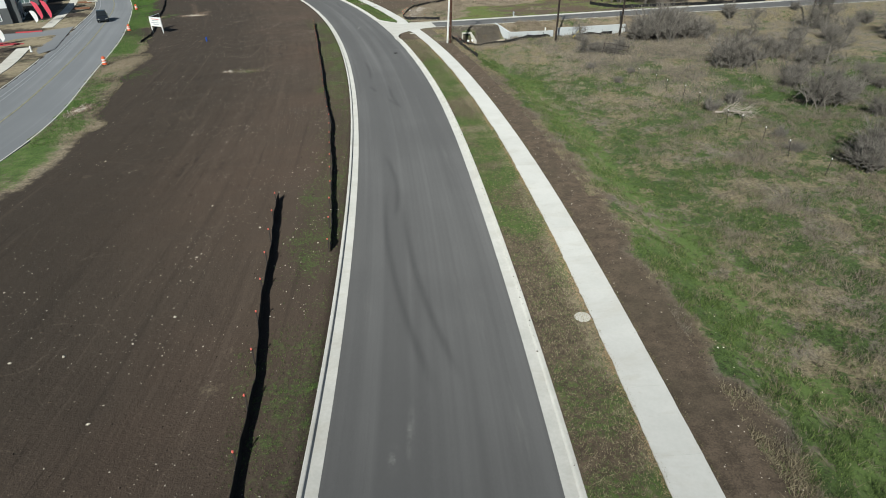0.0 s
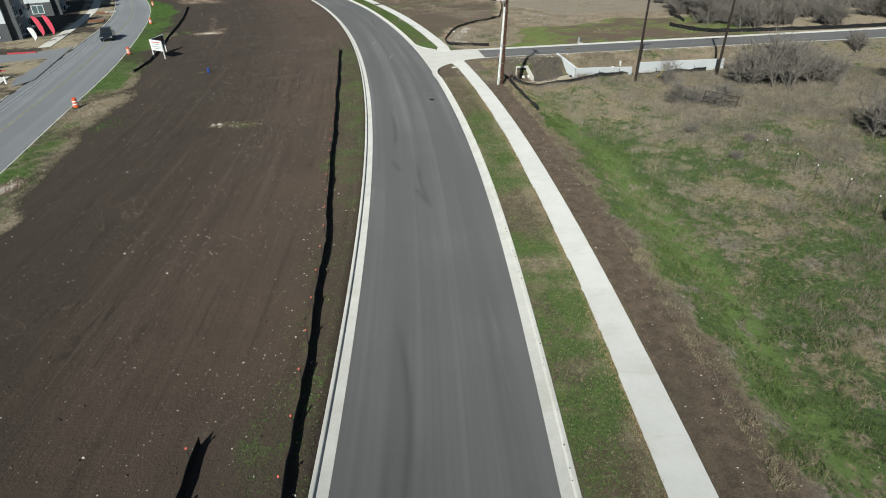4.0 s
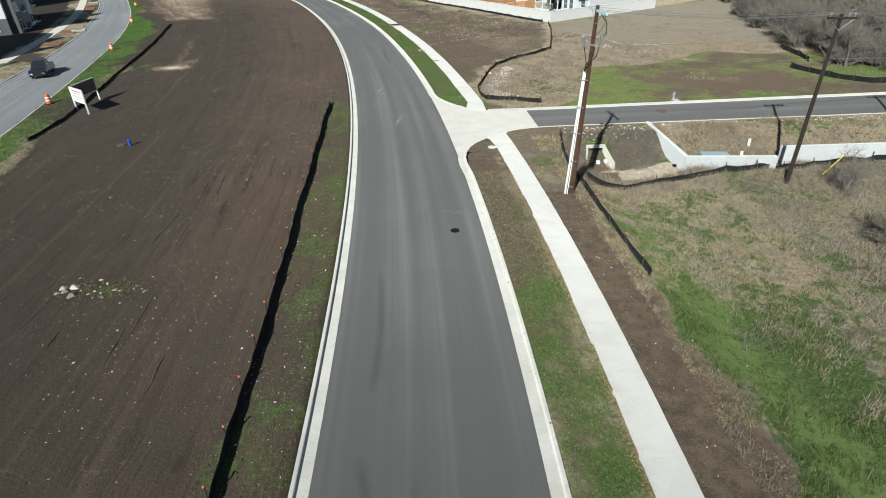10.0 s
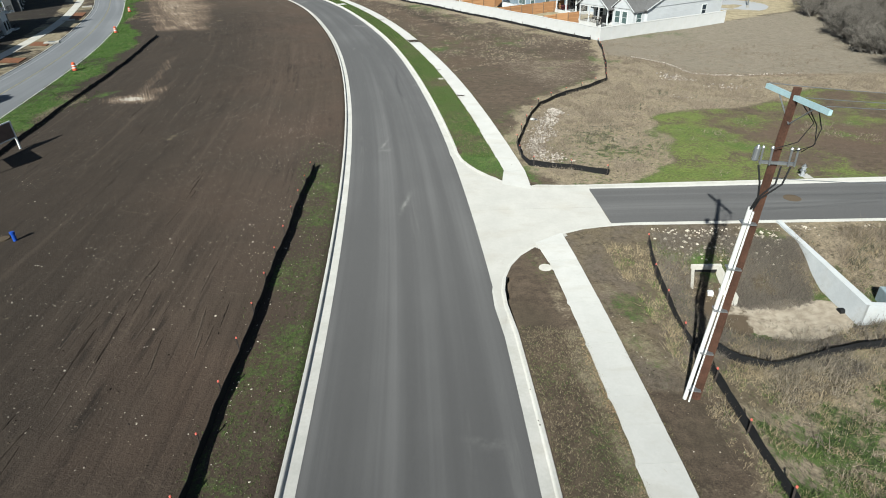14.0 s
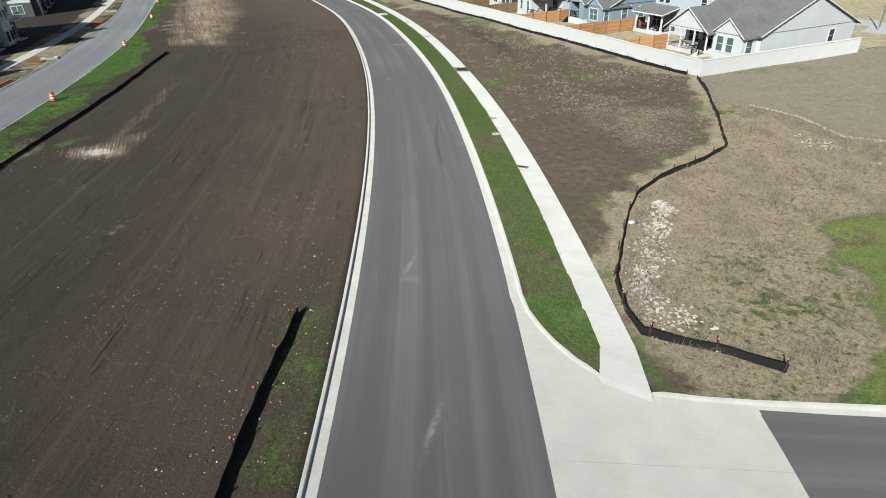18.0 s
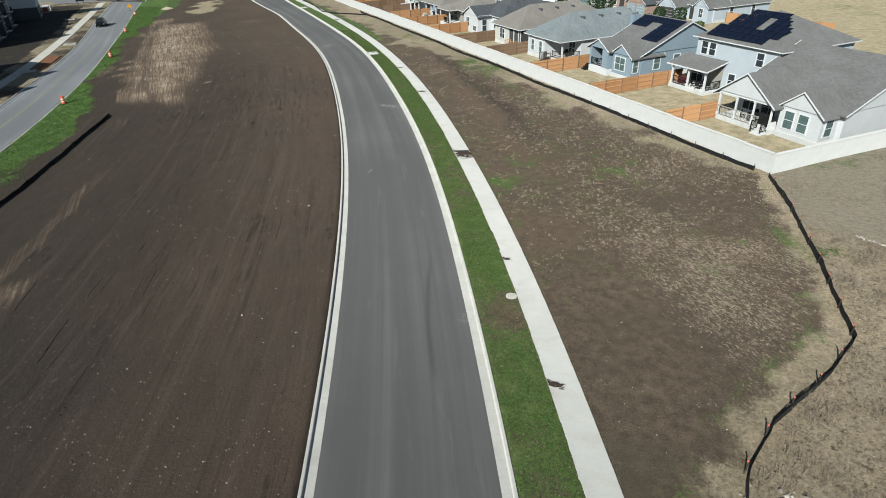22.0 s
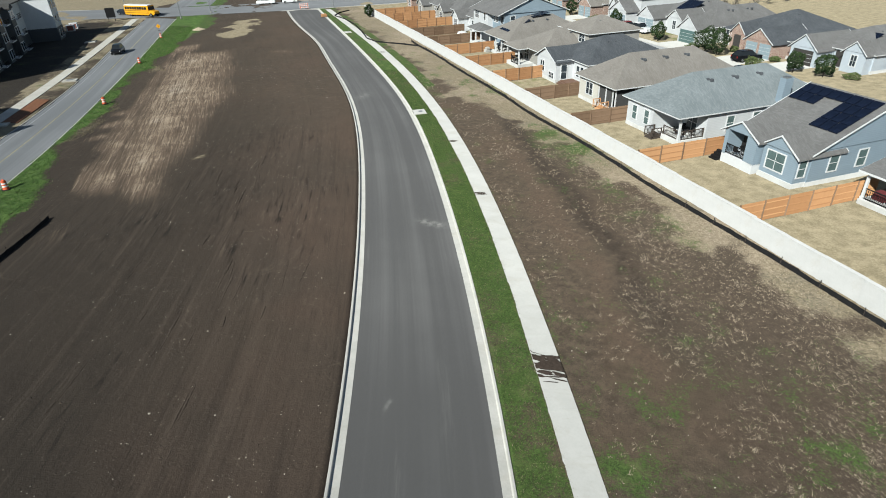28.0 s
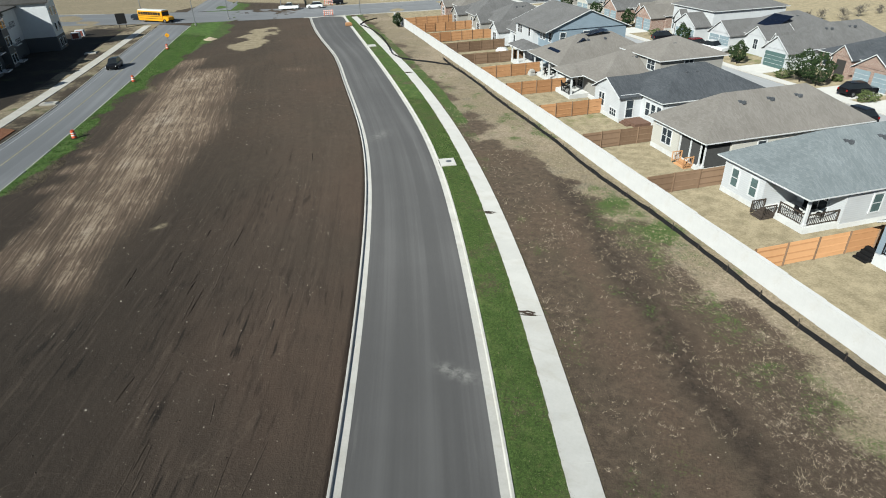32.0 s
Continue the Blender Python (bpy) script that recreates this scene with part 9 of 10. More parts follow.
def car(m, paint, label, kind="suv"):
    c = thing("pickup_truck" if kind == "pickup" else "car", m, label, "car", "vehicles")
    if kind == "pickup":
        L, W = 5.6, 0.98
        part("body", loft([(2.8, 0.85, 0.45, 0.85, 0.95, 0.8), (2.6, W, 0.35, 0.95, 1.08, 0.88), (1.2, W, 0.35, 1.02, 1.15, 0.9), (-2.7, W, 0.4, 1.02, 1.12, 0.93), (-2.8, 0.95, 0.5, 1.0, 1.1, 0.92)]), paint, c)
        part("cab", loft([(1.25, 0.9, 1.05, 1.1, 1.14, 0.88), (0.55, 0.9, 1.05, 1.3, 1.82, 0.72), (-0.75, 0.9, 1.05, 1.3, 1.86, 0.74), (-1.05, 0.9, 1.05, 1.12, 1.2, 0.86)]), M_CARGLASS, c)
        part("roof", loft([(0.5, 0.72, 1.80, 1.82, 1.86, 0.68), (-0.78, 0.74, 1.84, 1.86, 1.90, 0.7)]), paint, c)
        part("bed", Geo().block((-2.6, -0.75, 0.9), (-1.15, 0.75, 1.155)), M_RUBBER, c)
    else:
        top = 1.75 if kind == "suv" else 1.45
        part("body", loft([(2.35, 0.72, 0.45, 0.7, 0.78, 0.65), (2.2, 0.88, 0.32, 0.82, 0.92, 0.78), (1.1, 0.94, 0.28, 0.95, 1.04, 0.84), (-1.9, 0.94, 0.3, 1.0, 1.08, 0.85), (-2.3, 0.88, 0.4, 0.95, 1.02, 0.8)]), paint, c)
        part("glasshouse", loft([(1.2, 0.84, 0.95, 1.0, 1.03, 0.82), (0.35, 0.84, 0.95, 1.15, top - 0.06, 0.66), (-1.5, 0.84, 0.95, 1.15, top - 0.08, 0.66), (-2.15, 0.82, 0.95, 1.02, 1.1, 0.78)]), M_CARGLASS, c)
        part("roof", loft([(0.4, 0.66, top - 0.08, top - 0.05, top - 0.02, 0.6), (-0.5, 0.68, top - 0.07, top - 0.03, top, 0.62), (-1.55, 0.66, top - 0.1, top - 0.06, top - 0.03, 0.6)]), paint, c)
    x = 2.78 if kind == "pickup" else 2.28
    for s in (-1, 1):
        part("headlight", Geo().bevelled((x - 0.12, s * 0.68 - 0.17, 0.62), (x + 0.02, s * 0.68 + 0.17, 0.8), 0.03), M_LAMPW, c)
        part("tail_light", Geo().bevelled((-x - 0.03, s * 0.74 - 0.12, 0.75), (-x + 0.12, s * 0.74 + 0.12, 0.98), 0.03), M_LAMPR, c)
    wheels(c, (1.45, -1.4) if kind != "pickup" else (1.75, -1.7), 0.95)
    return c


def bus(m):
    c = thing("school_bus", m, "yellow school bus with a white roof and black rails", "bus", "vehicles")
    part("body", loft([(4.0, 1.15, 0.5, 1.6, 2.75, 1.05), (3.9, 1.2, 0.45, 1.8, 2.85, 1.1), (-5.3, 1.2, 0.45, 1.8, 2.85, 1.1), (-5.45, 1.15, 0.5, 1.6, 2.75, 1.0)]), M_BUSY, c)
    part("roof", loft([(3.9, 1.1, 2.84, 2.88, 3.05, 0.8), (-5.3, 1.1, 2.84, 2.88, 3.05, 0.8)]), M_WHITE, c)
    part("bonnet", loft([(5.9, 0.85, 0.55, 1.2, 1.35, 0.7), (5.7, 1.0, 0.5, 1.35, 1.5, 0.8), (3.95, 1.1, 0.5, 1.5, 1.65, 0.9)]), M_BUSY, c)
    part("windscreen", Geo().box((4.02, 0, 2.2), (0.05, 2.0, 0.9)), M_CARGLASS, c)
    for s in (-1, 1):
        for i in range(9):
            part("window", Geo().box((-4.6 + i * 0.95, s * 1.19, 2.2), (0.75, 0.06, 0.7)), M_CARGLASS, c)
        for z in (1.0, 1.55):
            part("rub_rail", Geo().box((-0.7, s * 1.22, z), (9.2, 0.05, 0.08)), M_RUBBER, c)
    part("bumper", Geo().box((5.95, 0, 0.6), (0.15, 2.1, 0.3)), M_RUBBER, c)
    wheels(c, (4.6, -3.2), 1.18, 0.48)


car(pose(-62.0, 116.2, 0.08, 0, 0, -63), M_CAR_GREY, "dark grey pickup truck driving on the old street", "pickup")
car(pose(-121.0, 218.6, 0.08, 0, 0, -56), M_CAR_BLACK, "black car on the old street", "suv")
bus(pose(-157.9, 264.2, 0.14, 0, 0, -5))
car(pose(-166.3, 266.3, 0.14, 0, 0, -5), M_CAR_GREY, "dark saloon car behind the school bus", "saloon")
car(pose(-134.2, 290.4, 0.14, 0, 0, 206), M_CAR_WHITE, "white pickup truck at the far junction", "pickup")
car(pose(-128.0, 294.2, 0.14, 0, 0, 210), M_CAR_WHITE, "white car at the far junction", "suv")
car(pose(-126.5, 303.2, 0.14, 0, 0, 210), M_CAR_BLACK, "dark car beyond the barricade", "suv")
car(EST @ pose(-70.0, 42.9, 0.17, 0, 0, 84), M_CAR_BLACK, "black car parked on a driveway", "suv")
car(EST @ pose(-99.7, 43.6, 0.17, 0, 0, 12), M_CAR_WHITE, "white pickup truck parked on the estate street", "pickup")
car(EST @ pose(-103.2, 43.3, 0.17, 0, 0, 90), M_CAR_RED, "dark red car parked on a driveway", "suv")
car(EST @ pose(-111.5, 42.3, 0.17, 0, 0, 80), M_CAR_BLACK, "black car parked before a white house", "suv")
car(EST @ pose(-62.0, 33.9, 0.16, 0, 0, 180), M_CAR_BLACK, "dark car parked at the kerb of the estate street", "suv")
car(EST @ pose(-97.0, 33.9, 0.16, 0, 0, 180), M_CAR_GREY, "grey car parked at the kerb of the estate street", "suv")


# ---- plants ----
def bare_tree(h, seed, limbs=6, spread=0.7, levels=3, thick=0.12):
    """Trunk and twig meshes of a leafless tree."""
    rng = random.Random(seed)
    trunk, twigs = Geo(), Geo()

    def grow(p, d, length, r, level):
        g = trunk if level == 0 else twigs
        n = 3 if level < 2 else 2
        for i in range(n):
            q = p + d * (length / n)
            g.cyl(p, q, r * (1 - 0.28 * i / n), r * (1 - 0.28 * (i + 1) / n), 6 if level == 0 else (4 if level == 1 else 3), False)
            if level < levels:
                for _ in range(limbs if i == n - 1 and level == 0 else (3 if level < 2 else 4)):
                    v = Vector((rng.gauss(0, 1), rng.gauss(0, 1), rng.gauss(0.25, 0.5))).normalized()
                    nd = (d * (1 - spread) + v * spread + Vector((0, 0, 0.18))).normalized()
                    grow(p.lerp(q, rng.uniform(0.3, 1.0)), nd, length * rng.uniform(0.45, 0.75), max(r * rng.uniform(0.38, 0.55), 0.012), level + 1)
            p = q
            d = (d + Vector((rng.gauss(0, 0.16), rng.gauss(0, 0.16), rng.gauss(0.03, 0.08)))).normalized()
            r *= 0.86

    grow(Vector((0, 0, -0.2)), Vector((rng.gauss(0, 0.1), rng.gauss(0, 0.1), 1)).normalized(), h * 0.45, thick, 0)
    return trunk, twigs


def bush_mesh(h, seed, stems=16):
    """Stems of a leafless thicket."""
    rng = random.Random(seed)
    g, core = Geo(), Geo()
    for _ in range(stems):
        a, out = rng.uniform(0, 6.28), rng.uniform(0.1, 0.75)
        p = Vector((0.35 * h * rng.gauss(0, 0.4), 0.35 * h * rng.gauss(0, 0.4), -0.1))
        d = Vector((math.cos(a) * out, math.sin(a) * out, 1)).normalized()
        L = h * rng.uniform(0.6, 1.05)
        q = p + d * L * 0.5
        core.cyl(p, q, 0.03, 0.02, 4, False)
        for _ in range(9):
            v = (d + Vector((rng.gauss(0, 0.5), rng.gauss(0, 0.5), rng.gauss(0.1, 0.3)))).normalized()
            s = p.lerp(q, rng.uniform(0.25, 1.0))
            e = s + v * L * rng.uniform(0.3, 0.55)
            g.cyl(s, e, 0.02, 0.011, 3, False)
            for _ in range(6):
                u = (v + Vector((rng.gauss(0, 0.7), rng.gauss(0, 0.7), rng.gauss(0, 0.4)))).normalized()
                b = s.lerp(e, rng.uniform(0.3, 1.0))
                g.cyl(b, b + u * L * rng.uniform(0.16, 0.34), 0.014, 0.007, 3, False)
    return core, g


def make_tree(name, cat, geo2, label, group):
    t = thing(name, pose(0, 0, -60), label, cat, group)
    part("trunk", geo2[0], M_TWIG, t)
    part("crown", geo2[1], M_TWIG, t, "bare grey twigs")
    return t


BUSH = [make_tree("bare_bush", "bush", bush_mesh(2.2, s, 16), "leafless grey thicket in dry grass", "leafless scrub") for s in range(4)]
TREES = [make_tree("bare_tree", "tree", bare_tree(5.0 + s, 20 + s, 6, 0.72, 3, 0.10), "leafless grey tree in the rough field", "leafless scrub") for s in range(4)]


def place(src, x, y, s, yaw):
    o = copy_thing(src, pose(x, y, zat(x, y) - 0.05, 0, 0, yaw))
    o.scale = (s, s, s * (0.85 + 0.3 * ((yaw * 7) % 10) / 10))


rng = random.Random(4)
# row of bushes by the third pole, thicket and trees of the south field
for x, y, s, k in ((28.7, 83.6, 2.0, 0), (30.6, 85.0, 2.2, 1), (33.5, 86.3, 2.3, 2), (36.0, 83.8, 2.0, 3), (31.9, 83.0, 1.9, 1), (34.8, 85.6, 2.2, 0), (38.5, 86.0, 1.4, 2), (32.6, 65.5, 1.5, 2), (34.2, 65.3, 1.7, 0),
                   (33.3, 66.6, 1.8, 1), (24.6, 50.6, 0.7, 1), (27.5, 52.6, 0.7, 3), (29.0, 36.0, 1.4, 0), (31.0, 37.5, 1.5, 2), (32.5, 36.2, 1.5, 1), (34.5, 39.0, 1.0, 3), (20.6, 77.0, 0.9, 2), (22.5, 76.0, 1.0, 0),
                   (24.0, 77.5, 0.9, 1), (36.0, 58.0, 1.0, 1), (38.5, 62.0, 1.1, 3), (37.5, 47.5, 0.9, 0), (34.5, 51.0, 1.6, 1), (36.5, 52.0, 1.6, 2), (40.0, 70.0, 1.3, 3), (44.0, 73.0, 1.3, 0), (42.0, 66.0, 1.2, 2),
                   (26.3, 40.0, 0.5, 2), (27.0, 43.5, 0.5, 3), (18.0, 68.0, 0.45, 1), (22.0, 66.0, 0.5, 0), (19.5, 62.0, 0.45, 3)):
    place(BUSH[k], x, y, s, rng.uniform(0, 360))
for x, y, s, k in ((35.5, 51.3, 1.1, 0), (19.0, 76.9, 0.7, 1), (29.6, 84.4, 0.7, 2), (32.6, 84.8, 0.75, 3), (31.5, 38.1, 0.9, 1), (47.0, 78.0, 0.8, 0), (52.0, 84.0, 0.8, 2), (19.8, 83.4, 0.55, 3), (41.0, 55.0, 0.7, 2)):
    place(TREES[k], x, y, s, rng.uniform(0, 360))
for i, (x, y) in enumerate(((-3.3, 293.5), (-0.9, 293.8), (3.2, 294.3), (7.3, 300.3), (12.0, 305.3))):
    place(TREES[i % 4], x, y, 0.62, 70.0 * i)
# the woods on the east
n = 0
while n < 250:
    x, y = 33 + 45 * rng.random() ** 1.3, rng.uniform(108, 205)
    edge = 33.5 + max(0, (y - 140) * 0.12)
    if x < edge + 1 or y < 110.5 + (x - 38) * 0.12 or rng.random() > 1.15 - (x - edge) / 55:
        continue
    place((BUSH if n % 3 else TREES)[rng.randrange(4)], x, y, rng.uniform(1.3, 2.0) if n % 3 else rng.uniform(0.8, 1.2), rng.uniform(0, 360))
    n += 1
for i in range(45):
    x, y = rng.uniform(42, 95), rng.uniform(40, 100)
    if y > side_s(x) - 2:
        continue
    place((BUSH + TREES)[rng.randrange(8)], x, y, rng.uniform(0.8, 1.3), rng.uniform(0, 360))
for t in BUSH + TREES:
    x, y = 60 + 4 * (BUSH + TREES).index(t), 150.0
    t.matrix_basis = pose(x, y, zat(x, y) - 0.05)

# fallen dead tree and the old field fence
dead = thing("fallen_tree", pose(24.6, 49.4, zat(24.6, 49.4) + 0.25, 78, 0, 60), "fallen dead tree with bleached branches", "tree")
a, b = bare_tree(4.6, 77, 6, 0.6, 2, 0.10)
M_DEAD = plain("bleached_wood", (0.34, 0.30, 0.26), 0.9)
part("trunk", a, M_DEAD, dead)
part("crown", b, M_DEAD, dead)
for i, (x, y) in enumerate(((21.6, 62.5), (22.6, 59.5), (22.9, 57.2), (23.6, 54.8), (24.0, 52.1), (24.2, 46.7), (24.6, 45.2), (24.9, 42.1), (25.2, 38.9), (25.5, 35.0))):
    fp = thing("field_post", pose(x, y, zat(x, y), 4 * math.sin(i * 3), 5 * math.cos(i * 2), 0), "thin steel field post with a white tip", "post", "field posts")
    part("stake", Geo().box((0, 0, 0.5), (0.036, 0.036, 1.4)), M_STEEL, fp)
    part("tip", Geo().box((0, 0, 1.25), (0.042, 0.042, 0.12)), M_WHITE, fp)
gate = thing("field_gate", pose(22.8, 75.6, zat(22.8, 75.6), 0, 8, -20), "leaning rusty pipe gate in the scrub", "gate")
for z in (0.3, 0.8, 1.3):
    part("rail", Geo().cyl((-1.5, 0, z), (1.5, 0, z), 0.035, n=6), M_STEEL, gate)
for s in (-1.5, 0, 1.5):
    part("upright", Geo().cyl((s, 0, 0), (s, 0, 1.4), 0.04, n=6), M_STEEL, gate)


def leafy(name, cat, h, r, mat, label, seed, x, y, z, trunk_h=0.5, n=900, group="estate plants", squash=1.0):
    """A crown of many small leaf clumps on a tapered trunk."""
    rng = np.random.RandomState(seed)
    t = thing(name, pose(x, y, z), label, cat, group)
    part("trunk", Geo().cyl((0, 0, -0.1), (0.05, 0, trunk_h + h * 0.4), 0.09, 0.05, 8).cyl((0, 0, trunk_h), (0.3 * r, 0.2 * r, trunk_h + h * 0.5), 0.05, 0.02, 6).cyl((0, 0, trunk_h), (-0.35 * r, 0.1 * r, trunk_h + h * 0.45), 0.05, 0.02, 6),
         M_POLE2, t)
    g = Geo()
    for _ in range(n):
        d = rng.normal(size=3)
        d /= np.linalg.norm(d)
        k = rng.uniform(0.55, 1.0) ** 0.5 * (1 + 0.16 * math.sin(5 * d[0] + seed) + 0.14 * math.sin(6 * d[2] + 4 * d[1]))
        c = np.array((d[0] * r * k, d[1] * r * k, trunk_h + h * 0.5 + d[2] * h * 0.5 * k * squash))
        s = rng.uniform(0.06, 0.14) * (0.7 + 0.3 * h / 3)
        u, v = rng.normal(size=3), rng.normal(size=3)
        u /= np.linalg.norm(u)
        v = np.cross(u, v)
        v /= np.linalg.norm(v)
        i = len(g.v)
        g.v += [tuple(c + u * s), tuple(c + v * s * 0.7), tuple(c - u * s), tuple(c - v * s * 0.7)]
        g.f.append((i, i + 1, i + 2, i + 3))
    part("crown", g, mat, t)


for i, (x, y, h, r, th, k) in enumerate(((-78.2, 41.7, 3.6, 1.9, 0.6, "tree"), (-75.5, 41.8, 3.6, 1.9, 0.6, "tree"), (-80.8, 41.2, 1.2, 1.2, 0.0, "hedge"), (-67.4, 41.6, 1.3, 1.3, 0.0, "hedge"), (-61.2, 43.2, 2.6, 1.1, 0.5, "tree"),
                                         (-57.2, 44.5, 2.8, 1.3, 0.5, "tree"), (-54.6, 47.0, 0.9, 1.1, 0.0, "hedge"), (-90.8, 41.6, 2.8, 1.4, 0.5, "tree"), (-90.0, 31.0, 2.4, 1.1, 0.5, "tree"), (-106.0, 42.0, 3.2, 1.2, 0.6, "tree"),
                                         (-76.4, 46.2, 1.0, 0.7, 0.0, "hedge"), (-67.9, 46.6, 0.8, 0.8, 0.0, "hedge"), (-48.0, 31.0, 0.9, 1.3, 0.0, "hedge"), (-117.0, 44.0, 1.2, 1.4, 0.0, "hedge"), (-151.0, -1.2, 2.6, 1.2, 0.4, "tree"), (-127, 43.5, 3.0, 1.4, 0.6, "tree"),
                                         (-141, 43.5, 3.0, 1.4, 0.6, "tree"), (-156, 43.5, 3.4, 1.6, 0.6, "tree"), (-176, 44, 4.5, 2.4, 0.8, "tree"), (-186, 58, 5.5, 3.0, 0.8, "tree"), (-190, 66, 5.5, 3.0, 0.8, "tree"))):
    p = est(x, y, 0.12)
    leafy("tree" if k == "tree" else "hedge_bush", "tree" if k == "tree" else "bush", h, r, M_LEAF if k == "tree" else M_HEDGE,
          "small dark evergreen tree in a front garden" if k == "tree" else "clipped olive-green bush by a driveway", i, p.x, p.y, p.z, th, 2400 if h > 2 else 1000)


# ---- grass as loose blades ----
def blades(name, x, y, h, w, mat, label, per=5, seed=0, lean=0.5):
    """Tufts of grass at the given places in one mesh of three-cornered blades."""
    rng = np.random.RandomState(seed)
    n = len(x)
    z = lie(x, y)
    X, Y, Z, Hh = (np.repeat(v, per) for v in (x, y, z, h))
    a = rng.uniform(0, 6.283, n * per)
    ox, oy = rng.normal(0, 0.35, n * per) * Hh, rng.normal(0, 0.35, n * per) * Hh
    l = rng.uniform(0.1, lean, n * per) * Hh
    b = rng.uniform(0, 6.283, n * per)
    hh = Hh * rng.uniform(0.6, 1.15, n * per)
    ww = w * rng.uniform(0.6, 1.4, n * per)
    p0 = np.stack([X + ox - np.cos(a) * ww, Y + oy - np.sin(a) * ww, Z - 0.03], -1)
    p1 = np.stack([X + ox + np.cos(a) * ww, Y + oy + np.sin(a) * ww, Z - 0.03], -1)
    p2 = np.stack([X + ox + np.cos(b) * l, Y + oy + np.sin(b) * l, Z + hh], -1)
    co = np.stack([p0, p1, p2], 1).reshape(-1, 3).astype(np.float32)
    me = bpy.data.meshes.new(name)
    m = n * per
    me.vertices.add(3 * m)
    me.vertices.foreach_set("co", co.ravel())
    me.loops.add(3 * m)
    me.loops.foreach_set("vertex_index", np.arange(3 * m, dtype=np.int32))
    me.polygons.add(m)
    me.polygons.foreach_set("loop_start", np.arange(0, 3 * m, 3, dtype=np.int32))
    me.update(calc_edges=True)
    me.materials.append(mat)
    return tagged(new(name, me), label, "grass", kind="stuff")


M_RUSSET = islands("russet_dry_grass", (0.125, 0.100, 0.074), (0.325, 0.268, 0.205))
M_TUFT_OLIVE = islands("olive_grass", (0.095, 0.118, 0.028), (0.195, 0.222, 0.066))
M_BANK = islands("silver_tan_tufts", (0.130, 0.110, 0.082), (0.375, 0.322, 0.248))
M_SAGE = islands("sage_weeds", (0.040, 0.046, 0.028), (0.150, 0.155, 0.105))
M_GOLD = islands("golden_dry_grass", (0.165, 0.130, 0.082), (0.420, 0.340, 0.222))
M_LITTER = islands("tan_litter", (0.19, 0.125, 0.070), (0.42, 0.30, 0.185))
M_EDGE = islands("footway_edge_grass", (0.055, 0.062, 0.024), (0.215, 0.175, 0.110))
M_WEED = islands("grey_weed_stalks", (0.095, 0.082, 0.068), (0.215, 0.185, 0.155))
rs = np.random.RandomState(9)


N = 210000
y = 6 + 86 * rs.rand(N) ** 1.15
x = SL(y) + 3.4 + 46 * rs.rand(N) ** 1.9
cv = cover(x, y)
clump = soft_noise(x, y, 0.62, 52) + 0.7 * soft_noise(x, y, 1.3, 51)
keep = (y < side_s(x) - 0.8) & (x > SL(y) + 3.6 + 0.6 * soft_noise(x, y, 2.5, 2) - 1.0 * rs.rand(N) ** 2) & (np.hypot((x - 7.4) / 3.4, (y - 88.6) / 1.9) > 0.85 + 0.3 * rs.rand(N))
keep &= rs.rand(N) < np.clip(0.72 + 0.55 * clump, 0.12, 1)
gr = keep & (rs.rand(N) < np.clip(cv["green"] * 1.35 - 0.10 - 0.15 * clump, 0.03, 0.92))
fringe = (0.9 - 0.65 * smooth(y, 18, 30)) * smooth(0.9 - np.abs(x - SL(y) - 4.5), 0, 0.6)
dr = keep & ~gr & (rs.rand(N) < np.maximum(0.35 + 0.60 * smooth(x - SL(y), 4.6, 7.5), fringe))
grey = dr & (soft_noise(x, y, 3.2, 37) + 0.6 * soft_noise(x, y, 0.9, 38) + 0.35 * smooth(x - SL(y), 8, 16) > 0.35)
gold = dr & (y + 3 * soft_noise(x, y, 6.0, 1) > 71) & (x < 14) & (~grey | (rs.rand(N) < 0.5))
tan = dr & ~grey & ~gold
grey &= ~gold
tall = np.clip(0.85 + 0.6 * clump, 0.4, 1.8)
for name, pick, h0, h1, wide, mat, label, seed, lean in (("field_grass_dry", tan, 0.07, 0.20, 0.010, M_TUFT_DRY, "matted straw-coloured grass tufts of the low field", 1, 1.5),
                                                          ("field_grass_golden", gold, 0.08, 0.22, 0.010, M_GOLD, "long golden dry grass flattened over the bank", 18, 1.6),
                                                          ("field_grass_grey", grey, 0.08, 0.22, 0.009, M_TUFT_GREY, "grey-brown dead grass matted over the low field", 19, 1.4),
                                                          ("field_grass_green", gr, 0.06, 0.15, 0.012, M_TUFT_GREEN, "fresh green grass between dry tufts", 2, 1.2)):
    blades(name, x[pick], y[pick], (h0 + h1 * rs.rand(pick.sum()) ** 2) * tall[pick], wide, mat, label, 6, seed, lean)
N = 62000
y = rs.uniform(101, 150, N)
x = -6 + 50 * rs.rand(N) ** 1.3
line = np.interp(y, [100, 104, 108, 114, 118, 121, 125, 128, 136, 150], [-2.0, -4.8, -5.4, -4.6, -3.7, -2.0, 1.2, 3.2, 3.8, 4.3])
cv = cover(x, y)
clump = soft_noise(x, y, 0.9, 33) + 0.7 * soft_noise(x, y, 2.4, 34)
keep = (x > line + 0.3) & (y > side_n(x) + 0.8) & (rs.rand(N) < 0.9 - 0.4 * cv["pale"] - 0.55 * cv["grey"])
gr = keep & (rs.rand(N) < np.clip(cv["green"] * 1.6 - 0.25, 0, 0.8))
dr = keep & ~gr & (cv["yellow"] < 0.3) & (rs.rand(N) < 0.62 + 0.45 * clump)
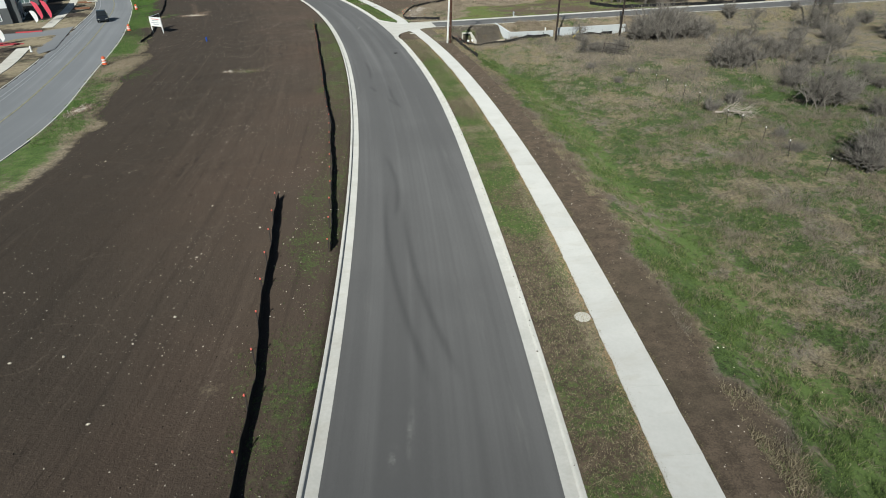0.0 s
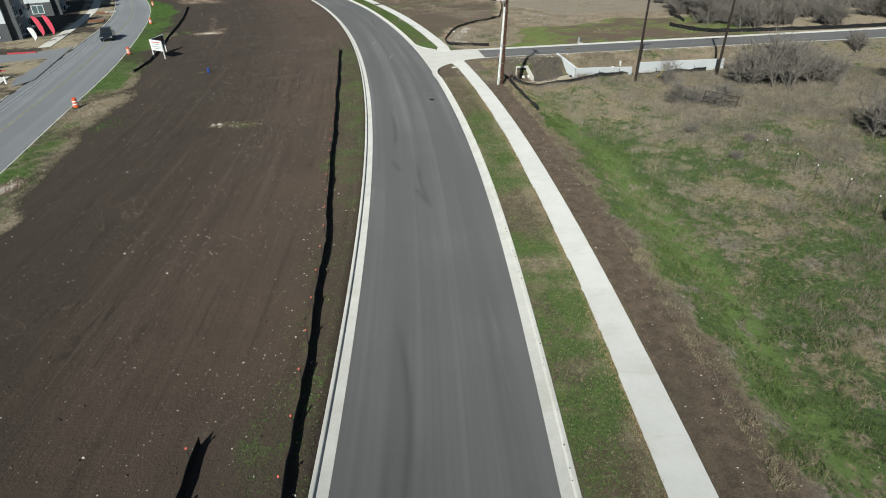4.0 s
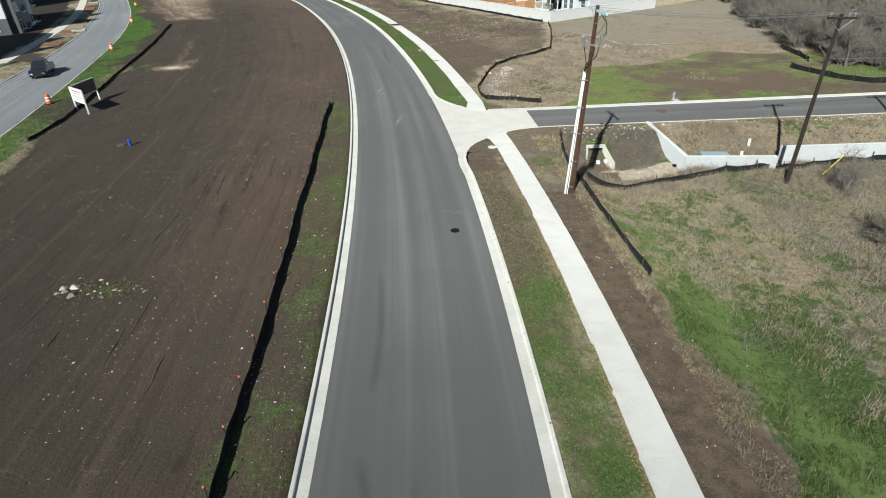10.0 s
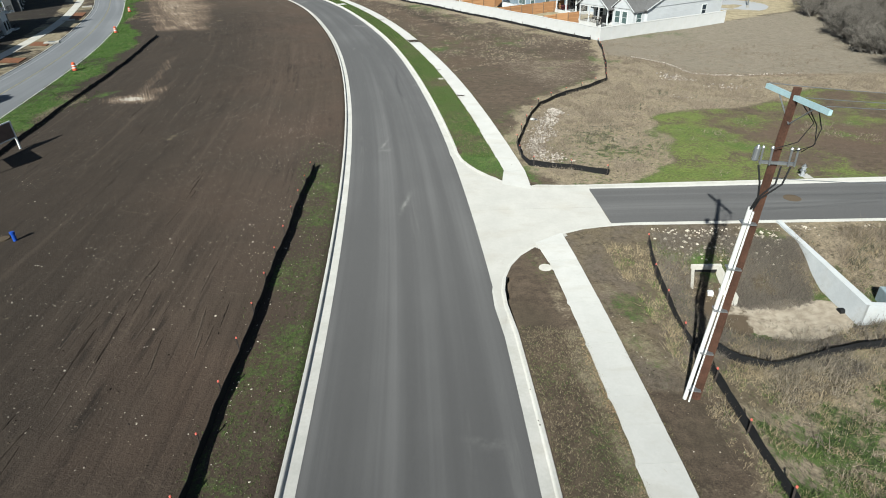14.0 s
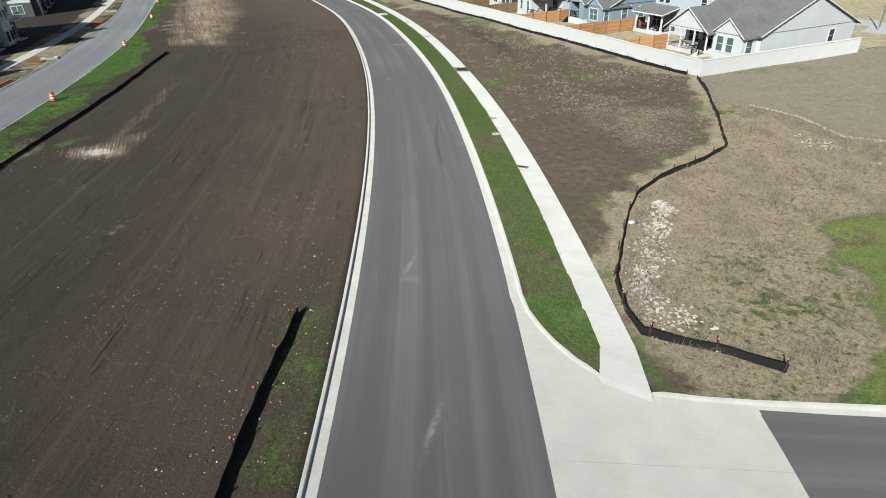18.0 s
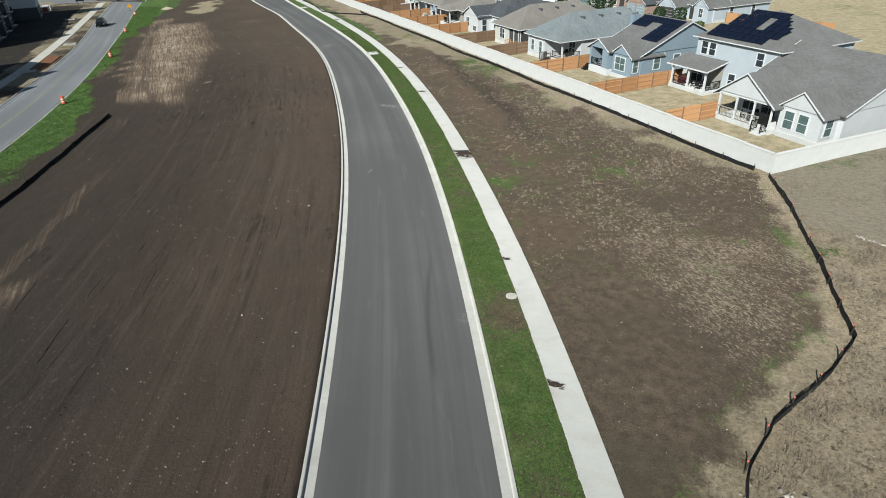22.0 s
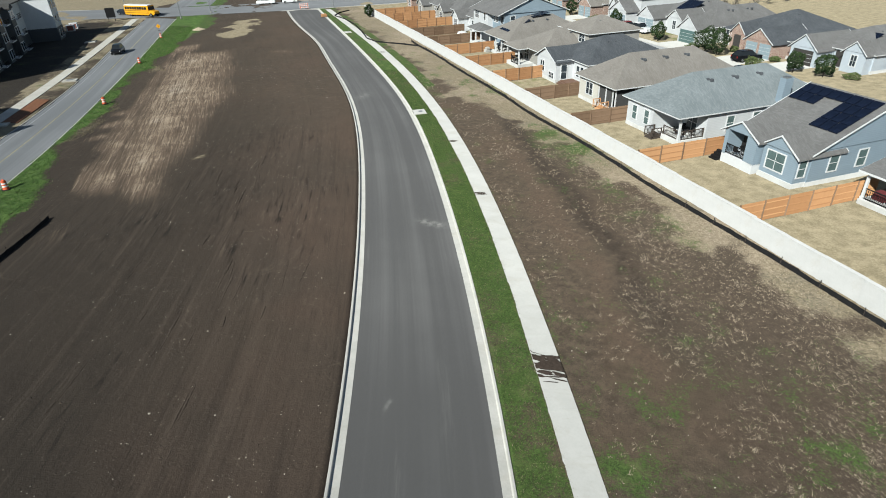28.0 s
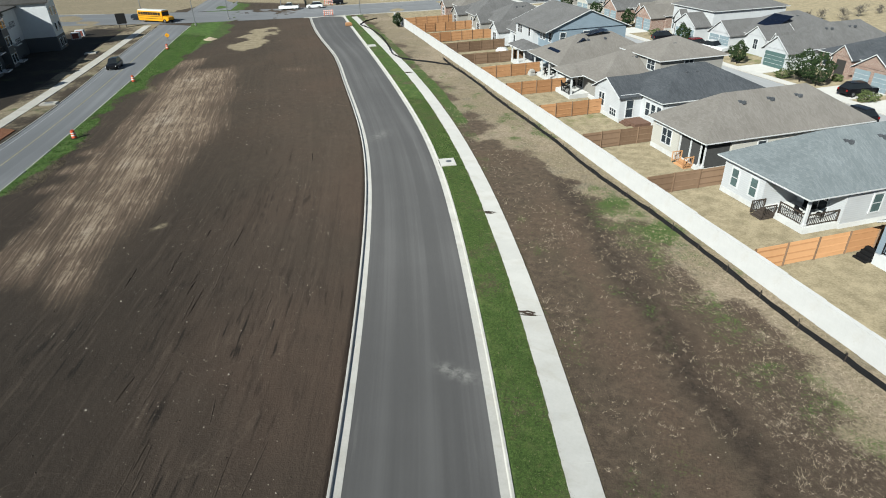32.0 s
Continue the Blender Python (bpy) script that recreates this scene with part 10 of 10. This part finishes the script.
sage = dr & (rs.rand(N) < 0.75 * gauss(x, y, 1.1, 108.8, 1.7, 2.6) + 0.8 * gauss(x, y, 3.5, 111, 0.6, 0.6) + 0.8 * gauss(x, y, 5.0, 117.5, 0.7, 0.7) + 0.7 * gauss(x, y, 8, 122.6, 0.7, 0.6))
dr &= ~sage
blades("north_grass_sage", x[sage], y[sage], 0.14 + 0.26 * rs.rand(sage.sum()), 0.011, M_SAGE, "grey-green weeds standing in dry russet grass", 8, 23, 0.8)
blades("north_grass_dry", x[dr], y[dr], (0.10 + 0.26 * rs.rand(dr.sum()) ** 1.5) * np.clip(1 + 0.7 * clump[dr], 0.4, 2.0) * (1 - 0.6 * cv["grey"][dr]), 0.010, M_RUSSET, "matted russet dry grass north of the side street", 7, 3, 1.1)
blades("north_grass_green", x[gr], y[gr], 0.03 + 0.05 * rs.rand(gr.sum()), 0.012, M_TUFT_OLIVE, "short yellow-green grass by the side street", 5, 4, 0.8)
# straw tufts in loose drill rows over the seeded soil by the wall
u, v = (q.ravel() for q in np.meshgrid(np.arange(-95, 4, 0.30), np.arange(-28, -0.4, 0.40)))
u, v = u + rs.normal(0, 0.26, len(u)), v + rs.normal(0, 0.17, len(u)) + 0.5 * soft_noise(u, v, 6.0, 39)
x, y = 4.3 + EST_R[0, 0] * u + EST_R[0, 1] * v, 150.0 + EST_R[1, 0] * u + EST_R[1, 1] * v
N = len(x)
cv = cover(x, y)
clump = soft_noise(x, y, 0.8, 35) + 0.8 * soft_noise(x, y, 2.6, 36)
line = np.interp(y, [100, 104, 108, 114, 118, 121, 125, 128, 136, 150], [-2.0, -4.8, -5.4, -4.6, -3.7, -2.0, 1.2, 3.2, 3.8, 4.3])
keep = (y > side_n(x) + 0.8) & ((x < line - 0.2) | (y > 150)) & (v < -0.5) & (x > SL(y) + 1.9) & (y < 212)
st = keep & (rs.rand(N) < np.clip(1.5 * (cv["mulch"] - 0.10) + 0.6 * cv["dry"] + 0.50 * clump, 0.03, 0.97))
blades("straw_mulch", x[st], y[st], (0.05 + 0.11 * rs.rand(st.sum()) ** 1.5) * np.clip(0.9 + 0.4 * clump[st], 0.5, 1.5), 0.011, M_TUFT_STRAW, "tufts of pale straw on brown seeded soil", 10, 14, 2.0)
ok = (x - SL(y) - 1.55) / np.sqrt(1 + (SL(y + 0.5) - SL(y - 0.5)) ** 2)
sage = keep & ~st & (rs.rand(N) < 0.45 * smooth(3.2 - np.abs(ok - 9.5), 0, 3.0) * smooth(clump, -0.6, 0.8) + 0.14 * smooth(clump, 0.2, 1.0) + 0.30 * smooth(142 - y, 0, 14) * smooth(clump, -0.5, 0.6))
blades("seeded_weeds", x[sage], y[sage], 0.05 + 0.10 * rs.rand(sage.sum()), 0.010, M_SAGE, "grey-green weeds coming up in seeded soil", 7, 25, 1.4)
gr = keep & ~st & ~sage & (rs.rand(N) < np.clip(cv["green"] * 0.9 - 0.08, 0.01, 0.6))
blades("seedling_grass", x[gr], y[gr], 0.03 + 0.05 * rs.rand(gr.sum()), 0.011, M_TUFT_GREEN, "thin seedling grass in the straw mulch", 4, 15, 1.0)
N = 125000
y = rs.uniform(6, 215, N)
u = rs.rand(N)
x = KR(y) + 0.08 + (SL(y) - KR(y) - 0.10) * u
cv = cover(x, y)
apr = (y > 84.5) & (y < 104.5)
keep = (rs.rand(N) < np.clip(cv["green"] * 1.1, 0.05, 0.93)) & ~apr
blades("verge_grass_green", x[keep], y[keep], 0.03 + 0.055 * rs.rand(keep.sum()), 0.009, M_TUFT_GREEN, "short green verge grass between kerb and footway", 4, 5, 1.1)
dr = ~keep & ~apr & (rs.rand(N) < np.where(y < 96, np.where(u > 0.7, 0.95, 0.5), 0.22))
blades("verge_grass_dry", x[dr], y[dr], 0.03 + 0.08 * rs.rand(dr.sum()), 0.012, M_TUFT_DRY, "straw and dry grass spilling along the footway", 4, 6, 1.6)
# straw and dead leaves blown against the footway
N = 9000
y = rs.uniform(6, 84, N)
x = SL(y) - np.abs(rs.normal(0, 0.16, N)) + 0.05
keep = rs.rand(N) < np.clip(0.55 + 0.6 * soft_noise(y, y * 0.2, 2.5, 43), 0.05, 1)
blades("footway_litter", x[keep], y[keep], 0.03 + 0.05 * rs.rand(keep.sum()), 0.016, M_LITTER, "tan straw and dead leaves along the footway's edge", 4, 17, 1.8)
# ragged grass along both edges of the footway
N = 16000
y = rs.uniform(6, 214, N)
k = np.sqrt(1 + (SL(y + 0.5) - SL(y - 0.5)) ** 2)
far_side = rs.rand(N) < 0.4
rag = 0.5 + 0.5 * soft_noise(y, y * 0.3, 0.8, 41)
x = np.where(far_side, SL(y) + 1.52 * k + rs.normal(0.04, 0.06, N), SL(y) + rs.normal(0.0, 0.05, N) + 0.05 * rag)
keep = (rs.rand(N) < rag) & ~((y > 84.5) & (y < 104.5))
blades("footway_edge_grass", x[keep], y[keep], 0.05 + 0.05 * rs.rand(keep.sum()), 0.010, M_EDGE, "ragged dry and green grass along the footway's edges", 5, 16, 1.5)
N = 34000
y = rs.uniform(8, 110, N)
x = KL(y) - 0.15 - 3.4 * rs.rand(N) ** 1.1
cv = cover(x, y)
keep = rs.rand(N) < np.clip(cv["green"] * 1.5 - 0.18, 0.02, 0.8)
blades("kerb_weeds", x[keep], y[keep], 0.03 + 0.06 * rs.rand(keep.sum()), 0.012, M_TUFT_GREEN, "low green weeds between silt fence and kerb", 4, 7, 1.1)
y = rs.uniform(44, 250, 50000)
x = AR(y) + 0.3 + 7.5 * rs.rand(50000)
cv = cover(x, y)
keep = rs.rand(len(x)) < np.clip(cv["green"] * 1.3, 0, 0.9)
blades("old_verge_grass", x[keep], y[keep], 0.06 + 0.10 * rs.rand(keep.sum()), 0.016, M_TUFT_LUSH, "green verge grass of the old street", 4, 8, 0.8)
keep = ~keep & (cv["dry"] > 0.3)
blades("old_verge_straw", x[keep], y[keep], 0.06 + 0.12 * rs.rand(keep.sum()), 0.016, M_TUFT_DRY, "straw patches on the old street's verge", 4, 9, 1.0)

# shaggy tufts on the bank before the culvert
y = rs.uniform(52, 92, 60000)
x = SL(y) + 7 + 34 * rs.rand(60000)
clump = soft_noise(x, y, 0.8, 61) + 0.8 * soft_noise(x, y, 2.2, 62)
keep = (y < side_s(x) - 6.5) & (rs.rand(60000) < np.clip(0.30 + 0.75 * clump + 0.25 * smooth(y, 56, 66), 0, 1)) & (rs.rand(60000) > 1.1 * cover(x, y)["green"])
blades("bank_tufts", x[keep], y[keep], (0.14 + 0.30 * rs.rand(keep.sum()) ** 1.5) * np.clip(0.8 + 0.6 * clump[keep], 0.5, 1.7), 0.011, M_BANK, "shaggy grey-tan grass tufts on the bank", 7, 24, 1.1)

y = rs.uniform(22, 54, 26000)
x = SL(y) + 10 + 30 * rs.rand(26000)
clump = soft_noise(x, y, 0.8, 67) + 0.8 * soft_noise(x, y, 2.6, 68)
keep = (rs.rand(26000) < np.clip(0.15 + 0.7 * clump + 0.2 * smooth(x - SL(y), 12, 20), 0, 1))
blades("field_tufts", x[keep], y[keep], (0.12 + 0.26 * rs.rand(keep.sum()) ** 1.5) * np.clip(0.8 + 0.5 * clump[keep], 0.5, 1.6), 0.011, M_TUFT_GREY, "shaggy grey-brown grass tufts of the low field", 7, 29, 1.1)

# grey weed stalks in drifts over the low field
y = rs.uniform(8, 91, 30000)
x = SL(y) + 6.0 + 42 * rs.rand(30000)
drift = soft_noise(x, y, 4.0, 21) + 0.6 * soft_noise(x, y, 1.6, 22) + 0.5 * smooth(x - SL(y), 14, 30) + 0.5 * smooth(y, 62, 80)
keep = (drift + 0.35 * smooth(x - SL(y), 11, 17) * smooth(y, 38, 54) > 0.75) & (y < side_s(x) - 7.5) & (x - SL(y) > 16 - 9 * smooth(y, 45, 70))
blades("field_weeds", x[keep], y[keep], 0.30 + 0.45 * rs.rand(keep.sum()), 0.011, M_WEED, "drifts of grey dead weed stalks in the low field", 6, 10, 0.9)
y = rs.uniform(84, 93.5, 9000)
x = 2.4 + 7.4 * rs.rand(9000)
keep = (np.hypot((x - 8.3) / 2.6, (y - 88.5) / 1.75) > 1) & (np.hypot((x - 5.5) / 1.7, (y - 89.2) / 2.1) > 1) & (x < 10.0) & (soft_noise(x, y, 1.2, 73) > -0.5)
blades("culvert_weeds", x[keep], y[keep], 0.12 + 0.3 * rs.rand(keep.sum()) ** 1.5, 0.007, M_WEED, "grey dead weeds on the culvert's banks", 6, 11, 1.3)
# rank growth behind the culvert's wall and on the bank beside its mouth
N = 15000
y, x = rs.uniform(87.5, 97.5, N), 9.6 + 26 * rs.rand(N) ** 1.2
clump = soft_noise(x, y, 0.7, 63) + 0.8 * soft_noise(x, y, 1.8, 64)
keep = (y < side_s(x) - 0.5 - 0.5 * rs.rand(N)) & (x > 9.45 + 1.5 * (95.4 - y) / 7.6 + 0.3) & (rs.rand(N) < 0.45 + 0.6 * clump) & ((x < 17.6) | (y > 91.0)) & (np.hypot(x - 13.4, y - 89.4) > 1.3)
kind_of = soft_noise(x, y, 1.5, 65) + 0.5 * rs.normal(0, 1, N)
for name, pick, mat, label, seed in (("basin_grass", keep & (kind_of < 0.35), M_RUSSET, "dry russet grass behind the culvert wall", 12), ("basin_straw", keep & (kind_of >= 0.35) & (kind_of < 1.0), M_GOLD, "tall golden dry grass behind the culvert wall", 26),
                                     ("basin_weeds", keep & (kind_of >= 1.0), M_SAGE, "green and grey weeds behind the culvert wall", 27)):
    blades(name, x[pick], y[pick], (0.12 + 0.34 * rs.rand(pick.sum()) ** 1.5) * np.clip(0.9 + 0.6 * clump[pick], 0.5, 1.9), 0.011, mat, label, 8, seed, 0.9)
y, x = rs.uniform(89.6, 93.2, 3200), rs.uniform(6.2, 9.6, 3200)
keep = (x < 9.2 + 1.5 * (95.4 - y) / 7.6 - 0.2) & (soft_noise(x, y, 0.9, 66) > -0.35)
blades("bank_weeds", x[keep], y[keep], 0.15 + 0.35 * rs.rand(keep.sum()) ** 1.5, 0.008, M_WEED, "matted grey weeds beside the culvert's mouth", 7, 28, 1.5)
x, y = rs.normal(-21.9, 1.2, 260), rs.normal(68.6, 0.55, 260)
blades("rubble_weeds", x, y, 0.06 + 0.14 * rs.rand(260), 0.014, M_EDGE, "dry and green weeds growing through a rubble heap", 4, 13, 0.9)

# ---- the pieces of walls, pavements and fences ----
for job in build_late:
    job()
